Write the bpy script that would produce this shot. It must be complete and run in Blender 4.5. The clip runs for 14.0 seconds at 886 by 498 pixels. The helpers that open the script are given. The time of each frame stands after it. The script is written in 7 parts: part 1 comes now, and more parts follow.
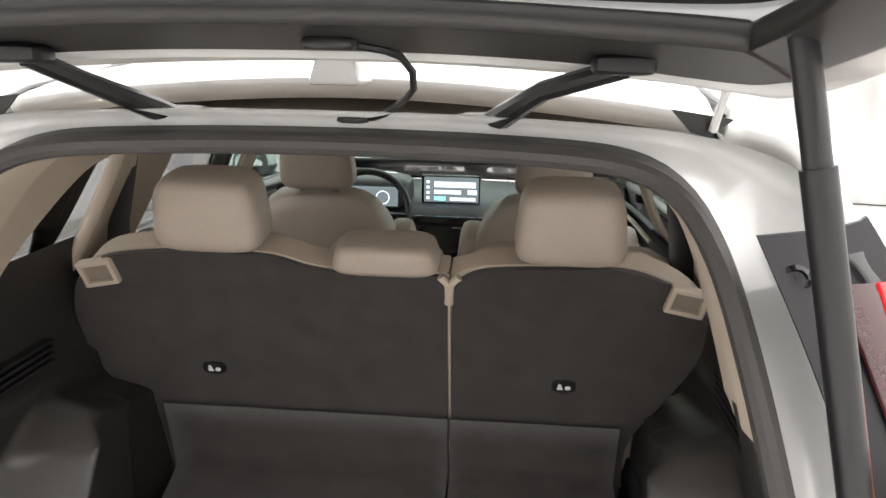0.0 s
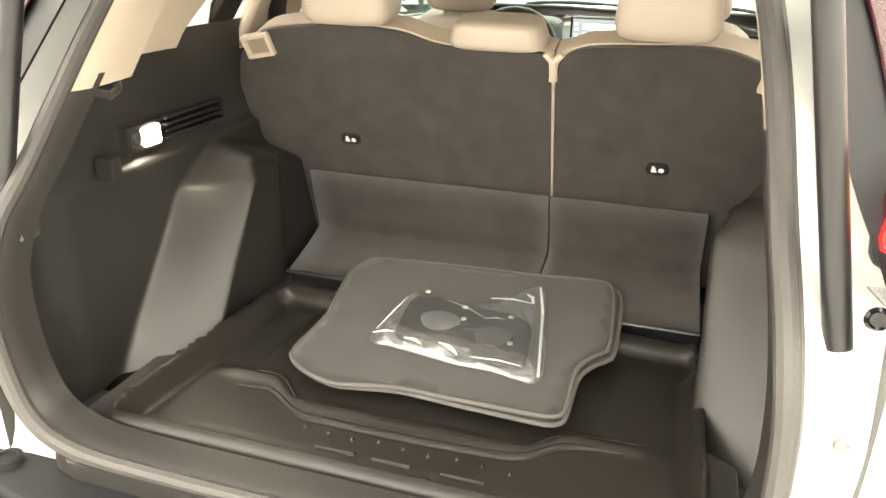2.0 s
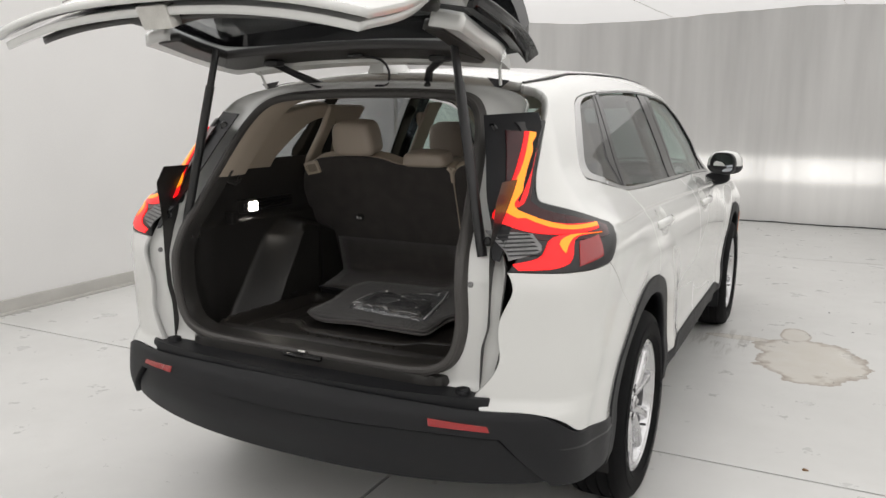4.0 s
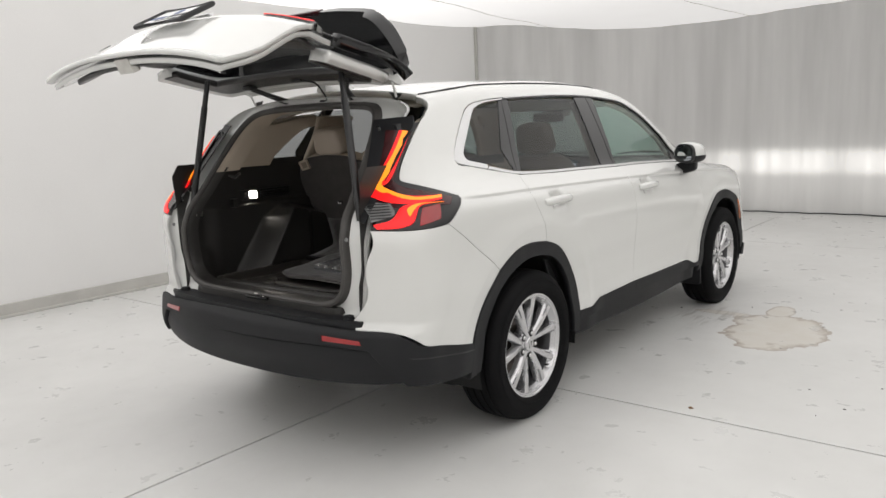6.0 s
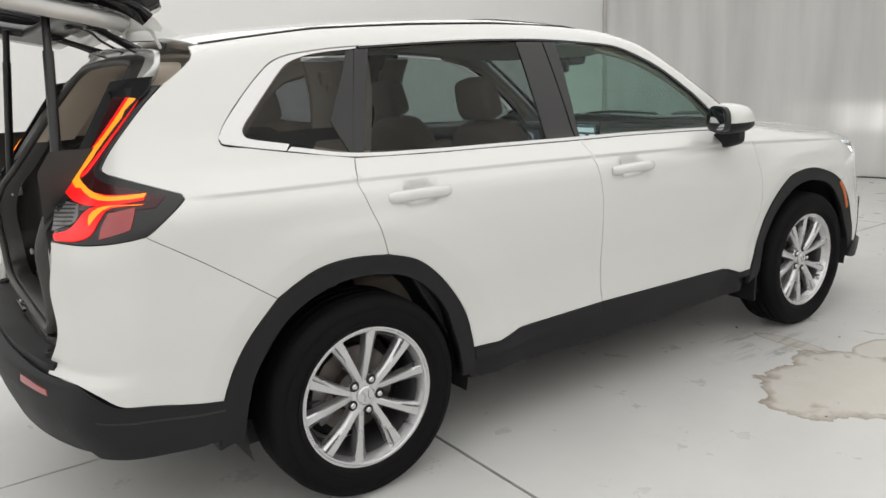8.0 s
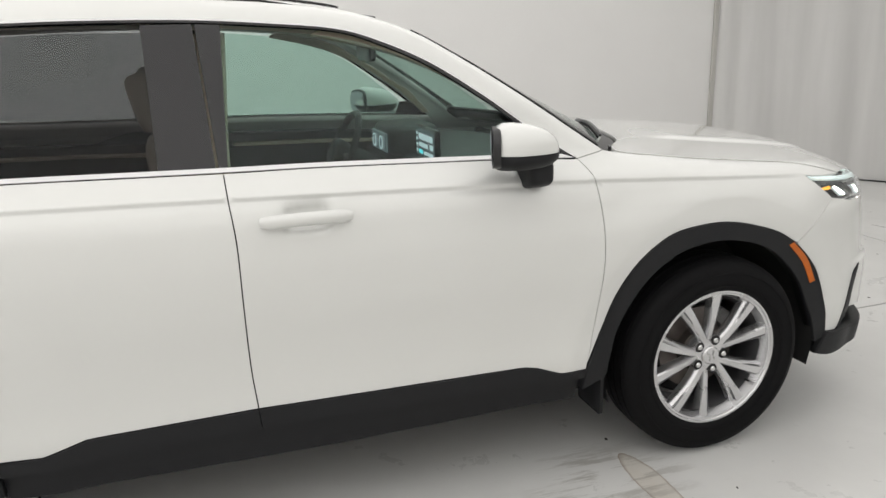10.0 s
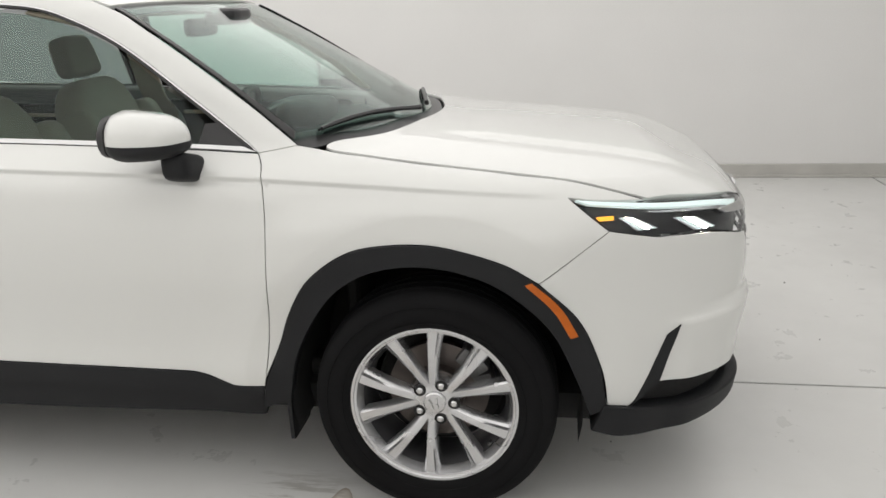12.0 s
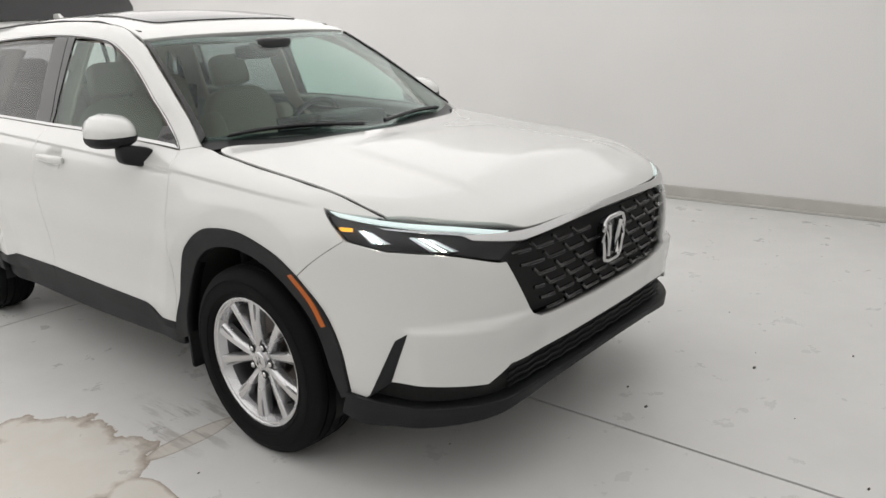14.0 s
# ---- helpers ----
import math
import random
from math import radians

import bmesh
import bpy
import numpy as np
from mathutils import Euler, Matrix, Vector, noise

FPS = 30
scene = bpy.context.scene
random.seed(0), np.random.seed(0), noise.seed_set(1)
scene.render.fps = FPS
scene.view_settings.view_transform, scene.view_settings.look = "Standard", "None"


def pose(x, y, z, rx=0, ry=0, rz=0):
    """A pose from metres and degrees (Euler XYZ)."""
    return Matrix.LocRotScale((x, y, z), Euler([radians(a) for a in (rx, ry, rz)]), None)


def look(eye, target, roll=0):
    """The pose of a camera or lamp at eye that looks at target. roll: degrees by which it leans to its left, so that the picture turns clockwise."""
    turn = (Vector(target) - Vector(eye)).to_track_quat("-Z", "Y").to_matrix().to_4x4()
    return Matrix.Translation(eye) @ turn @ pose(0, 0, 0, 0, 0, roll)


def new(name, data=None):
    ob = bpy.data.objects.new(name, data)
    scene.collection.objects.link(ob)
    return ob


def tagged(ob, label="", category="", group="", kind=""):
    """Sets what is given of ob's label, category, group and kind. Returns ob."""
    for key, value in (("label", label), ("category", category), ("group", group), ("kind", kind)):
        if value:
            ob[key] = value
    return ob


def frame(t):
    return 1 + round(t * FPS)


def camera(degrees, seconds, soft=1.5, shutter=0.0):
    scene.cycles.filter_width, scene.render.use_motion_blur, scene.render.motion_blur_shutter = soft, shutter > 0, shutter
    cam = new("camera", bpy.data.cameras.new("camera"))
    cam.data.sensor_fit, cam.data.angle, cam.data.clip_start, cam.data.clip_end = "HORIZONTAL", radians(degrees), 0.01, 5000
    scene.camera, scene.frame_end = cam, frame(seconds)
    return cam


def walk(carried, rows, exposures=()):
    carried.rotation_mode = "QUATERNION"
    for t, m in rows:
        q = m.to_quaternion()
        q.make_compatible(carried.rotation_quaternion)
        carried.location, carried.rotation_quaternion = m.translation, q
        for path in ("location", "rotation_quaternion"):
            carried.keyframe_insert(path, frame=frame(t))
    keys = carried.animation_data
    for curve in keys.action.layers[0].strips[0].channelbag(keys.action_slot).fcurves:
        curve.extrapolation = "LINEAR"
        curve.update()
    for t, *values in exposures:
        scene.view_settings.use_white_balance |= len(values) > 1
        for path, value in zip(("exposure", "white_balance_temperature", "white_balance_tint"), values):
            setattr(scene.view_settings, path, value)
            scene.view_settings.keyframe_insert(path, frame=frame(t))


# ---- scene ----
cam = camera(59.9, 14.0)

# the camera's way round the car (car: x to its right, y ahead, z up; tail at y 0)
PATH = [
    (0, (0.235, -0.41, 1.634), (0.069, 1.524, 1.153), 1.1),
    (0.5, (0.259, -0.395, 1.549), (-0.065, 1.453, 0.856), 1.1),
    (1, (0.279, -0.407, 1.479), (-0.122, 1.368, 0.651), 1.5),
    (1.5, (0.325, -0.487, 1.45), (-0.16, 1.257, 0.6), 1.8),
    (2, (0.407, -0.628, 1.463), (-0.155, 1.135, 0.705), 1.0),
    (2.2, (0.458, -0.729, 1.464), (-0.121, 1.051, 0.76), 0.7),
    (4.3, (1.698, -1.949, 1.473), (0.765, -0.213, 1.134), -0.0),
    (4.5, (1.836, -2.037, 1.488), (0.877, -0.314, 1.15), -0.2),
    (5, (2.158, -2.222, 1.472), (1.14, -0.531, 1.149), -1.3),
    (5.5, (2.497, -2.217, 1.453), (1.388, -0.584, 1.13), -2.3),
    (6, (2.785, -2.022, 1.44), (1.561, -0.474, 1.111), -2.2),
    (6.5, (2.926, -1.655, 1.445), (1.592, -0.206, 1.098), -2.5),
    (7, (3.049, -1.191, 1.472), (1.611, 0.143, 1.079), -2.1),
    (7.5, (3.057, -0.71, 1.468), (1.56, 0.542, 1.03), -1.5),
    (8, (3.077, -0.152, 1.444), (1.48, 0.963, 0.992), -2.6),
    (8.2, (3.087, 0.063, 1.44), (1.461, 1.128, 0.973), -2.6),
    (10.3, (2.995, 2.374, 1.504), (1.133, 2.868, 0.967), -1.8),
    (10.5, (2.993, 2.574, 1.482), (1.112, 2.993, 0.947), -2.0),
    (11, (2.984, 3.129, 1.512), (1.083, 3.311, 0.917), -1.9),
    (11.5, (2.911, 3.635, 1.5), (1.01, 3.581, 0.881), -2.1),
    (12, (2.881, 4.116, 1.492), (1.0, 3.813, 0.881), -2.1),
    (12.5, (2.756, 4.57, 1.503), (0.929, 4.034, 0.89), -2.7),
    (13, (2.645, 5.057, 1.517), (0.903, 4.276, 0.922), -3.2),
    (13.5, (2.527, 5.513, 1.504), (0.912, 4.486, 0.923), -2.8),
    (14, (2.409, 5.994, 1.527), (0.957, 4.739, 0.965), -2.6),
]
walk(cam, [(t, look(eye, target, roll)) for t, eye, target, roll in PATH],
     [(0.0, 1.58, 6650, 14), (0.5, 2.15, 6650, 15), (1.0, 2.8, 6650, 15), (1.5, 3.0, 7150, 12), (2.0, 3.0, 7700, 8), (2.2, 3.0, 7700, 8), (2.8, 1.7, 7300, 9), (3.4, 0.6, 6900, 11), (4.2, 0.08, 6600, 12), (6.0, 0.08, 6600, 12), (8.2, 0.14, 6600, 10), (10.3, 0.22, 6650, 11), (12.0, 0.18, 6650, 11), (14.0, 0.06, 6600, 12)])
# ---- world: a dim even backdrop outside the closed booth ----
world = bpy.data.worlds.new("world")
scene.world = world
world.use_nodes = True
world.node_tree.nodes["Background"].inputs[0].default_value = (0.9, 0.95, 1.0, 1)
world.node_tree.nodes["Background"].inputs[1].default_value = 0.2


# ---- materials ----
def material(name, col, rough=0.5, metal=0.0, coat=0.0, spec=0.5, vary=0.0, grain=0.0, grain_size=400.0, blotch=3.0, emit=0.0, emit_col=None, rough_vary=0.0, sheen=0.0):
    """A surface with colour variation at two scales (vary), a fine relief (grain) and uneven gloss."""
    m = bpy.data.materials.new(name)
    m.use_nodes = True
    nt = m.node_tree
    b = nt.nodes["Principled BSDF"]
    b.inputs["Base Color"].default_value = (*col, 1)
    b.inputs["Roughness"].default_value = rough
    b.inputs["Metallic"].default_value = metal
    b.inputs["Coat Weight"].default_value = coat
    b.inputs["Coat Roughness"].default_value = 0.04
    b.inputs["Specular IOR Level"].default_value = spec
    b.inputs["Sheen Weight"].default_value = sheen
    if emit:
        b.inputs["Emission Color"].default_value = (*(emit_col or col), 1)
        b.inputs["Emission Strength"].default_value = emit
    if vary or grain or rough_vary:
        tc = nt.nodes.new("ShaderNodeTexCoord")
        big, fine = nt.nodes.new("ShaderNodeTexNoise"), nt.nodes.new("ShaderNodeTexNoise")
        big.inputs["Scale"].default_value, big.inputs["Detail"].default_value = blotch, 6
        fine.inputs["Scale"].default_value, fine.inputs["Detail"].default_value = grain_size, 3
        for n in (big, fine):
            nt.links.new(tc.outputs["Object"], n.inputs["Vector"])
        if vary:
            add = nt.nodes.new("ShaderNodeMath")
            add.operation = "ADD"
            nt.links.new(big.outputs["Fac"], add.inputs[0])
            nt.links.new(fine.outputs["Fac"], add.inputs[1])
            ramp = nt.nodes.new("ShaderNodeMapRange")
            ramp.inputs["From Min"].default_value, ramp.inputs["From Max"].default_value = 0.7, 1.3
            ramp.inputs["To Min"].default_value, ramp.inputs["To Max"].default_value = 1 - vary, 1 + vary
            nt.links.new(add.outputs[0], ramp.inputs["Value"])
            mul = nt.nodes.new("ShaderNodeMixRGB")
            mul.blend_type = "MULTIPLY"
            mul.inputs[0].default_value = 1
            mul.inputs[1].default_value = (*col, 1)
            nt.links.new(ramp.outputs[0], mul.inputs[2])
            nt.links.new(mul.outputs[0], b.inputs["Base Color"])
        if rough_vary:
            rr = nt.nodes.new("ShaderNodeMapRange")
            rr.inputs["From Min"].default_value, rr.inputs["From Max"].default_value = 0.3, 0.7
            rr.inputs["To Min"].default_value, rr.inputs["To Max"].default_value = rough - rough_vary, rough + rough_vary
            nt.links.new(big.outputs["Fac"], rr.inputs["Value"])
            nt.links.new(rr.outputs[0], b.inputs["Roughness"])
        if grain:
            bump = nt.nodes.new("ShaderNodeBump")
            bump.inputs["Strength"].default_value, bump.inputs["Distance"].default_value = grain, 0.001
            nt.links.new(fine.outputs["Fac"], bump.inputs["Height"])
            nt.links.new(bump.outputs["Normal"], b.inputs["Normal"])
    return m


def pane(name, tint, gloss=1.0, base=0.035):
    """Glass sheet: it lets tinted light through and mirrors more at a slant."""
    m = bpy.data.materials.new(name)
    m.use_nodes = True
    nt = m.node_tree
    nt.nodes.remove(nt.nodes["Principled BSDF"])
    tr, gl, mix, fr = (nt.nodes.new("ShaderNode" + k) for k in ("BsdfTransparent", "BsdfGlossy", "MixShader", "LayerWeight"))
    tr.inputs["Color"].default_value = (*tint, 1)
    gl.inputs["Roughness"].default_value = 0.0
    gl.inputs["Color"].default_value = (gloss, gloss, gloss, 1)
    # Schlick's rise of the reflection towards a slant
    power, ramp = nt.nodes.new("ShaderNodeMath"), nt.nodes.new("ShaderNodeMapRange")
    fr.inputs["Blend"].default_value = 0.5
    power.operation, power.inputs[1].default_value = "POWER", 5.0
    ramp.inputs["To Min"].default_value, ramp.inputs["To Max"].default_value = base, 0.9
    nt.links.new(fr.outputs["Facing"], power.inputs[0])
    nt.links.new(power.outputs[0], ramp.inputs["Value"])
    nt.links.new(ramp.outputs[0], mix.inputs[0])
    nt.links.new(tr.outputs[0], mix.inputs[1])
    nt.links.new(gl.outputs[0], mix.inputs[2])
    nt.links.new(mix.outputs[0], nt.nodes["Material Output"].inputs["Surface"])
    return m


M_PAINT = material("white_pearl_paint", (0.675, 0.68, 0.66), 0.26, coat=1.0, vary=0.012, blotch=1.5, grain_size=900)
M_CLAD = material("black_textured_plastic", (0.0095, 0.010, 0.0115), 0.55, spec=0.3, vary=0.15, grain=0.25, grain_size=700, rough_vary=0.06)
M_SATIN = material("satin_black_trim", (0.014, 0.014, 0.015), 0.35, vary=0.1)
M_GLOSS = material("gloss_black", (0.006, 0.006, 0.007), 0.12, spec=0.4, coat=0.25, vary=0.1)
M_DARK = material("underbody_black", (0.01, 0.01, 0.01), 0.8, vary=0.3, grain=0.3, grain_size=80)
M_CHROME = material("bright_trim", (0.60, 0.60, 0.60), 0.12, metal=1.0, vary=0.02, rough_vary=0.04)
M_SILVER = material("alloy_silver", (0.62, 0.62, 0.63), 0.26, metal=0.85, coat=0.4, vary=0.05, grain=0.03, grain_size=900, rough_vary=0.05)
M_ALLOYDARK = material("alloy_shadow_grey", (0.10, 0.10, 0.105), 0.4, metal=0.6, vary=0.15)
M_TYRE = material("tyre_rubber", (0.0055, 0.0055, 0.006), 0.75, spec=0.14, vary=0.25, grain=0.2, grain_size=250, rough_vary=0.08)
M_DISC = material("brake_disc_steel", (0.17, 0.15, 0.14), 0.45, metal=0.9, vary=0.2, blotch=14)
M_CALIPER = material("cast_caliper", (0.22, 0.22, 0.22), 0.5, metal=0.6, vary=0.3, blotch=20)
M_GLASS = pane("green_tint_glass", (0.77, 0.86, 0.83), base=0.014)
M_PRIV = pane("privacy_glass", (0.60, 0.61, 0.615), base=0.010)
M_LENS = pane("clear_lens", (0.93, 0.94, 0.95), base=0.012)
# faint emission brightens the red, also on reflectors that are no lamps
M_REDLENS = material("red_lens", (0.20, 0.004, 0.006), 0.08, coat=1.0, vary=0.12, blotch=25, emit=0.10, emit_col=(0.8, 0.01, 0.01))
M_REDDARK = material("smoked_red_lens", (0.040, 0.005, 0.007), 0.22, spec=0.35, coat=0.25, vary=0.2, blotch=25)
M_REDLIT = material("lit_red_light_guide", (0.3, 0.004, 0.004), 0.3, emit=1.0, emit_col=(1.0, 0.008, 0.010))
M_AMBERLIT = material("lit_orange_light_guide", (0.4, 0.08, 0.01), 0.3, emit=1.15, emit_col=(1.0, 0.32, 0.012))
M_AMBER = material("amber_marker", (0.52, 0.115, 0.003), 0.3, spec=0.3, coat=0.2, vary=0.12, blotch=30)
M_INDIC = material("lit_amber_indicator", (0.5, 0.2, 0.02), 0.3, emit=1.3, emit_col=(1.0, 0.45, 0.03))
M_DRL = material("lit_white_light_guide", (0.6, 0.68, 0.66), 0.3, emit=0.55, emit_col=(0.85, 1.0, 0.95))
M_REFLECT = material("lamp_reflector", (0.85, 0.87, 0.9), 0.12, metal=1.0, vary=0.05, blotch=40)
M_MIRROR = material("mirror_glass", (0.38, 0.40, 0.43), 0.02, metal=1.0)
M_LED = material("lit_white_lamp", (1, 1, 1), 0.4, emit=24.0, emit_col=(1.0, 0.95, 0.84))
M_CARPET = material("charcoal_carpet", (0.037, 0.032, 0.0295), 0.95, vary=0.36, grain=0.8, grain_size=1100, blotch=16, sheen=0.25)
M_MAT = material("dark_grey_floor_mat", (0.031, 0.029, 0.028), 0.95, vary=0.30, grain=0.9, grain_size=1400, blotch=12, sheen=0.25)
M_PIPING = material("grey_piping", (0.11, 0.104, 0.10), 0.8, vary=0.1, grain=0.4, grain_size=900)
M_TRIM = material("dark_grained_plastic", (0.026, 0.0245, 0.023), 0.33, vary=0.12, grain=0.25, grain_size=900, rough_vary=0.05)
M_TRAY = material("black_cargo_liner", (0.018, 0.016, 0.014), 0.36, vary=0.15, grain=0.35, grain_size=800, rough_vary=0.06)
M_BEIGE = material("greige_plastic", (0.50, 0.425, 0.34), 0.6, vary=0.06, grain=0.25, grain_size=700)
M_LEATHER = material("greige_leather", (0.41, 0.35, 0.29), 0.45, vary=0.07, grain=0.35, grain_size=350, blotch=6, rough_vary=0.06)
# the greige plastic again, darkened to paint the shade of a recess
M_BEIGEDK = material("greige_recess_shade", (0.24, 0.20, 0.16), 0.6, vary=0.06, grain=0.25, grain_size=700)
M_HEADLINER = material("light_headliner", (0.60, 0.55, 0.48), 0.95, vary=0.05, grain=0.4, grain_size=900)
M_SEAL = material("rubber_seal", (0.055, 0.051, 0.048), 0.5, vary=0.15, rough_vary=0.06)
M_DASH = material("dark_dashboard", (0.035, 0.036, 0.037), 0.5, vary=0.12, grain=0.3, grain_size=700)
M_METAL = material("bare_steel", (0.62, 0.61, 0.58), 0.3, metal=1.0, vary=0.1, blotch=30)
M_WHITE_PL = material("white_plastic", (0.8, 0.8, 0.8), 0.4, vary=0.03)
M_PRINT = material("dark_print", (0.03, 0.03, 0.035), 0.5)
M_BLUEPRINT = material("blue_print", (0.02, 0.06, 0.2), 0.5)
M_SCREEN = material("lit_screen", (0.02, 0.03, 0.035), 0.15, emit=0.15, emit_col=(0.5, 0.62, 0.66))
M_SCREENLIT = material("lit_screen_items", (0.8, 0.85, 0.9), 0.3, emit=0.55, emit_col=(0.75, 0.85, 0.95))
M_CYAN = material("lit_cyan_item", (0.1, 0.6, 0.7), 0.3, emit=1.0, emit_col=(0.15, 0.75, 0.85))
M_REDITEM = material("lit_red_button", (0.8, 0.05, 0.05), 0.3, emit=0.8, emit_col=(0.9, 0.05, 0.05))


def bag_film():
    """Thin clear plastic film with crinkles."""
    m = pane("clear_plastic_film", (0.90, 0.92, 0.94), 1.0, 0.13)
    nt = m.node_tree
    tc, no, bu = (nt.nodes.new("ShaderNode" + k) for k in ("TexCoord", "TexNoise", "Bump"))
    no.inputs["Scale"].default_value, no.inputs["Detail"].default_value = 35, 4
    bu.inputs["Strength"].default_value, bu.inputs["Distance"].default_value = 0.7, 0.006
    nt.links.new(tc.outputs["Object"], no.inputs["Vector"])
    nt.links.new(no.outputs["Fac"], bu.inputs["Height"])
    for n in nt.nodes:
        if n.type in ("BSDF_GLOSSY", "LAYER_WEIGHT"):
            nt.links.new(bu.outputs["Normal"], n.inputs["Normal"])
        if n.type == "BSDF_GLOSSY":
            n.inputs["Roughness"].default_value = 0.07
    # a little milky haze
    di, mx = nt.nodes.new("ShaderNodeBsdfDiffuse"), nt.nodes.new("ShaderNodeMixShader")
    di.inputs["Color"].default_value = (0.9, 0.92, 0.95, 1)
    nt.links.new(bu.outputs["Normal"], di.inputs["Normal"])
    mx.inputs[0].default_value = 0.045
    end = nt.nodes["Material Output"].inputs["Surface"]
    nt.links.new(end.links[0].from_socket, mx.inputs[1])
    nt.links.new(di.outputs[0], mx.inputs[2])
    nt.links.new(mx.outputs[0], end)
    return m


M_BAG = bag_film()
# ---- the car's skin: one solid bounded by side, tail, nose and top ----
def curve(*pts):
    """A smooth curve through (a, b) pairs, by monotone cubic pieces."""
    xs, ys = np.array([p[0] for p in pts], float), np.array([p[1] for p in pts], float)
    h, d = np.diff(xs), np.diff(ys) / np.diff(xs)
    m = np.zeros(len(xs))
    m[1:-1] = np.where(d[:-1] * d[1:] > 0, 2 * d[:-1] * d[1:] / (d[:-1] + d[1:] + 1e-12), 0)
    m[0], m[-1] = d[0], d[-1]

    def f(x):
        x = np.asarray(x, float)
        i = np.clip(np.searchsorted(xs, x) - 1, 0, len(h) - 1)
        t = (x - xs[i]) / h[i]
        lin = np.where(t < 0, ys[0] + m[0] * (x - xs[0]), ys[-1] + m[-1] * (x - xs[-1]))
        t2, t3 = t * t, t * t * t
        c = (2 * t3 - 3 * t2 + 1) * ys[i] + (t3 - 2 * t2 + t) * h[i] * m[i] + (3 * t2 - 2 * t3) * ys[i + 1] + (t3 - t2) * h[i] * m[i + 1]
        return np.where((t < 0) | (t > 1), lin, c)
    return f


SIDE = curve((0.15, 0.86), (0.3, 0.895), (0.45, 0.908), (0.53, 0.903), (0.64, 0.908), (0.76, 0.921), (0.88, 0.926), (0.98, 0.915), (1.045, 0.897), (1.075, 0.873), (1.11, 0.832), (1.15, 0.798), (1.3, 0.735), (1.45, 0.67), (1.55, 0.62), (1.62, 0.56), (1.7, 0.48))
CREASE = curve((0.3, 0.065), (0.6, 0.048), (1.1, 0.02), (2.1, 0.0), (3.2, -0.03), (4.1, -0.085), (4.7, -0.12))
TAPER = curve((0.0, 0.03), (0.5, 0.0), (1.2, 0.0), (2.2, 0.0), (2.7, 0.008), (3.2, 0.028), (3.76, 0.03), (4.14, 0.05), (4.4, 0.08), (4.7, 0.13))
TAIL = curve((0.2, 0.16), (0.3, 0.07), (0.4, 0.025), (0.5, 0.0), (0.6, 0.012), (0.66, 0.05), (0.8, 0.05), (0.95, 0.045), (1.05, 0.075), (1.12, 0.13), (1.2, 0.19), (1.3, 0.265), (1.4, 0.34), (1.5, 0.42), (1.6, 0.52))
NOSE = curve((0.15, 4.53), (0.22, 4.62), (0.3, 4.66), (0.4, 4.675), (0.5, 4.685), (0.6, 4.705), (0.75, 4.715), (0.85, 4.70), (0.92, 4.66), (1.0, 4.5))
TOP = curve((0.2, 1.50), (0.4, 1.555), (0.6, 1.59), (0.9, 1.63), (1.3, 1.655), (1.8, 1.665), (2.2, 1.65), (2.5, 1.615), (2.75, 1.55), (3.0, 1.435), (3.3, 1.28), (3.5, 1.175), (3.62, 1.118), (3.75, 1.102), (4.0, 1.078), (4.4, 1.035), (4.6, 0.975), (4.7, 0.89))
SHIFT = curve((2.0, 0.0), (2.4, 0.06), (2.75, 0.08), (3.2, 0.15), (3.4, 0.17), (3.6, 0.19), (3.9, 0.08), (4.2, 0.0), (4.7, 0.0))
CROWN = curve((0.3, 0.05), (2.2, 0.05), (2.8, 0.02), (3.5, 0.015), (3.9, 0.035), (4.5, 0.05))
BELT = curve((0.3, 1.140), (0.5, 1.128), (1.1, 1.110), (2.1, 1.083), (3.2, 1.040), (4.1, 0.985), (4.5, 0.96))
AXLES, FLARES, TYRE_R = (1.030, 3.752), (1.025, 3.76), 0.364


def smin(a, b, r):
    h = np.clip(0.5 + 0.5 * (b - a) / r, 0, 1)
    return b + (a - b) * h - r * h * (1 - h)


def step(a, b, x):
    t = np.clip((x - a) / (b - a), 0, 1)
    return t * t * (3 - 2 * t)


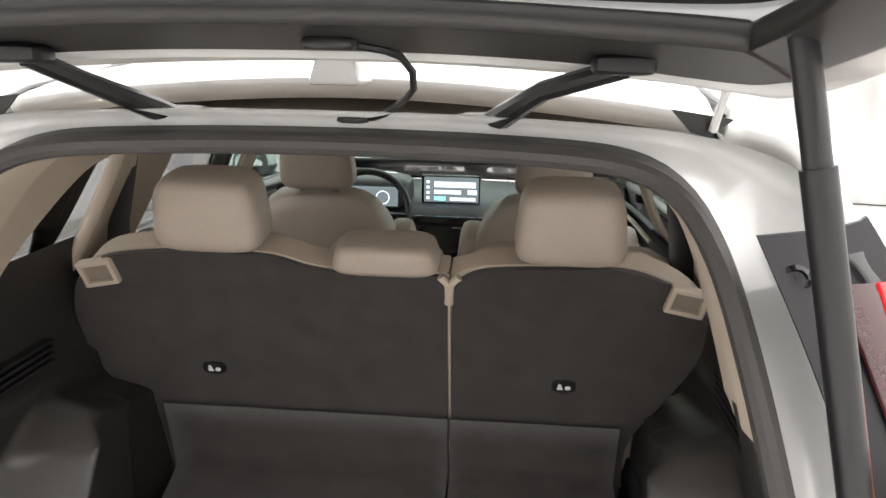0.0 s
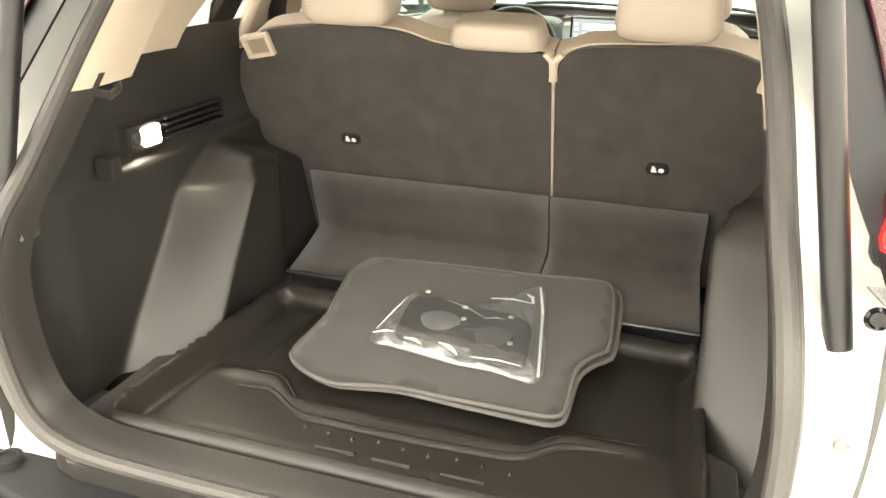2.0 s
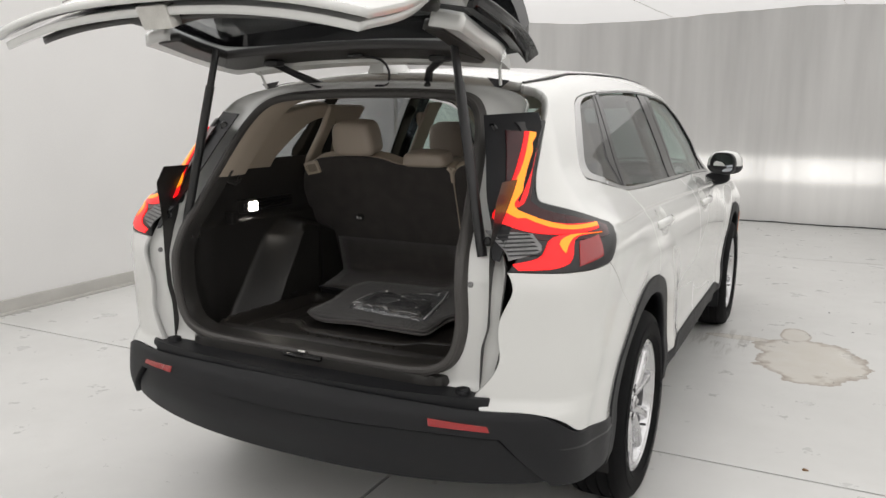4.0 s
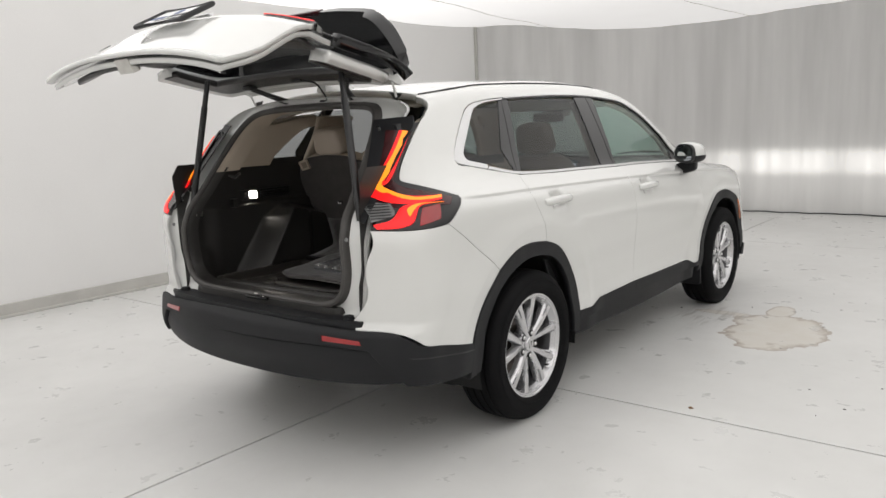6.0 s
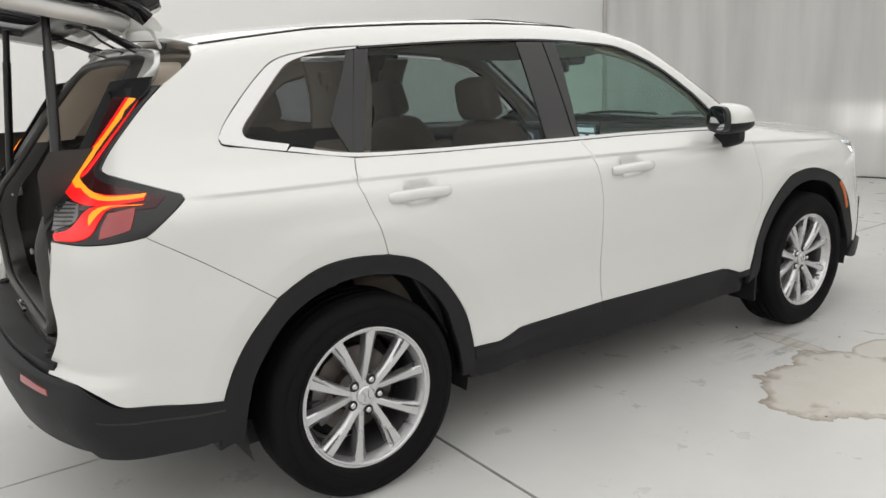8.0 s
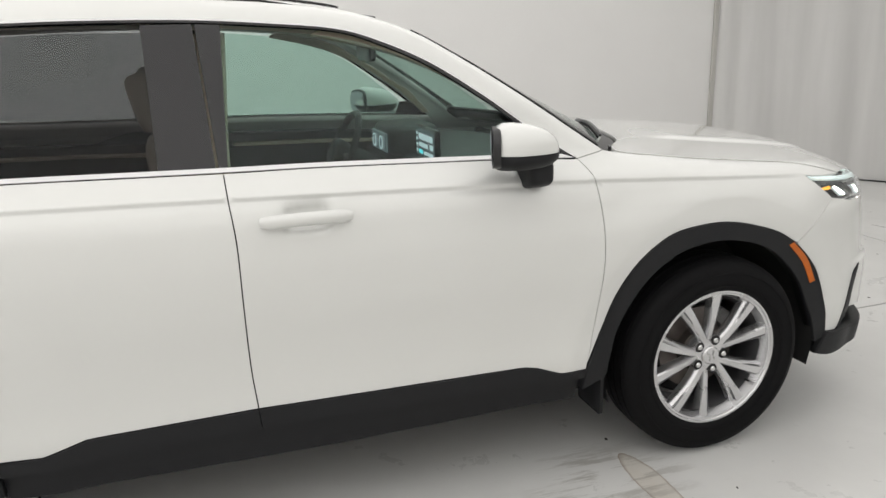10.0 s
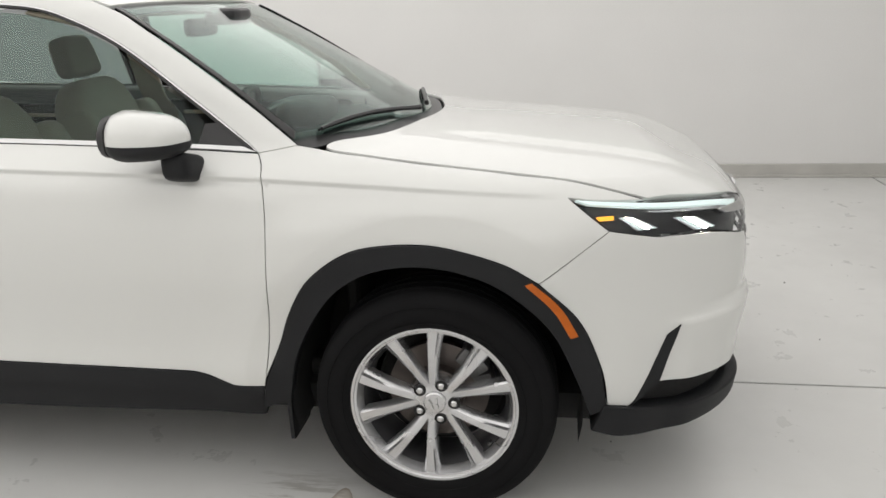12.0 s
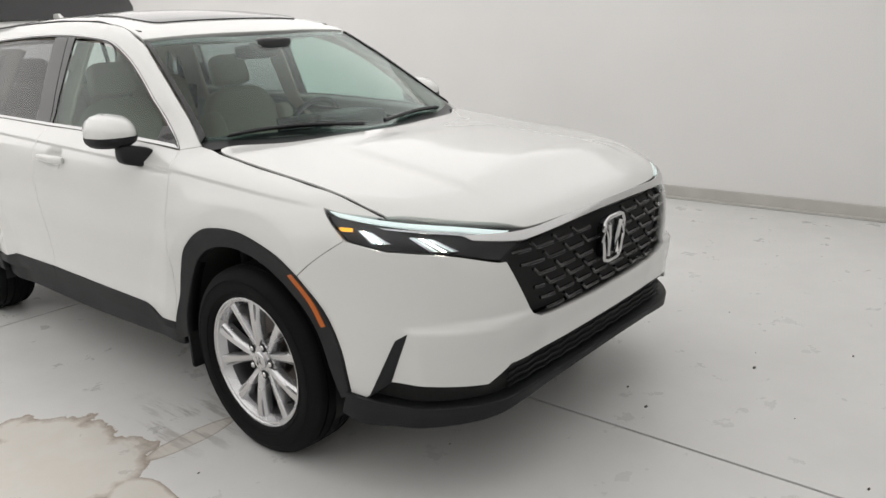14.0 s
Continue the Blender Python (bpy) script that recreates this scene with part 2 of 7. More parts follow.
def inside(x, y, z):
    """How deep a place lies under the car's skin, about in metres; below 0 outside."""
    ax = np.abs(x)
    up = step(0.75, 1.0, z)
    haunch = 0.03 * np.exp(-((y - 0.5) / 0.5) ** 2 - ((z - 1.08) / 0.12) ** 2)
    flare = sum((0.012 * (1 - step(0.585, 0.74, r)) - 0.11 * np.clip(0.582 - r, 0, 0.10)) * (1 - step(0.94, 1.03, z)) for r in (np.hypot(y - a, z - 0.36) for a in FLARES))
    bowl = sum(0.026 * np.exp(-((y - hy) / 0.062) ** 6 - ((z - hz) / 0.036) ** 4) for hy, hz in ((1.285, 1.040), (2.355, 1.016)))
    crease = -0.015 * step(-0.013, 0.003, z - BELT(y)) * (1 - step(0.004, 0.085, z - BELT(y))) * step(0.42, 0.6, y) * (1 - step(4.0, 4.2, y))
    flare = flare - bowl - crease
    side = SIDE(z - CREASE(y) * up * (1 - step(1.2, 1.3, z))) - TAPER(y) * (0.3 + 0.7 * up) + haunch + flare - ax
    tail = y - TAIL(z) - 0.16 * (ax / 0.85) ** 2.5
    nose = NOSE(z) + 0.026 * (1 - step(0.604, 0.630, z - 0.05 * np.clip(0.82 - ax, 0, 0.4))) * step(0.36, 0.62, ax) * (1 - step(0.80, 0.835, ax)) - 0.29 * (ax / (0.8 + 0.05 * (1 - step(0.45, 0.8, z)))) ** 5 - y
    ridge = 0.008 * (1 - step(-0.03, 0.03, ax - 0.40 - 0.10 * (y - 3.7))) * step(3.7, 3.9, y) * (1 - step(4.45, 4.6, y))
    top = ridge + TOP(y + SHIFT(y) * (ax / 0.7) ** 2.4) - CROWN(y) * (ax / 0.7) ** 2 - z
    return smin(smin(smin(side, tail, 0.12), nose, 0.09), top, 0.04)


def skin(p, way, reach=1.5, n=70):
    """The places where rays from points p (outside) along way first meet the skin, and whether they do."""
    p, way = np.asarray(p, float).reshape(-1, 3), np.asarray(way, float)
    if way.ndim == 1:
        way = np.tile(way, (len(p), 1))
    lo, hi = np.zeros(len(p)), np.full(len(p), reach)
    found = np.zeros(len(p), bool)
    for k in range(1, n + 1):
        s = reach * k / n
        q = p + way * s
        now = (inside(q[:, 0], q[:, 1], q[:, 2]) > 0) & ~found
        hi[now], lo[now] = s, s - reach / n
        found |= now
        if found.all():
            break
    for _ in range(13):
        mid = (lo + hi) / 2
        q = p + way * mid[:, None]
        i = inside(q[:, 0], q[:, 1], q[:, 2]) > 0
        hi, lo = np.where(i, mid, hi), np.where(i, lo, mid)
    return p + way * hi[:, None], found


def skin_normal(q, e=0.004):
    g = [inside(*(q + d).T) - inside(*(q - d).T) for d in np.eye(3) * e]
    g = -np.stack(g, 1)
    return g / (np.linalg.norm(g, axis=1, keepdims=True) + 1e-12)

# ---- building tools ----
from mathutils.geometry import delaunay_2d_cdt


def thing(name, label, category, group="", kind="", at=(0, 0, 0)):
    ob = tagged(new(name), label, category, group, kind)
    ob.location = at
    return ob


def link(name, me, mat, parent=None, label=""):
    """A mesh as one object, under a thing or a part."""
    if mat is not None:
        me.materials.append(mat)
    ob = new(name, me)
    if parent is not None:
        ob.parent = parent
        up, p = Matrix.Identity(4), parent
        while p is not None:
            up = p.matrix_basis @ up
            p = p.parent
        ob.matrix_parent_inverse = up.inverted()
    if label:
        ob["label"] = label
    return ob


def part(name, bm, mat, parent=None, label="", smooth=35):
    """A bmesh as one mesh object under its parent; edges blunter than smooth degrees are shaded round."""
    bmesh.ops.recalc_face_normals(bm, faces=bm.faces)
    for f in bm.faces:
        f.smooth = True
    for e in bm.edges:
        if len(e.link_faces) == 2 and e.calc_face_angle(0) > radians(smooth):
            e.smooth = False
    me = bpy.data.meshes.new(name)
    bm.to_mesh(me)
    bm.free()
    return link(name, me, mat, parent, label)


def arrays(name, V, F, mat, parent=None, label="", N=None, smooth=True):
    me = bpy.data.meshes.new(name)
    me.from_pydata(np.asarray(V).tolist(), [], [tuple(int(i) for i in f) for f in F])
    me.polygons.foreach_set("use_smooth", [smooth] * len(F))
    me.update()
    if N is not None:
        me.normals_split_custom_set_from_vertices(np.asarray(N).tolist())
    return link(name, me, mat, parent, label)


def spline(pts, ds, closed=True):
    """Points along a rounded line through pts; a point with a third value is a sharp corner."""
    n = len(pts)
    P = [np.array(p[:2], float) for p in pts]
    sharp = [len(p) > 2 for p in pts]
    out = []
    for i in range(n if closed else n - 1):
        j = (i + 1) % n
        a, b = P[i], P[j]
        pa = P[i - 1] if (closed or i > 0) and not sharp[i] else a - (b - a)
        pb = P[(j + 1) % n] if (closed or j < n - 1) and not sharp[j] else b + (b - a)
        k = max(1, int(np.ceil(np.linalg.norm(b - a) / ds)))
        ta, tb = (b - pa) / 2, (pb - a) / 2
        L = np.linalg.norm(b - a)
        for t in (ta, tb):
            s = np.linalg.norm(t)
            if s > 1.2 * L:
                t *= 1.2 * L / s
        for q in range(k):
            t = q / k
            out.append((2 * t**3 - 3 * t**2 + 1) * a + (t**3 - 2 * t**2 + t) * ta + (3 * t**2 - 2 * t**3) * b + (t**3 - t**2) * tb)
    if not closed:
        out.append(P[-1])
    return np.array(out)


def inset(L, d):
    """A closed line, moved inwards by d (anticlockwise lines)."""
    e = np.roll(L, -1, 0) - L
    e /= np.linalg.norm(e, axis=1, keepdims=True) + 1e-12
    nrm = np.stack([-e[:, 1], e[:, 0]], 1)
    m = nrm + np.roll(nrm, 1, 0)
    m /= np.maximum(np.linalg.norm(m, axis=1, keepdims=True), 0.6) ** 2 / 1.0
    ln = np.linalg.norm(m, axis=1, keepdims=True)
    m = np.where(ln > 1.5, m / ln * 1.5, m)
    return L + m * d


def area(L):
    x, y = L.T
    return 0.5 * np.sum(x * np.roll(y, -1) - np.roll(x, -1) * y)


def within(Q, L):
    """Which points Q lie inside the closed line L."""
    x, y = Q[:, 0:1], Q[:, 1:2]
    a, b = L, np.roll(L, -1, 0)
    with np.errstate(divide="ignore", invalid="ignore"):
        cross = ((a[:, 1] > y) != (b[:, 1] > y)) & (x < (b[:, 0] - a[:, 0]) * (y - a[:, 1]) / (b[:, 1] - a[:, 1] + 1e-15) + a[:, 0])
    return cross.sum(1) % 2 == 1


def triangles(L, grid, extra=None):
    """Points and triangles that fill the closed line L at about that spacing."""
    lo, hi = L.min(0), L.max(0)
    gx, gy = np.meshgrid(np.arange(lo[0], hi[0], grid), np.arange(lo[1], hi[1], grid))
    gx = gx + (np.arange(gx.shape[0]) % 2)[:, None] * grid / 2
    G = np.stack([gx.ravel(), gy.ravel()], 1)
    if extra is not None:
        near = np.min([np.abs(np.hypot(G[:, 0] - a, G[:, 1] - 0.36) - 0.579) for a in FLARES], axis=0)
        G = np.concatenate([G[(np.abs(G[:, 1] - BELT(G[:, 0]) + 0.005) > 0.018) & (near > 0.024)], extra])
    if len(G):
        G = G[within(G, L)]
    if len(G):
        a, b = L, np.roll(L, -1, 0)
        ab = b - a
        t = np.clip(((G[:, None] - a) * ab).sum(-1) / ((ab**2).sum(-1) + 1e-15), 0, 1)
        d = np.linalg.norm(G[:, None] - a - t[..., None] * ab, axis=-1).min(1)
        G = G[d > min(grid, 0.018) * 0.45]
    n = len(L)
    pts = [Vector(p) for p in np.concatenate([L, G])]
    vs, _, fs, *_ = delaunay_2d_cdt(pts, [(i, (i + 1) % n) for i in range(n)], [], 1, 1e-7)
    return np.array([tuple(v) for v in vs]), [tuple(f) for f in fs], n


def rays(proj, Q):
    """Where the lines of sight of a projection start, and their way, for plane points Q."""
    u, v = Q[:, 0], Q[:, 1]
    z0, z1 = 0 * u, 0 * u + 1
    if proj == "side":
        return np.stack([z0 + 1.3, u, v], 1), np.stack([-z1, z0, z0], 1)
    if proj == "top":
        return np.stack([u, v, z0 + 1.95], 1), np.stack([z0, z0, -z1], 1)
    if proj == "back":
        return np.stack([u, z0 - 0.3, v], 1), np.stack([z0, z1, z0], 1)
    c, s = (1.3, -1) if proj == "tail" else (3.6, 1)
    d = np.stack([np.sin(u), s * np.cos(u), z0], 1)
    return np.stack([z0, z0 + c, v], 1) + d * 1.75, -d


def around(proj, *pts):
    """Outline points (x, y, z, corner) as (angle, z, corner) of the tail or nose projection."""
    return [((math.atan2(p[0], 1.3 - p[1]) if proj == "tail" else math.atan2(p[0], p[1] - 3.6)), *p[2:]) for p in pts]


def sym(*pts):
    """A half outline (x >= 0), from one end of the middle line to the other, made whole."""
    return list(pts) + [(-p[0], *p[1:]) for p in reversed(pts) if abs(p[0]) > 1e-6]


def panel(name, parent, mat, proj, pts, off=0.0, depth=0.018, gap=0.0016, grid=0.028, side=1, label="", bevel=0.002, ds=0.018, move=None):
    """A piece of the car's skin inside an outline, with thickness and softened rims. off: proud of the skin."""
    L = spline(pts, ds)
    if area(L) < 0:
        L = L[::-1]
    L0, L1 = inset(L, gap), inset(L, gap + bevel)
    rows_ = [np.stack([a, BELT(a) + d], 1) for a in (np.arange(0.45, 4.2, 0.02),) for d in (-0.015, -0.009, -0.003, 0.005)]
    turn = np.arange(0.15, 3.0, 0.026)
    rows_ += [q[np.abs(q[:, 1] - BELT(q[:, 0]) + 0.005) > 0.016] for a in FLARES for r in (0.564, 0.571, 0.577, 0.583, 0.589, 0.596) for q in (np.stack([a + r * np.cos(turn), 0.36 + r * np.sin(turn)], 1),)]
    Q, F, n = triangles(L1, grid, np.concatenate(rows_) if proj == "side" and mat is M_PAINT else None)
    ring = Q[:n]
    # outer rim points that belong to the kept inner ring
    near = np.argmin(((ring[:, None] - L1[None]) ** 2).sum(-1), 1)
    R = L0[near]

    def lay(Z, o):
        p, w = rays(proj, Z)
        q, ok = skin(p, w, 1.35)
        nm = skin_normal(q)
        return q + nm * o, nm
    P1, N1 = lay(Q, off)
    P0, N0 = lay(R, off - bevel)
    m = len(P1)
    Pb, Pw = P1 - N1 * depth, P0 - N0 * (depth - bevel)
    V = np.concatenate([P1, P0, Pw, Pb])
    out = P0 - P1[:n]
    out /= np.linalg.norm(out, axis=1, keepdims=True) + 1e-9
    N = np.concatenate([N1, out * 0.5 + N0 * 0.5, out, -N1])
    # which way round a triangle faces
    f0 = F[0]
    c = np.cross(P1[f0[1]] - P1[f0[0]], P1[f0[2]] - P1[f0[0]])
    flip = np.dot(c, N1[f0[0]]) < 0
    faces = [tuple(reversed(f)) if flip else f for f in F] + [tuple(m + n + n + i for i in (f if flip else reversed(f))) for f in F]
    for i in range(n):
        j = (i + 1) % n
        for a, b in ((0, m), (m, m + n), (m + n, m + n + n)):
            q = (a + i, b + i, b + j, a + j)
            faces.append(tuple(reversed(q)) if flip else q)
    if side < 0:
        V, N = V * (-1, 1, 1), N * (-1, 1, 1)
        faces = [tuple(reversed(f)) for f in faces]
    if move is not None:
        V = np.array([move @ Vector(v) for v in V])
        N = np.array([move.to_3x3() @ Vector(v) for v in N])
    return arrays(name, V, faces, mat, parent, label, N)


def pair(name, parent, mat, pts, **kw):
    """The same side panel on both sides of the car."""
    return [panel(name, parent, mat, kw.get("proj", "side"), pts, side=s, **{k: v for k, v in kw.items() if k != "proj"}) for s in (1, -1)]


def lathe(profile, segments, axis="x", close=False):
    """A bmesh of (along, radius) points turned round an axis."""
    bm = bmesh.new()
    rings = []
    for k in range(segments):
        a = 2 * math.pi * k / segments
        rings.append([bm.verts.new((h, r * math.cos(a), r * math.sin(a)) if axis == "x" else (r * math.cos(a), r * math.sin(a), h)) for h, r in profile])
    for k in range(segments):
        A, B = rings[k], rings[(k + 1) % segments]
        for i in range(len(profile) - (0 if close else 1)):
            j = (i + 1) % len(profile)
            bm.faces.new((A[i], A[j], B[j], B[i]))
    bmesh.ops.remove_doubles(bm, verts=bm.verts, dist=1e-6)
    return bm


def block(lo, hi, bevel=0.01, seg=2, m=None):
    bm = bmesh.new()
    bmesh.ops.create_cube(bm, size=1, matrix=Matrix.LocRotScale([(a + b) / 2 for a, b in zip(lo, hi)], None, [b - a for a, b in zip(lo, hi)]))
    if bevel:
        bmesh.ops.bevel(bm, geom=list(bm.edges), offset=bevel, segments=seg, profile=0.6, affect="EDGES")
    if m is not None:
        bmesh.ops.transform(bm, matrix=m, verts=bm.verts)
    return bm


def tube(pts, radius, sides=10, closed=False, flat=1.0, up=(0, 0, 1)):
    """A bmesh of a round (or flattened) bar along points; radius may be a list."""
    bm = bmesh.new()
    P = [Vector(p) for p in pts]
    n = len(P)
    R = radius if isinstance(radius, (list, tuple)) else [radius] * n
    rings = []
    for i, p in enumerate(P):
        a = P[i - 1] if i or closed else p
        b = P[(i + 1) % n] if i < n - 1 or closed else p
        d = (b - a).normalized()
        s = d.cross(Vector(up))
        if s.length < 1e-4:
            s = d.cross(Vector((1, 0, 0)))
        s.normalize()
        t = s.cross(d)
        rings.append([bm.verts.new(p + (s * math.cos(k * 2 * math.pi / sides) + t * flat * math.sin(k * 2 * math.pi / sides)) * R[i]) for k in range(sides)])
    for i in range(n if closed else n - 1):
        A, B = rings[i], rings[(i + 1) % n]
        for k in range(sides):
            bm.faces.new((A[k], A[(k + 1) % sides], B[(k + 1) % sides], B[k]))
    if not closed:
        bm.faces.new(rings[0])
        bm.faces.new(list(reversed(rings[-1])))
    return bm


def slab(pts, lo, hi, m=None, bevel=0.0, ds=0.02, seg=2):
    """A plate: an outline in the xy plane from height lo to hi."""
    L = spline(pts, ds)
    if area(L) < 0:
        L = L[::-1]
    bm = bmesh.new()
    top = [bm.verts.new((x, y, hi)) for x, y in L]
    low = [bm.verts.new((x, y, lo)) for x, y in L]
    n = len(L)
    ft = bm.faces.new(top)
    bm.faces.new(list(reversed(low)))
    for i in range(n):
        bm.faces.new((low[i], low[(i + 1) % n], top[(i + 1) % n], top[i]))
    if bevel:
        bmesh.ops.bevel(bm, geom=list(ft.edges), offset=bevel, segments=seg, profile=0.6, affect="EDGES")
    if m is not None:
        bmesh.ops.transform(bm, matrix=m, verts=bm.verts)
    return bm


def joined(*bms):
    """Several pieces of one part, as one bmesh."""
    out = bmesh.new()
    for b in bms:
        me = bpy.data.meshes.new("tmp")
        b.to_mesh(me)
        out.from_mesh(me)
        b.free()
        bpy.data.meshes.remove(me)
    return out


def soft(lo, hi, m=None, puff=0.35, cuts=6):
    """A padded cushion: a box whose faces swell and whose edges are round."""
    bm = bmesh.new()
    bmesh.ops.create_cube(bm, size=2)
    bmesh.ops.subdivide_edges(bm, edges=list(bm.edges), cuts=cuts, use_grid_fill=True)
    c = [(a + b) / 2 for a, b in zip(lo, hi)]
    h = [(b - a) / 2 for a, b in zip(lo, hi)]
    for v in bm.verts:
        p = v.co.copy()
        e = 1 / (2 + 5 * (1 - puff))
        q = sum(abs(k) ** (1 / e) for k in p) ** e
        p = p / q * max(abs(k) for k in p) if q else p
        v.co = Vector((c[0] + p.x * h[0], c[1] + p.y * h[1], c[2] + p.z * h[2]))
    if m is not None:
        bmesh.ops.transform(bm, matrix=m, verts=bm.verts)
    return bm


# ---- the photo booth: floor slabs, walls, curtain and luminous cloth ceiling ----
def floor_paint():
    m = bpy.data.materials.new("worn_white_floor_paint")
    m.use_nodes = True
    nt = m.node_tree
    b = nt.nodes["Principled BSDF"]
    N, L = nt.nodes.new, nt.links.new

    def node(kind, **kw):
        n = N("ShaderNode" + kind)
        for k, v in kw.items():
            n.inputs[k].default_value = v
        return n

    def maths(op, a, c, clamp=False):
        n = N("ShaderNodeMath")
        n.operation, n.use_clamp = op, clamp
        for i, s in enumerate((a, c)):
            if isinstance(s, (int, float)):
                n.inputs[i].default_value = s
            else:
                L(s, n.inputs[i])
        return n.outputs[0]

    def mixed(fac, a, c):
        n = N("ShaderNodeMixRGB")
        for i, s in ((0, fac), (1, a), (2, c)):
            if isinstance(s, tuple):
                n.inputs[i].default_value = (*s, 1)
            elif isinstance(s, (int, float)):
                n.inputs[i].default_value = s
            else:
                L(s, n.inputs[i])
        return n.outputs[0]

    def ramp(src, *stops):
        n = N("ShaderNodeValToRGB")
        e = n.color_ramp.elements
        while len(e) < len(stops):
            e.new(0.5)
        for el, (p, v) in zip(e, stops):
            el.position, el.color = p, (v, v, v, 1)
        L(src, n.inputs[0])
        return n.outputs[0]
    tc = N("ShaderNodeTexCoord").outputs["Object"]
    big, mid, fine = node("TexNoise", Scale=0.7, Detail=6.0, Roughness=0.6), node("TexNoise", Scale=5.0, Detail=8.0, Roughness=0.65), node("TexNoise", Scale=160.0, Detail=3.0)
    for n in (big, mid, fine):
        L(tc, n.inputs["Vector"])
    col = mixed(ramp(big.outputs["Fac"], (0.35, 0.0), (0.65, 1.0)), (0.615, 0.615, 0.60), (0.70, 0.70, 0.685))
    col = mixed(maths("MULTIPLY", ramp(mid.outputs["Fac"], (0.56, 0.0), (0.80, 1.0)), 0.08), col, (0.47, 0.45, 0.41))
    # scuffs drawn out along the bay
    mp = N("ShaderNodeMapping")
    mp.inputs["Scale"].default_value = (9.0, 1.1, 1.0)
    L(tc, mp.inputs["Vector"])
    sc = node("TexNoise", Scale=2.0, Detail=9.0, Roughness=0.7)
    L(mp.outputs[0], sc.inputs["Vector"])
    col = mixed(maths("MULTIPLY", ramp(sc.outputs["Fac"], (0.60, 0.0), (0.76, 1.0)), 0.10), col, (0.42, 0.41, 0.39))
    # dried puddle with a brown tide mark
    sx = N("ShaderNodeSeparateXYZ")
    L(tc, sx.inputs[0])

    def blob(cx, cy, rx, ry, wob):
        dx = maths("DIVIDE", maths("SUBTRACT", sx.outputs[0], cx), rx)
        dy = maths("DIVIDE", maths("SUBTRACT", sx.outputs[1], cy), ry)
        d = maths("SQRT", maths("ADD", maths("MULTIPLY", dx, dx), maths("MULTIPLY", dy, dy)), 0.0)
        w = node("TexNoise", Scale=3.4, Detail=7.0, Roughness=0.6)
        L(tc, w.inputs["Vector"])
        return maths("ADD", d, maths("MULTIPLY", maths("SUBTRACT", w.outputs["Fac"], 0.5), wob))
    d = maths("MINIMUM", blob(1.46, 3.12, 0.32, 0.44, 1.5), maths("MINIMUM", blob(1.02, 3.44, 0.20, 0.05, 0.9), blob(1.36, 3.66, 0.10, 0.16, 1.0)))
    streak = ramp(mid.outputs["Fac"], (0.3, 0.65), (0.55, 1.0))
    edge = maths("MULTIPLY", ramp(d, (0.80, 0.0), (0.94, 0.6), (1.0, 1.0), (1.03, 0.0)), streak)
    fill = maths("MULTIPLY", ramp(d, (0.0, 0.5), (0.9, 0.42), (1.0, 0.0)), streak)
    col = mixed(fill, col, (0.55, 0.485, 0.385))
    col = mixed(maths("MULTIPLY", edge, 0.9), col, (0.21, 0.14, 0.08))
    # grey tyre marks near the wheels
    t1 = maths("MULTIPLY", ramp(blob(0.95, 3.3, 0.28, 0.35, 1.6), (0.3, 0.55), (1.0, 0.0)), ramp(sc.outputs["Fac"], (0.5, 0.0), (0.58, 1.0)))
    col = mixed(t1, col, (0.25, 0.23, 0.20))
    L(col, b.inputs["Base Color"])
    L(maths("ADD", maths("MULTIPLY", ramp(mid.outputs["Fac"], (0.3, 0.0), (0.7, 1.0)), 0.18), 0.24), b.inputs["Roughness"])
    bump = N("ShaderNodeBump")
    bump.inputs["Strength"].default_value, bump.inputs["Distance"].default_value = 0.12, 0.002
    L(maths("ADD", mid.outputs["Fac"], maths("MULTIPLY", fine.outputs["Fac"], 0.15)), bump.inputs["Height"])
    L(bump.outputs[0], b.inputs["Normal"])
    return m


M_FLOOR = floor_paint()
M_JOINT = material("dirty_joint", (0.03, 0.028, 0.026), 0.9, vary=0.3, blotch=8)
M_WALL = material("white_wall_paint", (0.79, 0.785, 0.775), 0.55, vary=0.03, blotch=1.2, grain=0.1, grain_size=120, rough_vary=0.1)
M_SKIRT = material("grey_white_skirting", (0.50, 0.49, 0.46), 0.5, vary=0.12, blotch=4)
M_CLOTH = material("luminous_ceiling_cloth", (0.66, 0.66, 0.65), 0.7, vary=0.05, blotch=1.3, emit=0.9, emit_col=(1.0, 0.998, 0.992))


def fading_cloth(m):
    """The backlight is put in as the cloth's own emission, dimmed towards the far curtain."""
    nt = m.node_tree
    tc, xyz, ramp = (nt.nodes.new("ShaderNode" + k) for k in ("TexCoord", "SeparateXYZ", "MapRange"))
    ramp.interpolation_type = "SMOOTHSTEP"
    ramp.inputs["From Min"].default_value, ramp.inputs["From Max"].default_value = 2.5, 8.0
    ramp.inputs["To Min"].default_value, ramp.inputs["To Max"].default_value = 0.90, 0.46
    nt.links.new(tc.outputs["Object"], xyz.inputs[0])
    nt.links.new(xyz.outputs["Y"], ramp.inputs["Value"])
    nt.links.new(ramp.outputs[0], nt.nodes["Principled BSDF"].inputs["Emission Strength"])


fading_cloth(M_CLOTH)


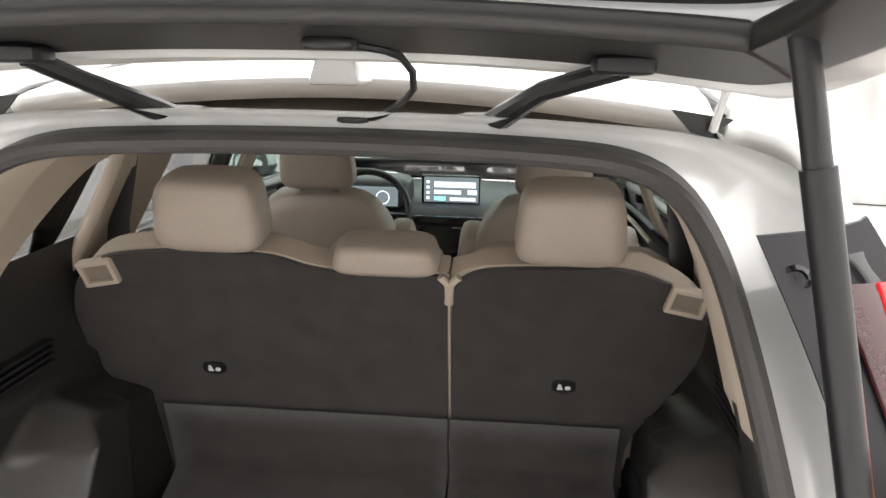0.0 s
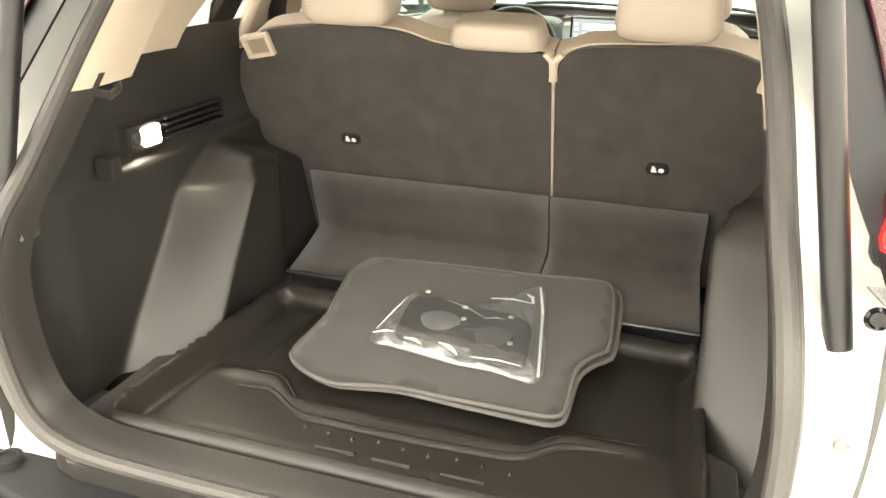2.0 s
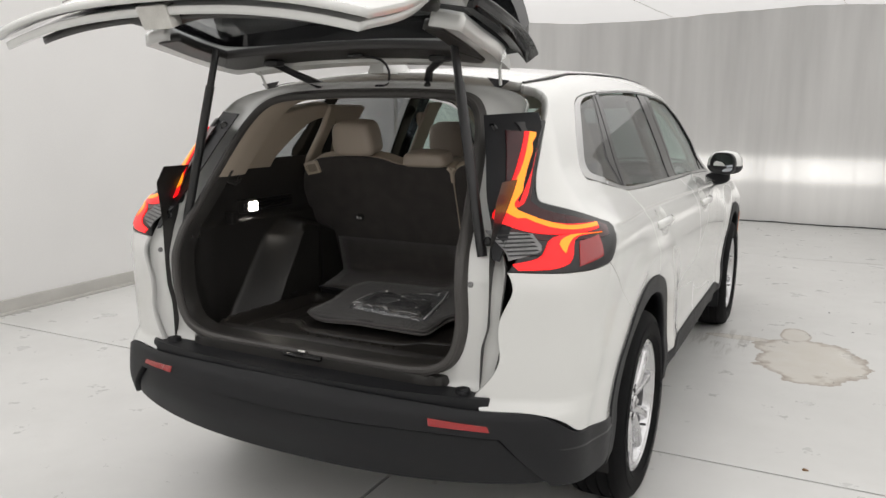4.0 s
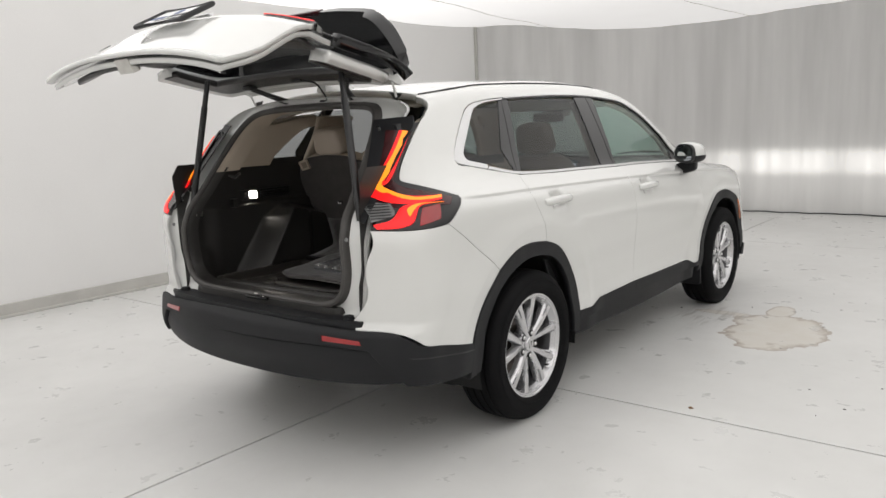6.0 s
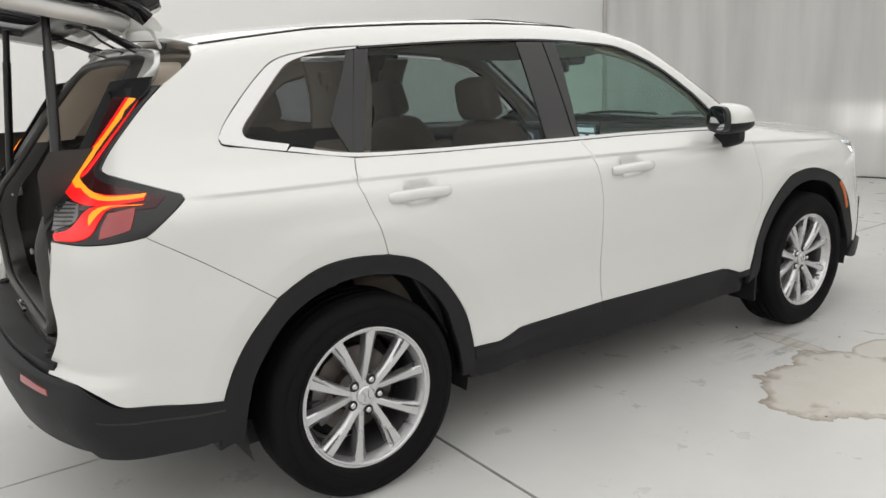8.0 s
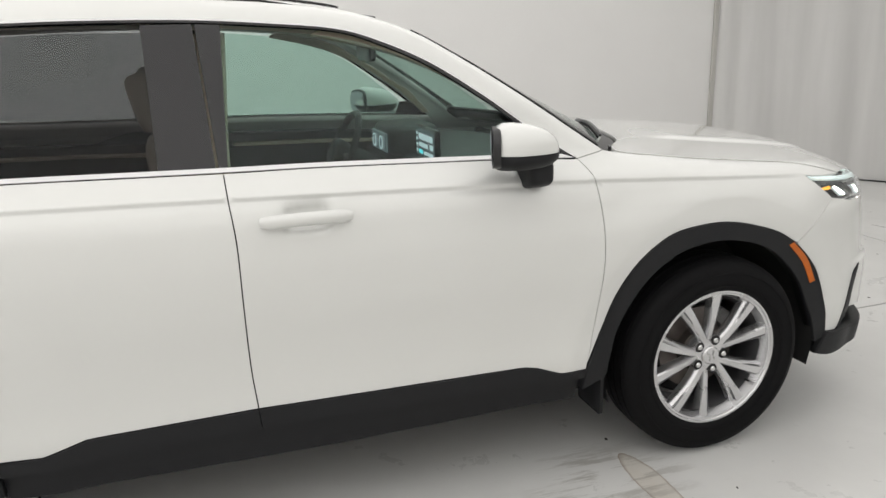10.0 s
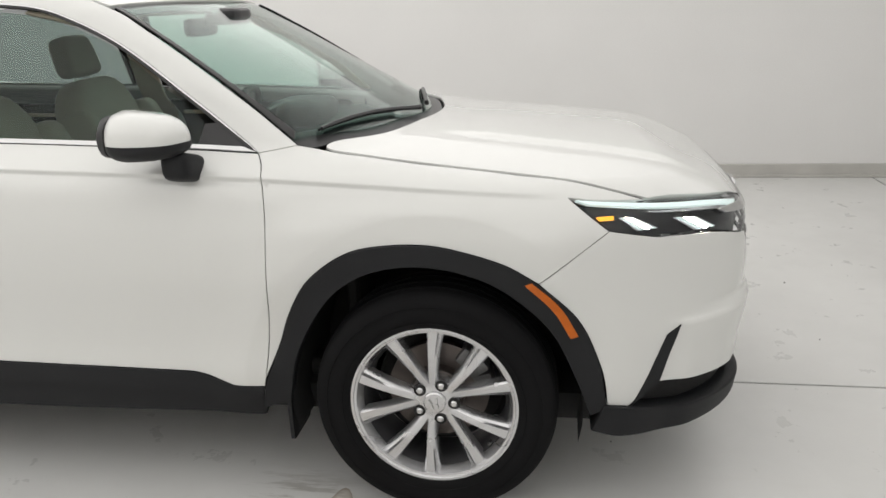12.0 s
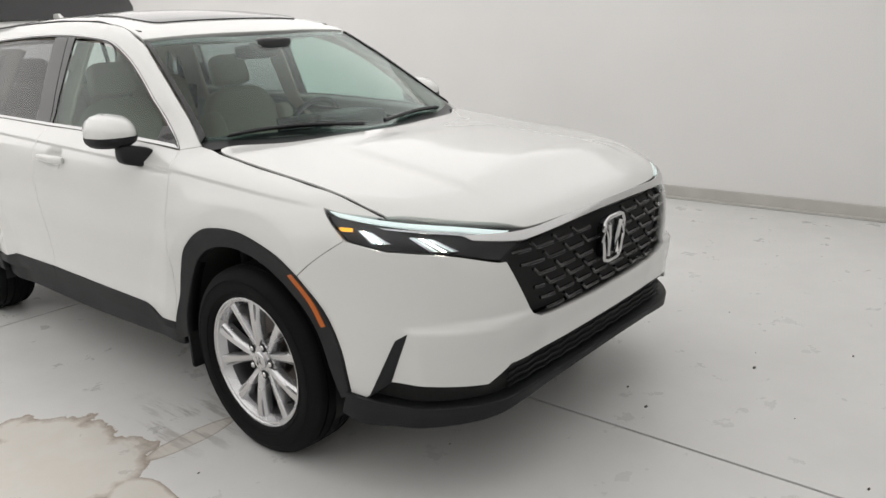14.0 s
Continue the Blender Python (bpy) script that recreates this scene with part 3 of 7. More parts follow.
def curtain_cloth():
    """Grey-white pleated film, with a glow painted in near its foot."""
    m = material("curtain_film", (0.66, 0.655, 0.645), 0.38, vary=0.0)
    nt = m.node_tree
    b = nt.nodes["Principled BSDF"]
    N, L = nt.nodes.new, nt.links.new
    tc = N("ShaderNodeTexCoord").outputs["Object"]
    mp = N("ShaderNodeMapping")
    mp.inputs["Scale"].default_value = (3.2, 3.2, 0.30)
    L(tc, mp.inputs["Vector"])
    no = N("ShaderNodeTexNoise")
    no.inputs["Scale"].default_value, no.inputs["Detail"].default_value = 1.0, 5
    L(mp.outputs[0], no.inputs["Vector"])
    r = N("ShaderNodeMapRange")
    r.inputs["From Min"].default_value, r.inputs["From Max"].default_value = 0.3, 0.7
    r.inputs["To Min"].default_value, r.inputs["To Max"].default_value = 0.84, 1.08
    L(no.outputs["Fac"], r.inputs["Value"])
    mul = N("ShaderNodeMixRGB")
    mul.blend_type = "MULTIPLY"
    mul.inputs[0].default_value = 1
    mul.inputs[1].default_value = (0.66, 0.655, 0.645, 1)
    L(r.outputs[0], mul.inputs[2])
    L(mul.outputs[0], b.inputs["Base Color"])
    # light painted as emission: a soft bright belt, uneven along the curtain
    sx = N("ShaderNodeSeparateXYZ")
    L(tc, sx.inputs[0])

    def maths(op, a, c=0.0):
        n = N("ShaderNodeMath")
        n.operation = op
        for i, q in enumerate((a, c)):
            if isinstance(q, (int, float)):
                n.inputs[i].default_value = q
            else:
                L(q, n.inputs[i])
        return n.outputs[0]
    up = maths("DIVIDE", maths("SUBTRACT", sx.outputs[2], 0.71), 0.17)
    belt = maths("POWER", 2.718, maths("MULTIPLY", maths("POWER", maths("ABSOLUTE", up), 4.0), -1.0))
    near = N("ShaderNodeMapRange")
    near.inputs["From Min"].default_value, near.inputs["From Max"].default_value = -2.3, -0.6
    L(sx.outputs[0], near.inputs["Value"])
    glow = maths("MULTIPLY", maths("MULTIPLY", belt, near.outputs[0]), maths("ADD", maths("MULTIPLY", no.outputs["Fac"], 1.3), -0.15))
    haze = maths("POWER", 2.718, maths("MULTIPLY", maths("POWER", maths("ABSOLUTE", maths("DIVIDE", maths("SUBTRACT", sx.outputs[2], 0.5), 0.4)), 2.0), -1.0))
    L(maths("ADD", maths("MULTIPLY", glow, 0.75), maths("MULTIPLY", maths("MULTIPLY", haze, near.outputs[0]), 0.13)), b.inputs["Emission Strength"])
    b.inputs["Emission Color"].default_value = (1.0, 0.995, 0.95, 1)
    return m


M_CURTAIN = curtain_cloth()

XL, XR, YB, ZC = -3.8, 5.6, -5.6, 2.74
floor = thing("floor", "white painted concrete floor of a photo booth, worn and stained", "floor", kind="structure")
part("joint_bed", block((XL - 0.4, YB - 0.3, -0.14), (XR + 0.4, 9.8, -0.012), 0), M_JOINT, floor)
J = 0.0065
for x0, x1 in ((XL - 0.3, -0.03 - J), (-0.03 + J, 3.9 - J), (3.9 + J, XR + 0.3)):
    for y0, y1 in ((YB - 0.2, -3.76 - J), (-3.76 + J, 1.44 - J), (1.44 + J, 6.64 - J), (6.64 + J, 9.7)):
        part("slab", block((x0, y0, -0.1), (x1, y1, 0.0), 0.0015, 1), M_FLOOR, floor)

wall = tagged(part("wall_left", block((XL - 0.15, YB, 0), (XL, 7.22, ZC + 0.1), 0), M_WALL), "plain white painted booth wall with scuffs", "wall", kind="structure")
tagged(part("wall_right", block((XR, YB, 0), (XR + 0.15, 9.6, ZC + 0.1), 0), M_WALL), "plain white painted booth wall", "wall", kind="structure")
tagged(part("wall_back", block((XL - 0.15, YB - 0.15, 0), (XR + 0.15, YB, ZC + 0.1), 0), M_WALL), "plain white painted booth wall", "wall", kind="structure")
sk = tagged(part("baseboard", joined(block((XL, YB + 0.01, 0), (XL + 0.022, 7.2, 0.11), 0.004, 1), block((XL, YB + 0.01, 0), (XL + 0.05, 7.2, 0.022), 0.006, 2)), M_SKIRT), "grey-white skirting along the wall foot", "baseboard", kind="structure")
tagged(part("trim", block((XL, 7.20, 0), (XL + 0.03, 7.25, ZC), 0.004, 1), M_SKIRT), "narrow corner trim at the curtain's edge", "trim", kind="structure")

# curtain round the far end, in uneven pleats
plan = spline([(XL + 0.02, 7.24), (-3.45, 7.42), (-3.05, 7.85), (-2.3, 8.6), (-1.2, 9.1), (0.3, 9.27), (2.5, 9.22), (4.2, 9.2), (XR, 9.2)], 0.035, closed=False)
tan = np.gradient(plan, axis=0)
tan /= np.linalg.norm(tan, axis=1, keepdims=True)
nor = np.stack([-tan[:, 1], tan[:, 0]], 1)
arc = np.concatenate([[0], np.cumsum(np.linalg.norm(np.diff(plan, axis=0), axis=1))])


def pleats(s, z):
    a = 0.5 + 0.5 * math.sin(s * 1.7 + 0.6)
    return (0.006 + 0.016 * a) * math.sin(s * 13 + 2.2 * math.sin(s * 1.3) + 0.25 * z) + 0.02 * math.sin(s * 5.1 + 0.5 * z) + 0.012 * noise.noise((s * 3, z * 1.2, 4.0))


zs = [0.012, 0.2, 0.45, 0.7, 0.72, 0.84, 0.96, 1.08, 1.1, 1.4, 1.7, 2.0, 2.3, 2.55, ZC + 0.06]
V, F = [], []
for z in zs:
    for i, s in enumerate(arc):
        o = pleats(s, z) * (1 if z > 0.1 else 1.25)
        V.append((plan[i, 0] + nor[i, 0] * o, plan[i, 1] + nor[i, 1] * o, z))
n = len(arc)
Fb = []
for k in range(len(zs) - 1):
    for i in range(n - 1):
        Fb.append((k * n + i, k * n + i + 1, (k + 1) * n + i + 1, (k + 1) * n + i))
me = bpy.data.meshes.new("curtain")
me.from_pydata(V, [], Fb)
me.polygons.foreach_set("use_smooth", [True] * len(Fb))
me.materials.append(M_CURTAIN)
tagged(new("curtain", me), "grey-white pleated curtain closing the booth, with a painted glow near its foot", "curtain", kind="structure")
hem = [(plan[i, 0] + nor[i, 0] * (pleats(arc[i], 0) * 1.25 - 0.012), plan[i, 1] + nor[i, 1] * (pleats(arc[i], 0) * 1.25 - 0.012), 0.008) for i in range(0, n, 2)]
cable = part("cable", tube(hem, 0.008, 6), M_SATIN)
tagged(cable, "thin black cable lying along the curtain's foot", "cable")

# ceiling cloth, sagging between its fixings
def cloth_z(x, y):
    sag = 0.05 * math.sin(x * 1.1 + 0.5) * math.sin(y * 0.85) + 0.05 * noise.noise((x * 0.6, y * 0.6, 2.0)) + 0.012 * noise.noise((x * 2.5, y * 2.5, 7.0))
    return ZC - 0.02 + sag


gx, gy = np.linspace(XL - 0.1, XR + 0.1, 60), np.linspace(YB - 0.1, 9.6, 90)
V, F = [(x, y, cloth_z(x, y)) for y in gy for x in gx], []
n = len(gx)
for k in range(len(gy) - 1):
    for i in range(n - 1):
        F.append((k * n + i, (k + 1) * n + i, (k + 1) * n + i + 1, k * n + i + 1))
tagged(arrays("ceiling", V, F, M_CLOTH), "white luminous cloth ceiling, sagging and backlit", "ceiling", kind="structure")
for a, b in (((-2.45, 2.6), (-3.05, 9.1)), ((-0.80, 3.0), (-0.62, 9.2)), ((1.3, 3.0), (1.45, 9.2))):
    pts = [(a[0] + (b[0] - a[0]) * f + 0.05 * math.sin(7 * f), a[1] + (b[1] - a[1]) * f) for f in np.linspace(0, 1, 60)]
    tagged(part("trim", tube([(x, y, cloth_z(x, y) - 0.003) for x, y in pts], 0.0035, 5), M_SKIRT), "thin grey seam in the ceiling cloth", "ceiling seam", kind="structure")
# ---- the car ----
car = thing("car", "white five-door SUV with black cladding, tailgate open, on a painted floor", "car")


def ditch(y, x=0.548):
    """The height of the roof's edge moulding at y."""
    q, _ = skin([(x, y, 1.95)], (0, 0, -1.0), 1.35)
    return float(q[0, 2])


# shared lines of the side, (y, z)
DLO_BOTTOM = [(1.092, 1.175), (1.398, 1.161), (1.71, 1.153), (2.13, 1.142), (2.45, 1.135), (2.93, 1.116), (3.25, 1.097)]
DLO_TOP = [(3.123, 1.188), (2.958, 1.31), (2.80, 1.413), (2.65, 1.482), (2.52, 1.522), (2.337, 1.541), (2.1, 1.556), (1.82, 1.56), (1.547, 1.555), (1.246, 1.544), (1.069, 1.532), (0.918, 1.508), (0.82, 1.444), (0.694, 1.324)]
SEAM_M = [(2.145, 1.141), (2.148, 1.07), (2.157, 0.96), (2.158, 0.80), (2.162, 0.60), (2.172, 0.463)]
SEAM_F = [(3.25, 1.097), (3.274, 1.057), (3.288, 0.965), (3.291, 0.85), (3.279, 0.654), (3.259, 0.509), (3.239, 0.405)]
SEAM_R = [(1.094, 1.174), (1.056, 1.105), (1.062, 1.06), (1.10, 0.947), (1.126, 0.855)]
ARCH_R = [(0.530, 0.499), (0.575, 0.600), (0.639, 0.695), (0.736, 0.793), (0.855, 0.851), (0.976, 0.868), (1.126, 0.855), (1.259, 0.805), (1.381, 0.687), (1.458, 0.562), (1.484, 0.431)]
ARCH_R_IN = [(1.432, 0.33), (1.412, 0.443), (1.357, 0.617), (1.234, 0.742), (1.099, 0.791), (0.93, 0.790), (0.769, 0.720), (0.655, 0.58), (0.605, 0.46), (0.585, 0.36)]
ARCH_F = [(3.239, 0.405), (3.296, 0.542), (3.339, 0.649), (3.407, 0.754), (3.515, 0.832), (3.626, 0.858), (3.777, 0.858), (3.955, 0.811), (4.062, 0.749), (4.164, 0.648), (4.225, 0.52), (4.253, 0.37)]
ARCH_F_IN = [(4.205, 0.347), (4.16, 0.47), (4.083, 0.618), (3.94, 0.743), (3.778, 0.794), (3.627, 0.788), (3.517, 0.742), (3.431, 0.657), (3.351, 0.516), (3.315, 0.36)]
CLAD_TOP = [(1.484, 0.431), (1.60, 0.430), (1.71, 0.457), (2.172, 0.463), (3.0, 0.447), (3.06, 0.437), (3.142, 0.407), (3.239, 0.405)]
LAMP_T = [(0.437, 1.436), (0.532, 1.442), (0.458, 1.377), (0.361, 1.274), (0.322, 1.226), (0.314, 1.207), (0.337, 1.194), (0.484, 1.138), (0.487, 1.124), (0.379, 1.047), (0.36, 1.037), (0.296, 1.028), (0.22, 1.022), (0.159, 1.022)]
QB_SEAM = [(0.361, 1.037), (0.533, 0.923), (0.724, 0.786)]
BUMP_TOP = [(0.103, 0.622), (0.156, 0.619), (0.20, 0.592), (0.245, 0.558), (0.31, 0.545), (0.528, 0.499)]


def c(p):
    return (*p[:2], 1)


# body side: rear quarter, pillars and roof rail in one pressing
rail = [(y, ditch(y) - 0.004) for y in (2.45, 2.2, 1.9, 1.5, 1.1, 0.85)]
def top_z(x, y):
    q, _ = skin([(x, y, 1.95)], (0, 0, -1.0), 1.35)
    return float(q[0, 2])


PILLAR = [(y, top_z(x, y) - 0.001) for x, y in ((0.757, 3.36), (0.705, 3.19), (0.664, 3.02), (0.626, 2.87), (0.600, 2.765))]
outline = [c((3.25, 1.097)), c(PILLAR[0]), *PILLAR[1:], (2.60, 1.563), *rail, c((0.69, ditch(0.69, 0.53))), (0.66, 1.553), (0.635, 1.516), (0.587, 1.478), c(LAMP_T[1]), *LAMP_T[2:7], c(LAMP_T[7]), c(LAMP_T[8]), LAMP_T[9],
           c(QB_SEAM[0]), QB_SEAM[1], c(QB_SEAM[2]), *ARCH_R[3:6], c(ARCH_R[6]), *SEAM_R[-2:0:-1], c(SEAM_R[0]), (0.882, 1.210), (0.739, 1.237), (0.656, 1.256), *reversed(DLO_TOP)]
pair("body_side", car, M_PAINT, outline, depth=0.03, grid=0.02)
# white upper corner of the rear bumper
outline = [c((0.159, 1.022)), (0.22, 1.022), (0.296, 1.028), c(QB_SEAM[0]), QB_SEAM[1], c(QB_SEAM[2]), ARCH_R[2], ARCH_R[1], c(ARCH_R[0]), *BUMP_TOP[-2:0:-1], c(BUMP_TOP[0]), (0.118, 0.65), (0.141, 0.756), (0.139, 0.889)]
pair("bumper_corner", car, M_PAINT, outline, depth=0.02, grid=0.02)

# doors
rear_doors = pair("rear_door", car, M_PAINT, [c(SEAM_R[0]), *DLO_BOTTOM[1:3], c(SEAM_M[0]), *SEAM_M[1:-1], c(SEAM_M[-1]), c(CLAD_TOP[2]), c(CLAD_TOP[1]), c(CLAD_TOP[0]), *ARCH_R[-2:6:-1], c(ARCH_R[6]), *SEAM_R[-2:0:-1]], depth=0.03, grid=0.018, gap=0.0033)
front_doors = pair("front_door", car, M_PAINT, [c(SEAM_M[0]), *DLO_BOTTOM[4:6], c(SEAM_F[0]), *SEAM_F[1:-1], c(SEAM_F[-1]), c(CLAD_TOP[6]), c(CLAD_TOP[5]), CLAD_TOP[4], c(SEAM_M[-1]), *SEAM_M[-2:0:-1]], depth=0.03, grid=0.018, gap=0.0033)
HOOD_EDGE = [PILLAR[0], *[(y, top_z(x, y) - 0.001) for x, y in ((0.744, 3.405), (0.744, 3.47), (0.746, 3.55), (0.747, 3.72), (0.754, 3.96), (0.770, 4.13), (0.777, 4.25), (0.772, 4.345))]]
fenders = pair("front_fender", car, M_PAINT, [c(SEAM_F[0]), *SEAM_F[1:-1], c((3.243, 0.43)), *ARCH_F[1:8], c((4.058, 0.754)), (4.15, 0.824), c((4.245, 0.89)), c((4.135, 0.977)), (4.2, 0.968), c(HOOD_EDGE[-1]), *HOOD_EDGE[-2:0:-1], c(HOOD_EDGE[0])], depth=0.03, grid=0.018)

for s, rd, fd in zip((1, -1), rear_doors, front_doors):
    # side windows, their black surrounds and bright strips
    up = lambda d: [(y, z + d) for y, z in DLO_BOTTOM]
    panel("quarter_window", car, M_PRIV, "side", [c((1.085, 1.197)), (0.88, 1.243), c((0.748, 1.270)), (0.742, 1.288), (0.78, 1.332), (0.93, 1.474), (1.0, 1.497), c((1.205, 1.526))], off=-0.006, depth=0.004, gap=0, side=s, label="dark privacy glass").visible_shadow = False
    panel("rear_window", rd, M_PRIV, "side", [c((1.128, 1.195)), (1.5, 1.174), c((1.995, 1.160)), c((1.985, 1.535)), (1.6, 1.541), c((1.262, 1.529))], off=-0.006, depth=0.004, gap=0, side=s, label="dark privacy glass").visible_shadow = False
    panel("front_window", fd, M_GLASS, "side", [c((2.138, 1.156)), (2.5, 1.149), c((3.06, 1.125)), (3.10, 1.155), (2.95, 1.284), (2.80, 1.392), (2.66, 1.458), (2.52, 1.497), (2.34, 1.520), c((2.165, 1.532))], off=-0.006, depth=0.004, gap=0, side=s, label="green-tinted side glass").visible_shadow = False
    panel("pillar_cover", rd, M_GLOSS, "side", [c((1.975, 1.156)), c((2.128, 1.152)), c((2.108, 1.545)), c((1.968, 1.545))], off=-0.003, depth=0.01, gap=0.001, side=s)
    panel("pillar_cover", fd, M_GLOSS, "side", [c((2.135, 1.152)), c((2.160, 1.152)), c((2.185, 1.541)), c((2.113, 1.545))], off=-0.003, depth=0.01, gap=0.001, side=s)
    panel("pillar_cover", rd, M_GLOSS, "side", [c((1.098, 1.19)), c((1.138, 1.188)), c((1.275, 1.536)), c((1.215, 1.534))], off=-0.003, depth=0.01, gap=0.001, side=s)
    panel("quarter_frame", car, M_GLOSS, "side", [c((1.088, 1.186)), c((1.1, 1.188)), c((1.215, 1.535)), c((1.19, 1.535)), c((1.05, 1.30))], off=-0.005, depth=0.008, gap=0, side=s)
    panel("mirror_sail", fd, M_GLOSS, "side", [c((3.06, 1.122)), c((3.232, 1.108)), c((3.115, 1.180)), c((3.075, 1.178))], off=-0.003, depth=0.01, gap=0, side=s)
    # bright line round the side windows
    chrome = [*[c(p) for p in [(0.86, 1.2155)]], (1.092, 1.176), *DLO_BOTTOM[1:-1], c((3.245, 1.099)), c((3.20, 1.114)), *[(y, z + 0.013) for y, z in DLO_BOTTOM[-2:0:-1]], (1.10, 1.189), c((0.88, 1.228))]
    panel("belt_moulding", car, M_CHROME, "side", chrome, off=0.002, depth=0.008, gap=0.0008, bevel=0.002, side=s, grid=0.02, label="bright window strip")
    chrome = [c((0.86, 1.2155)), (0.739, 1.238), (0.660, 1.256), (0.655, 1.273), (0.694, 1.324), (0.82, 1.443), (0.918, 1.506), (1.069, 1.530), c((1.23, 1.541)), c((1.22, 1.532)), (1.07, 1.520), (0.985, 1.503), (0.925, 1.474), (0.775, 1.332), (0.738, 1.290), (0.745, 1.266), c((0.88, 1.237))]
    panel("quarter_moulding", car, M_CHROME, "side", chrome, off=0.001, depth=0.01, gap=0.0015, bevel=0.002, side=s, grid=0.015, label="broad bright strip behind the side windows")
    chrome = [c((1.235, 1.543)), *DLO_TOP[-6::-1], c((3.245, 1.099)), c((3.215, 1.108)), *[(y - 0.012, z - 0.009) for y, z in DLO_TOP[:4]], *[(y, z - 0.011) for y, z in DLO_TOP[4:9]], c((1.235, 1.533))]
    panel("window_frame_moulding", car, M_GLOSS, "side", chrome, off=0.0015, depth=0.01, gap=0.001, bevel=0.0015, side=s, grid=0.015)
    chrome = [c((1.235, 1.5440)), *[(y, z + 0.0005) for y, z in DLO_TOP[-6::-1]], c((3.247, 1.0985)), c((3.238, 1.102)), *[(y - 0.004, z - 0.003) for y, z in DLO_TOP[:4]], *[(y, z - 0.005) for y, z in DLO_TOP[4:9]], c((1.235, 1.5390))]
    panel("roof_moulding_line", car, M_CHROME, "side", chrome, off=0.004, depth=0.006, gap=0.0, bevel=0.0012, side=s, grid=0.015)
    # cladding
    panel("arch_cladding", car, M_CLAD, "side", [c(ARCH_R[0]), *ARCH_R[1:-1], c(ARCH_R[-1]), c((1.492, 0.325)), c(ARCH_R_IN[0]), *ARCH_R_IN[1:-1], c(ARCH_R_IN[-1]), c((0.50, 0.345))], off=0.007, depth=0.05, gap=0.001, bevel=0.006, side=s)
    panel("arch_cladding", car, M_CLAD, "side", [c(ARCH_F[0]), *ARCH_F[1:-1], c(ARCH_F[-1]), c(ARCH_F_IN[0]), *ARCH_F_IN[1:-1], c(ARCH_F_IN[-1]), c((3.225, 0.33))], off=0.007, depth=0.05, gap=0.001, bevel=0.006, side=s)
    panel("door_cladding", rd, M_CLAD, "side", [c(CLAD_TOP[0]), c(CLAD_TOP[1]), c(CLAD_TOP[2]), c(CLAD_TOP[3]), c((2.177, 0.40)), c((1.49, 0.385))], off=0.007, depth=0.03, gap=0.001, bevel=0.005, side=s)
    panel("door_cladding", fd, M_CLAD, "side", [c(CLAD_TOP[3]), CLAD_TOP[4], c(CLAD_TOP[5]), c(CLAD_TOP[6]), c(CLAD_TOP[7]), c((3.232, 0.375)), c((2.177, 0.40))], off=0.007, depth=0.03, gap=0.001, bevel=0.005, side=s)
    panel("sill", car, M_CLAD, "side", [c((1.47, 0.385)), c((2.177, 0.40)), c((3.24, 0.375)), c((3.22, 0.285)), (2.4, 0.275), c((1.49, 0.29))], off=-0.024, depth=0.05, gap=0.001, bevel=0.008, side=s)
    # orange side marker on the front arch
    panel("side_marker", car, M_AMBER, "side", [c((4.020, 0.752)), c((4.040, 0.760)), (4.115, 0.690), c((4.168, 0.598)), c((4.146, 0.590)), (4.096, 0.676)], off=0.010, depth=0.02, gap=0, bevel=0.002, side=s, grid=0.012, label="orange side marker lamp")

    # door handles: a bowl in the door and a bar across it
    for d, y0, z0 in ((rd, 1.28, 1.036), (fd, 2.35, 1.012)):
        q, _ = skin([(1.3, y, z0 + 0.05) for y in np.linspace(y0 - 0.125, y0 + 0.125, 13)], (-1.0, 0, 0), 1.2)
        q[:, 0] = SIDE(z0) - TAPER(y0)
        q[:, 2] = z0
        lift = [0.004 + 0.020 * math.sin(math.pi * k / 12) ** 0.6 for k in range(13)]
        bar = tube([((p[0] + l) * s, p[1], p[2] + 0.004 * math.sin(math.pi * k / 12)) for k, (p, l) in enumerate(zip(q, lift))], [0.012] + [0.0155] * 11 + [0.012], 12, flat=1.0, up=(s, 0, 0))
        for v in bar.verts:
            v.co.z = z0 + (v.co.z - z0) * 1.25
        part("handle", bar, M_PAINT, d)

    # mirror: a domed white shell over a black lower shell, glass in a black frame, on a short foot
    def dome(z0, z1, grow, flat):
        bm = bmesh.new()
        n, m = 28, 10
        rows_ = []
        for k in range(m + 1):
            f = k / m
            r = (1 - f ** 2.6) ** (1 / 2.2) if k < m else 0.0
            ring = []
            for i in range(n):
                a = 2 * math.pi * i / n
                u, v = (math.copysign(abs(g) ** 0.62, g) for g in (math.cos(a), math.sin(a)))
                y = 2.995 + (0.100 + grow) * v * ((0.15 + 0.85 * r) if v > 0 else (0.72 + 0.28 * r)) + 0.004 * f
                lean = 1.0 - flat * max(0, (y - 2.95) / 0.15) ** 1.5
                x = 0.948 + (0.082 + grow) * u * (1.45 if u < 0 else 1.0) * (0.1 + 0.9 * r) * (1 - 0.30 * max(0, (y - 2.98) / 0.115)) - 0.022 * max(0, (y - 2.98) / 0.115)
                ring.append(bm.verts.new((x, y, z0 + (z1 - z0) * f * lean)))
            rows_.append(ring)
        for A, B in zip(rows_, rows_[1:]):
            for i in range(n):
                bm.faces.new((A[i], A[(i + 1) % n], B[(i + 1) % n], B[i]))
        bm.faces.new(list(reversed(rows_[0])))
        bm.faces.new(rows_[-1])
        if z1 < z0:
            bmesh.ops.reverse_faces(bm, faces=bm.faces)
        return turned(bm)

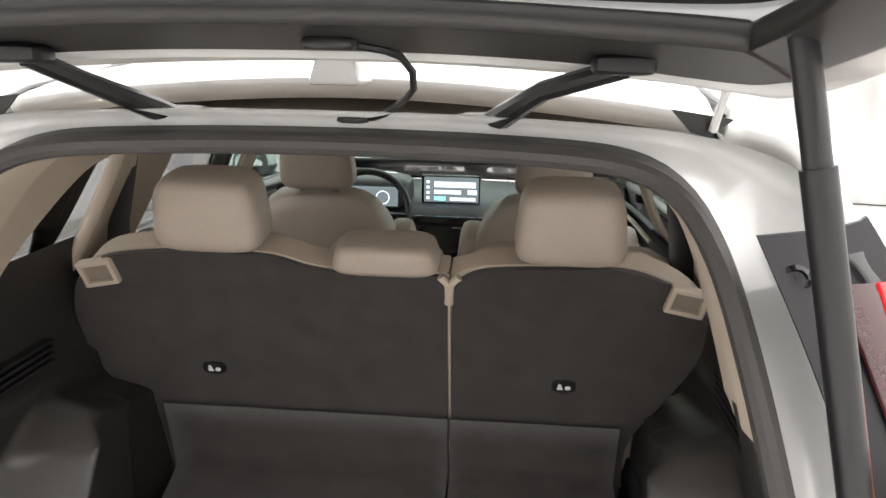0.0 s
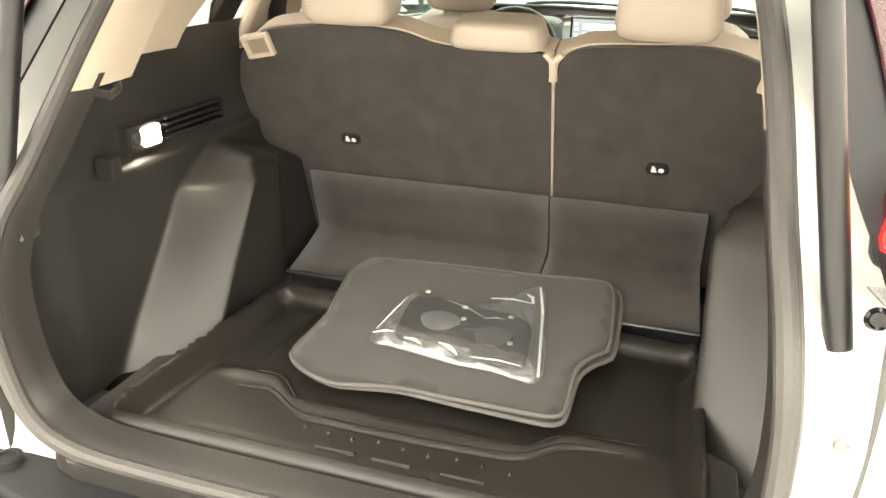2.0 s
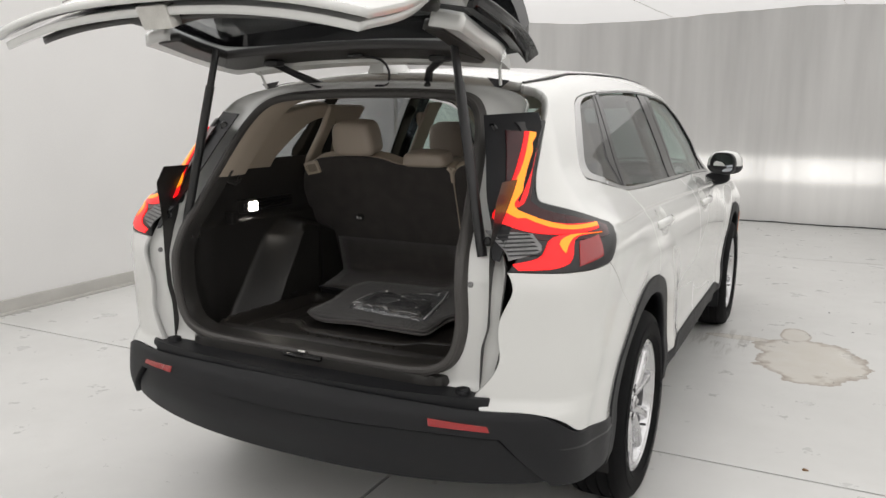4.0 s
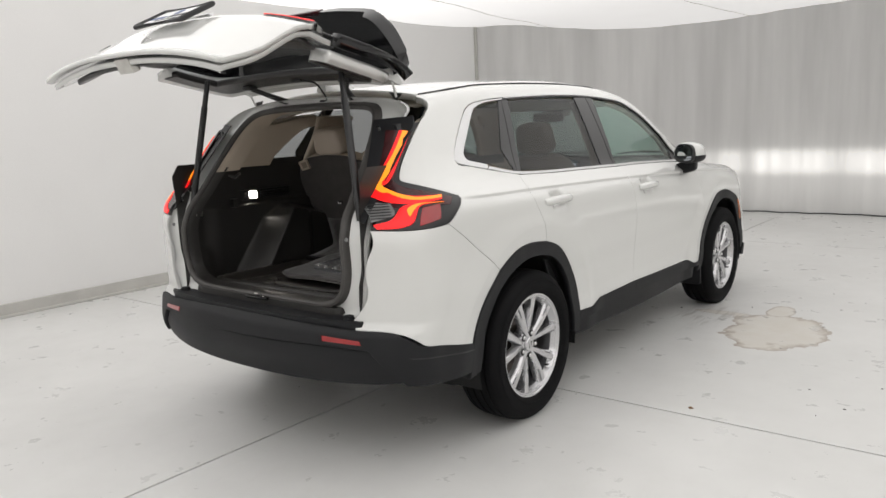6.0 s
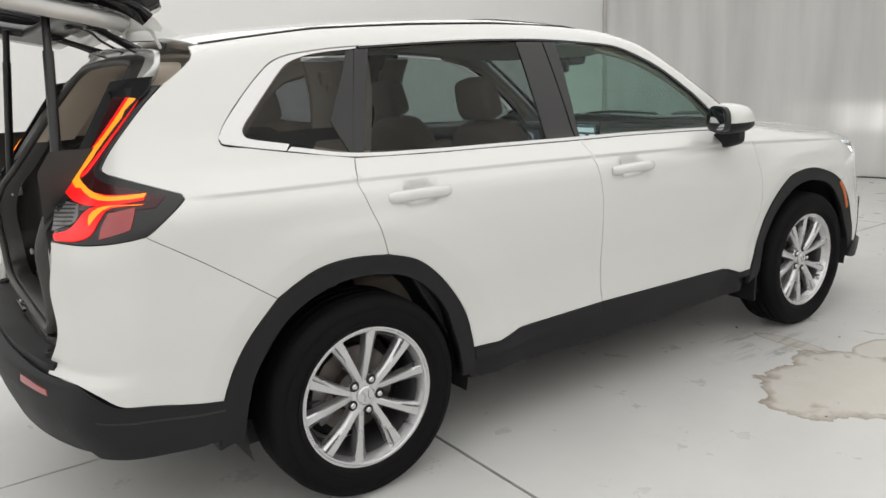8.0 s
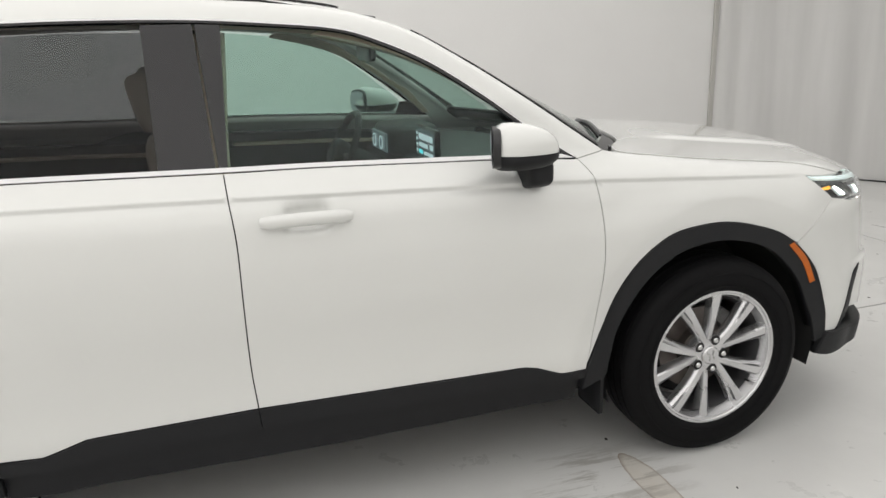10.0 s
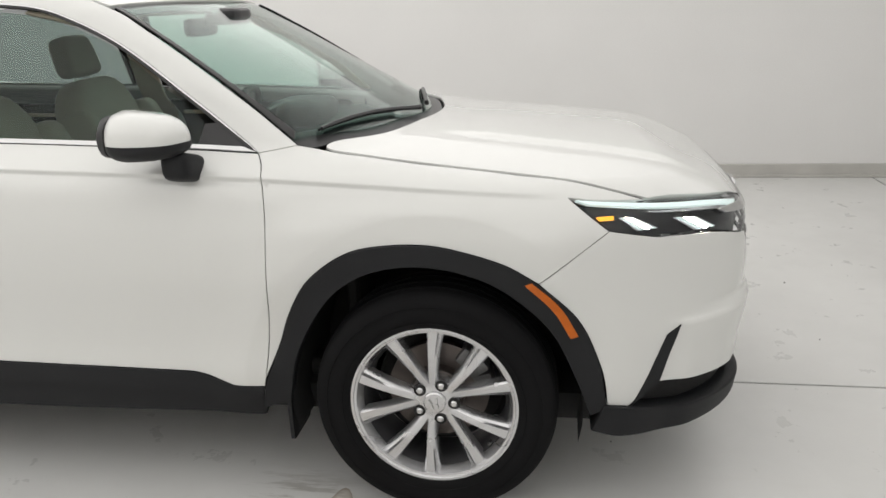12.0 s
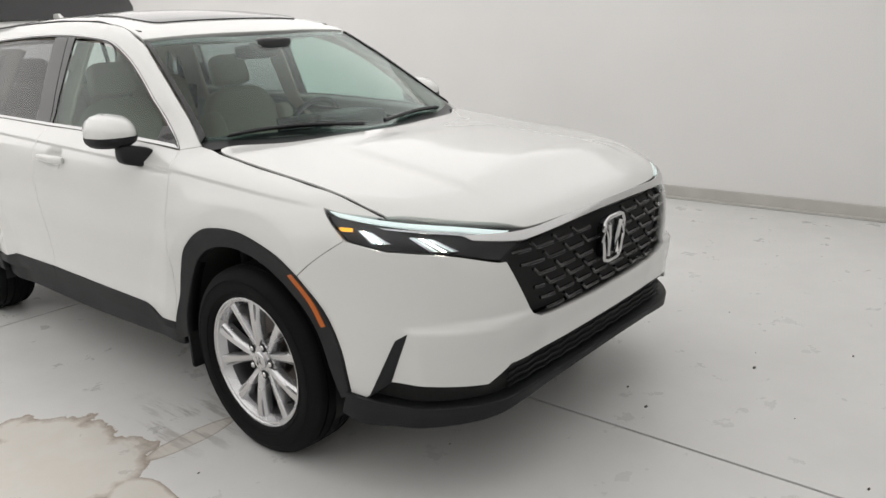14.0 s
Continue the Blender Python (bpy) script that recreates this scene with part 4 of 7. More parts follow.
    def turned(bm):
        """The mirror's outer end lies further back; the other side's is its image."""
        bmesh.ops.transform(bm, matrix=Matrix.Translation((0.948, 2.995, 0)) @ pose(0, 0, 0, 0, 0, -20) @ Matrix.Translation((-0.948, -2.995, 0)), verts=bm.verts)
        for v in bm.verts:
            v.co.x *= s
        return bm
    mir = part("door_mirror", dome(1.156, 1.243, 0.0, 0.30), M_PAINT, car, smooth=60)
    part("mirror_base", dome(1.1555, 1.104, 0.001, 0.2), M_CLAD, mir, smooth=60)
    stalk = part("mirror_stalk", soft((0.80, 3.02, 1.035), (0.945, 3.10, 1.118), puff=0.5, cuts=6), M_CLAD, mir)
    for v in stalk.data.vertices:
        v.co.z += 0.25 * (v.co.x - 0.89)
        v.co.x *= s
    if s < 0:
        stalk.data.flip_normals()
    gm = Matrix.Translation((0.948, 2.902, 1.174)) @ pose(0, 0, 0, 90, 0, 0)
    frame_pts = [(0.084 * math.copysign(abs(math.cos(a)) ** 0.45, math.cos(a)), 0.066 * math.copysign(abs(math.sin(a)) ** 0.5, math.sin(a))) for a in np.linspace(0, 2 * math.pi, 32, endpoint=False)]
    part("mirror_bezel", turned(slab([(x * (0.90 - 0.28 * max(0, y / 0.066) ** 2), y * 0.88) for x, y in frame_pts], -0.02, 0.004, gm, bevel=0.006, ds=0.012)), M_SATIN, mir)
    part("mirror_glass", turned(slab([(x * (0.80 - 0.27 * max(0, y / 0.066) ** 2), y * 0.76) for x, y in frame_pts], 0.0042, 0.0055, gm @ pose(0, 0, 0, 2, -3, 0), ds=0.012)), M_MIRROR, mir, "dark mirror glass")

# dark strips added under the joints, standing in for the shade in the gaps
def joint(name, line, proj, s, across=(1, 0), w=0.013):
    pts = [(a - w * across[0], b - w * across[1]) for a, b in line] + [(a + w * across[0], b + w * across[1]) for a, b in reversed(line)]
    panel(name, car, M_DARK, proj, [c(p) for p in pts], off=-0.008, depth=0.004, gap=0, bevel=0.001, grid=0.03, side=s if proj == "side" else 1)


for s in (1, -1):
    joint("door_seam_shade", SEAM_M, "side", s)
    joint("door_seam_shade", SEAM_F, "side", s)
    joint("door_seam_shade", SEAM_R, "side", s)
    joint("bumper_seam_shade", QB_SEAM, "side", s, (0, 1), 0.010)
    joint("hood_seam_shade", [(x * s, y) for x, y in ((0.650, 3.455), (0.722, 3.432), (0.742, 3.50), (0.745, 3.72), (0.752, 3.96), (0.768, 4.13), (0.775, 4.25), (0.768, 4.34))], "top", s)
# roof, hood, glass
panel("roof", car, M_PAINT, "top", sym((0, 2.80), (0.16, 2.795), (0.40, 2.772), c((0.590, 2.742)), (0.562, 2.5), (0.548, 2.2), (0.545, 1.5), (0.543, 1.1), (0.535, 0.85), c((0.515, 0.69)), (0.29, 0.685), (0, 0.70)), depth=0.03, grid=0.04, gap=0.003)
sun = panel("sunroof", car, M_GLOSS, "top", sym((0, 2.60), (0.3, 2.585), (0.43, 2.54), (0.43, 2.25), (0.40, 2.02), (0, 2.0)), off=0.006, depth=0.02, gap=0, label="dark glass sunroof")
hood = panel("hood", car, M_PAINT, "top", sym((0, 3.665), (0.14, 3.655), (0.47, 3.575), (0.655, 3.452), (0.722, 3.432), (0.742, 3.50), (0.745, 3.72), (0.752, 3.96), (0.768, 4.13), (0.775, 4.25), c((0.768, 4.352)), (0.64, 4.53), (0.49, 4.64), (0.40, 4.664), (0.24, 4.674), (0, 4.682)), depth=0.03, grid=0.022, gap=0.0042)
panel("windshield", car, M_GLASS, "top", sym((0, 3.62), (0.14, 3.605), (0.47, 3.515), c((0.752, 3.345)), (0.703, 3.19), (0.662, 3.02), (0.624, 2.87), c((0.597, 2.760)), (0.16, 2.822), (0, 2.828)), off=-0.004, depth=0.005, gap=0, grid=0.04, label="green-tinted windshield").visible_shadow = False
for s in (1, -1):
    panel("windshield_moulding", car, M_GLOSS, "top", [c((0.722 * s, 3.345)), c((0.750 * s, 3.347)), (0.700 * s, 3.19), (0.659 * s, 3.02), (0.621 * s, 2.87), c((0.595 * s, 2.760)), c((0.578 * s, 2.765)), (0.603 * s, 2.87), (0.640 * s, 3.02), (0.680 * s, 3.19)], off=0.003, depth=0.01, gap=0, grid=0.03)
    strip = [(0.549 * s, y) for y in (2.66, 2.3, 1.9, 1.5, 1.1, 0.8)]
    bm = tube([(x, y, ditch(y) + 0.001) for x, y in strip] + [(0.525 * s, 0.70, ditch(0.70, 0.525) + 0.001)], 0.006, 6, flat=0.6)
    part("roof_moulding", bm, M_SATIN, car)
panel("windshield_band", car, M_GLOSS, "top", sym((0, 2.835), (0.16, 2.825), c((0.595, 2.763)), c((0.603, 2.79)), (0.16, 2.868), (0.09, 2.90), (0, 2.905)), off=-0.0095, depth=0.004, gap=0, grid=0.03)
panel("cowl", car, M_SATIN, "top", sym((0, 3.658), (0.14, 3.648), (0.47, 3.570), (0.655, 3.448), c((0.762, 3.385)), c((0.748, 3.325)), (0.45, 3.48), (0.14, 3.57), (0, 3.588)), off=-0.012, depth=0.02, gap=0, grid=0.03)
# wipers
for x0, y0, x1, y1 in ((0.12, 3.605, 0.66, 3.405), (0.0, 3.610, -0.48, 3.51)):
    def on_glass(x, y, h):
        q, _ = skin([(x, y, 1.95)], (0, 0, -1.0), 1.35)
        return (x, y, float(q[0, 2]) + h)
    pts = [on_glass(x0 + (x1 - x0) * k / 8, y0 + (y1 - y0) * k / 8, 0.014) for k in range(9)]
    w = part("wiper", tube(pts, [0.010] + [0.008] * 7 + [0.005], 6), M_SATIN, car)
    part("blade", tube([(p[0], p[1] - 0.01, p[2] - 0.006) for p in pts[2:]], 0.005, 5), M_TYRE, w)
# aerial fin
fin = block((-0.022, 0.60, 1.585), (0.022, 0.83, 1.70), 0.006, 2)
for v in fin.verts:
    k = (v.co.z - 1.585) / 0.115
    v.co.x *= 1.6 - 1.3 * max(0, k)
    v.co.y = v.co.y if k < 0.5 else 0.615 + (v.co.y - 0.60) * 0.32
    v.co.z += 0.012 if k < 0.5 else 0.0
part("aerial_fin", fin, M_PAINT, car)

# nose
front_low = around("nose", (0.922, 4.225, 0.385, 1), (0.875, 4.31, 0.374, 1), (0.846, 4.40, 0.440, 1), (0.63, 4.615, 0.418, 1), (0.552, 4.65, 0.470, 1), (0.28, 4.68, 0.466), (0, 4.69, 0.464))
GR_IN = around("nose", (0, 4.71, 0.578), (0.36, 4.70, 0.590), (0.43, 4.695, 0.600, 1), (0.475, 4.69, 0.625, 1), (0.562, 4.655, 0.812, 1))
LAMP_LOW = around("nose", (0.585, 4.65, 0.812, 1), (0.70, 4.55, 0.846), (0.80, 4.41, 0.861, 1), (0.815, 4.385, 0.861, 1), (0.845, 4.28, 0.882))


def from_side(*pts):
    """Side points (y, z, corner) on the skin, as (angle, z, corner) of the nose projection."""
    q, _ = skin([(1.3, p[0], p[1]) for p in pts], (-1.0, 0, 0), 1.35)
    return [(math.atan2(a[0], a[1] - 3.6), *p[1:]) for a, p in zip(q, pts)]


ARCH_NOSE = from_side((4.245, 0.89, 1), (4.15, 0.824), (4.058, 0.754, 1), (4.164, 0.648), (4.225, 0.52), (4.253, 0.385, 1))
half = [*GR_IN, *LAMP_LOW, *ARCH_NOSE, *[p for p in front_low]]
panel("front_bumper", car, M_PAINT, "nose", sym(*half), depth=0.03, grid=0.016, gap=0.0015)
# black air slots beside the bumper, the lower grille and the lip
for s in (1, -1):
    sl = around("nose", (0.815, 4.455, 0.608, 1), (0.835, 4.418, 0.582, 1), (0.872, 4.32, 0.376, 1), (0.846, 4.402, 0.440, 1))
    panel("air_slot", car, M_CLAD, "nose", [(u * s, *r) for u, *r in sl], off=0.003, depth=0.03, gap=0.0, grid=0.015)
low_in = around("nose", (0, 4.69, 0.464), (0.28, 4.68, 0.466), (0.552, 4.65, 0.470, 1), (0.63, 4.615, 0.418, 1), (0.846, 4.402, 0.440, 1), (0.875, 4.31, 0.372, 1), (0.80, 4.42, 0.352, 1), (0.56, 4.63, 0.345, 1), (0.25, 4.67, 0.325), (0, 4.675, 0.322))
panel("lower_grille", car, M_DARK, "nose", sym(*low_in), off=-0.035, depth=0.02, gap=0, grid=0.03)
for k in range(5):
    z = 0.352 + 0.024 * k
    xs = np.linspace(-0.55, 0.55, 23)
    q, _ = skin(*rays("nose", np.array([(math.atan2(x, 4.66 - 3.6), z) for x in xs])), 1.35)
    part("grille_bar", tube([(p[0], p[1] - 0.022, p[2] + 0.006 * (i % 2)) for i, p in enumerate(q)], 0.006, 5), M_CLAD, car)
lip = around("nose", (0, 4.675, 0.358), (0.25, 4.67, 0.360), (0.50, 4.645, 0.362, 1), (0.60, 4.60, 0.358), (0.80, 4.42, 0.360, 1), (0.90, 4.25, 0.385, 1), (0.905, 4.225, 0.302, 1), (0.87, 4.29, 0.284), (0.62, 4.56, 0.300), (0.50, 4.62, 0.322, 1), (0.25, 4.66, 0.334), (0, 4.665, 0.336))
panel("front_lip", car, M_CLAD, "nose", sym(*lip), off=0.018, depth=0.09, gap=0, bevel=0.008, grid=0.03)

# grille: backing, honeycomb bars with edge highlights painted as grey rods, bright bar and badge
grille = panel("grille", car, M_DARK, "nose", sym(*around("nose", (0, 4.71, 0.582), (0.36, 4.70, 0.592), (0.43, 4.695, 0.602, 1), (0.472, 4.69, 0.626, 1), (0.556, 4.655, 0.812, 1), (0.49, 4.67, 0.858, 1), (0.28, 4.70, 0.872), (0, 4.71, 0.876))), off=-0.045, depth=0.02, gap=0, grid=0.03)
ROWS = 6


def on_nose(x, z, o):
    p, w = rays("nose", np.array([(math.atan2(x, 4.69 - 3.6), z)]))
    q, _ = skin(p, w, 1.35)
    return Vector(q[0] + skin_normal(q)[0] * o)


for r in range(ROWS):
    z = 0.612 + r * 0.044
    wmax = 0.40 + 0.16 * (z - 0.60) / 0.22 - 0.02
    for k in range(-5, 6):
        xc = k * 0.115 + (0.0575 if r % 2 else 0)
        a, b = max(xc - 0.054, -wmax), min(xc + 0.054, wmax)
        if b - a < 0.03 or (abs(xc) < 0.10 and 0.66 < z < 0.86):
            continue
        tipz = z + 0.022 if b < wmax - 0.004 else z
        up = [on_nose(a, z, -0.012), on_nose(0.5 * (a + b) - 0.01, z, -0.012), on_nose(b - 0.022, z, -0.012), on_nose(b, tipz, -0.014)]
        part("grille_bar", tube(up, 0.0070, 6, flat=0.9), M_GLOSS, grille)
        part("bar_edge_glint", tube([p + Vector((0, 0.006, -0.0045)) for p in up[:3]], 0.0011, 4), M_ALLOYDARK, grille)
bar = around("nose", (0, 4.70, 0.898), (0.24, 4.69, 0.896), (0.42, 4.67, 0.892), (0.49, 4.645, 0.894), (0.60, 4.60, 0.902), (0.66, 4.56, 0.905, 1), (0.64, 4.58, 0.888, 1), (0.50, 4.665, 0.866), (0.44, 4.68, 0.867), (0.24, 4.70, 0.873), (0, 4.71, 0.875))
panel("bright_bar", grille, M_CHROME, "nose", sym(*bar), off=0.004, depth=0.03, gap=0, bevel=0.004, grid=0.02, label="bright bar across the grille top")
badge_m = Matrix.Translation(on_nose(0, 0.765, 0.006)) @ pose(0, 0, 0, 90, 0, 180) @ pose(0, 0, 0, 4, 0, 0)


def badge(parent, m, w, h):
    """A bright upright badge: a rounded frame and two plain bars inside."""
    ringpts = [(w * math.copysign(abs(math.cos(a)) ** 0.45, math.cos(a)), h * math.copysign(abs(math.sin(a)) ** 0.45, math.sin(a))) for a in np.linspace(0, 2 * math.pi, 36, endpoint=False)]
    b = part("badge", tube([m @ Vector((x * (1 - 0.12 * (y < 0)), y, 0)) for x, y in ringpts], w * 0.11, 8, closed=True), M_CHROME, parent, "bright badge")
    bars = [tube([m @ Vector((sx * w * 0.62, h * 0.72, 0)), m @ Vector((sx * w * 0.40, 0, 0)), m @ Vector((sx * w * 0.46, -h * 0.74, 0))], [w * 0.17, w * 0.12, w * 0.15], 6) for sx in (1, -1)]
    part("badge_figure", joined(*bars), M_CHROME, b)
    return b


badge(grille, badge_m, 0.072, 0.082)
part("badge_plate", slab([(0.066 * math.copysign(abs(math.cos(a)) ** 0.5, math.cos(a)), 0.076 * math.copysign(abs(math.sin(a)) ** 0.5, math.sin(a))) for a in np.linspace(0, 2 * math.pi, 28, endpoint=False)], -0.03, -0.006, badge_m), M_GLOSS, grille)

# headlamps
for s in (1, -1):
    def m(*pts):
        return [(u * s, *r) for u, *r in around("nose", *pts)]
    body = m((0.838, 4.135, 0.978, 1), (0.83, 4.19, 0.970), (0.77, 4.355, 0.957), (0.645, 4.53, 0.938), (0.50, 4.64, 0.908, 1), (0.46, 4.668, 0.884, 1), (0.57, 4.655, 0.814, 1), (0.70, 4.555, 0.848), (0.80, 4.408, 0.863, 1), (0.815, 4.388, 0.862, 1), (0.845, 4.28, 0.882), (0.862, 4.245, 0.894, 1))
    lamp = panel("headlamp", car, M_SATIN, "nose", body, off=-0.03, depth=0.02, gap=0.002, grid=0.02, label="lit headlamp with black housing")
    panel("lens", lamp, M_LENS, "nose", body, off=0.001, depth=0.004, gap=0.002, grid=0.02).visible_shadow = False
    panel("light_guide", lamp, M_DRL, "nose", m((0.832, 4.155, 0.974, 1), (0.77, 4.355, 0.953), (0.65, 4.532, 0.933), (0.515, 4.637, 0.902, 1), (0.55, 4.628, 0.895, 1), (0.67, 4.537, 0.921), (0.78, 4.358, 0.942), (0.828, 4.19, 0.961, 1)), off=-0.006, depth=0.012, gap=0, grid=0.02, label="lit white running light")
    panel("divider", lamp, M_CHROME, "nose", m((0.785, 4.33, 0.934, 1), (0.67, 4.537, 0.917), (0.55, 4.628, 0.888, 1), (0.48, 4.675, 0.862, 1), (0.66, 4.565, 0.905), (0.78, 4.35, 0.928, 1)), off=-0.004, depth=0.015, gap=0, grid=0.02, bevel=0.001)
    panel("indicator", lamp, M_INDIC, "nose", m((0.85, 4.212, 0.930, 1), (0.838, 4.26, 0.931, 1), (0.84, 4.258, 0.919, 1), (0.852, 4.222, 0.919, 1)), off=-0.008, depth=0.01, gap=0, grid=0.01, label="lit amber indicator")
    for a in (((0.835, 4.275, 0.926), (0.818, 4.315, 0.924), (0.80, 4.388, 0.886), (0.832, 4.33, 0.884)), ((0.77, 4.433, 0.909), (0.72, 4.502, 0.901), (0.68, 4.570, 0.859), (0.74, 4.495, 0.862))):
        refl = panel("reflector", lamp, M_REFLECT, "nose", m(*[(*p, 1) for p in a]), off=-0.018, depth=0.01, gap=0, grid=0.012)
        for k in range(3):
            f0, f1 = 0.12 + 0.3 * k, 0.26 + 0.3 * k
            def lerp(p, q, f):
                return tuple(p[i] + (q[i] - p[i]) * f for i in range(3))
            quad = [(*lerp(a[0], a[1], f0), 1), (*lerp(a[0], a[1], f1), 1), (*lerp(a[3], a[2], f1), 1), (*lerp(a[3], a[2], f0), 1)]
            panel("lamp_element", refl, M_LED if k == 1 else M_DRL, "nose", m(*quad), off=-0.013, depth=0.005, gap=0.0008, bevel=0.0006, grid=0.01)

# tail lamps on the body
LT_IN = [(0.218, 1.119), (0.230, 1.155), (0.261, 1.20), (0.304, 1.253), (0.428, 1.409)]
for s in (1, -1):
    body = [c(LAMP_T[0]), c(LAMP_T[1]), *LAMP_T[2:7], c(LAMP_T[7]), c(LAMP_T[8]), LAMP_T[9], *LAMP_T[10:13], c(LAMP_T[13]), *LT_IN]
    tl = panel("tail_lamp", car, M_SATIN, "side", body, off=0.002, depth=0.05, gap=0.002, grid=0.016, bevel=0.004, side=s, label="tall angled tail lamp, lit red")
    up = [c((0.432, 1.404)), c((0.462, 1.399)), (0.286, 1.200), (0.266, 1.180), (0.272, 1.160), (0.30, 1.147), c((0.393, 1.145)), c((0.379, 1.130)), (0.285, 1.120), (0.248, 1.122), (0.232, 1.138), (0.232, 1.160), (0.264, 1.20), (0.31, 1.255)]
    panel("lamp_lens", tl, M_REDDARK, "side", [c((0.408, 1.408)), c((0.470, 1.400)), (0.300, 1.208), (0.310, 1.178), c((0.44, 1.135)), c((0.40, 1.110)), (0.29, 1.106), (0.236, 1.106), (0.224, 1.135), (0.258, 1.195), (0.302, 1.25)], off=0.0045, depth=0.004, gap=0.0, bevel=0.002, side=s, grid=0.014)
    lit = panel("light_guide", tl, M_REDLIT, "side", up, off=0.0075, depth=0.004, gap=0, bevel=0.002, side=s, grid=0.012, label="lit red light guide")
    panel("light_core", lit, M_AMBERLIT, "side", [c((0.440, 1.402)), c((0.454, 1.399)), (0.366, 1.295), (0.279, 1.202), (0.269, 1.182), (0.270, 1.162), c((0.254, 1.160)), (0.254, 1.180), (0.266, 1.204), (0.350, 1.295)], off=0.009, depth=0.003, gap=0, bevel=0.0008, side=s, grid=0.01)
    panel("light_core", lit, M_AMBERLIT, "side", [c((0.393, 1.144)), c((0.382, 1.135)), (0.30, 1.131), (0.272, 1.139), (0.262, 1.165), (0.268, 1.185), (0.275, 1.160), (0.30, 1.142)], off=0.009, depth=0.003, gap=0, bevel=0.0008, side=s, grid=0.01)
    lo = [c((0.378, 1.121)), (0.30, 1.114), (0.268, 1.085), (0.24, 1.048), (0.207, 1.031), c((0.172, 1.027)), c((0.172, 1.043)), (0.205, 1.060), (0.232, 1.088), (0.258, 1.112), (0.295, 1.123)]
    low = panel("lower_guide", tl, M_REDLIT, "side", lo, off=0.0065, depth=0.004, gap=0, bevel=0.002, side=s, grid=0.012, label="lit red-orange lower light")
    panel("light_core", low, M_AMBERLIT, "side", [c((0.374, 1.119)), (0.30, 1.1165), (0.262, 1.090), (0.245, 1.072), (0.253, 1.095), (0.275, 1.113), (0.30, 1.120)], off=0.008, depth=0.003, gap=0, bevel=0.0008, side=s, grid=0.01)
    panel("lower_lens", tl, M_REDLENS, "side", [c((0.292, 1.103)), c((0.356, 1.116)), c((0.330, 1.060)), c((0.255, 1.038)), (0.268, 1.07)], off=0.006, depth=0.004, gap=0, bevel=0.002, side=s, grid=0.012, label="red reflector lens")
    clear = panel("clear_lens", tl, M_CALIPER, "side", [c((0.205, 1.128)), c((0.244, 1.122)), (0.222, 1.080), c((0.172, 1.052))], off=0.005, depth=0.004, gap=0, bevel=0.001, side=s, grid=0.01, label="clear ribbed reversing lamp")
    for k in range(6):
        z = 1.062 + 0.010 * k
        y0, y1 = 0.178 + 0.0045 * k, 0.212 + 0.0055 * k
        panel("rib", clear, M_SATIN, "side", [c((y0, z)), c((y1, z + 0.006)), c((y1, z + 0.009)), c((y0, z + 0.003))], off=0.007, depth=0.003, gap=0, bevel=0.0004, side=s, grid=0.02)

# rear bumper
B_TOP = around("tail", (0, 0.04, 0.640), (0.35, 0.06, 0.634), (0.63, 0.103, 0.622), (0.79, 0.156, 0.619), (0.84, 0.20, 0.592), (0.885, 0.245, 0.556), (0.91, 0.31, 0.545), (0.918, 0.53, 0.499, 1))
B_SIDE = around("tail", (0.915, 0.55, 0.43), (0.905, 0.575, 0.372, 1))
B_INS = around("tail", (0.90, 0.445, 0.380, 1), (0.835, 0.18, 0.400, 1), (0.765, 0.125, 0.480), (0.705, 0.10, 0.545, 1), (0.48, 0.042, 0.552), (0, 0.005, 0.545))
bumper = panel("rear_bumper", car, M_CLAD, "tail", sym(*B_TOP, *B_SIDE, *B_INS), off=0.006, depth=0.05, gap=0.001, bevel=0.006, grid=0.024, label="black textured rear bumper")
insert = around("tail", (0, 0.005, 0.543), (0.48, 0.042, 0.550), (0.70, 0.10, 0.543, 1), (0.76, 0.125, 0.480), (0.825, 0.18, 0.402, 1), (0.70, 0.16, 0.388), (0.45, 0.10, 0.376), (0, 0.07, 0.370))
panel("bumper_insert", bumper, M_CLAD, "tail", sym(*insert), off=-0.012, depth=0.05, gap=0.001, bevel=0.008, grid=0.024)
for s in (1, -1):
    r = [(u * s, *k) for u, *k in around("tail", (0.50, 0.05, 0.594, 1), (0.668, 0.095, 0.583, 1), (0.675, 0.098, 0.566, 1), (0.503, 0.05, 0.572, 1))]
    panel("reflector", bumper, M_REDLENS, "tail", r, off=0.009, depth=0.01, gap=0, bevel=0.002, grid=0.012, label="red bumper reflector with a faint painted glow")
    panel("bumper_crease", bumper, M_SATIN, "side", [c((0.18, 0.520)), c((0.55, 0.473)), c((0.55, 0.466)), c((0.19, 0.514))], off=0.0068, depth=0.01, gap=0, bevel=0.001, side=s, grid=0.02)

# dark shell under the skin, wheel housings and floor pan
part("floor_pan", block((-0.74, 0.62, 0.24), (0.74, 4.35, 0.34), 0.03, 2), M_DARK, car)
for y in AXLES:
    for s in (1, -1):
        prof = [(0.52, 0.05), (0.52, 0.425), (0.60, 0.435), (0.895, 0.435)]
        bm = lathe(prof, 48)
        bmesh.ops.transform(bm, matrix=Matrix.Translation((0, y, 0.375)) @ Matrix.Diagonal((s, 1, 1, 1)), verts=bm.verts)
        bmesh.ops.delete(bm, geom=[v for v in bm.verts if v.co.z < 0.24], context="VERTS")
        part("wheel_housing", bm, M_DARK, car)
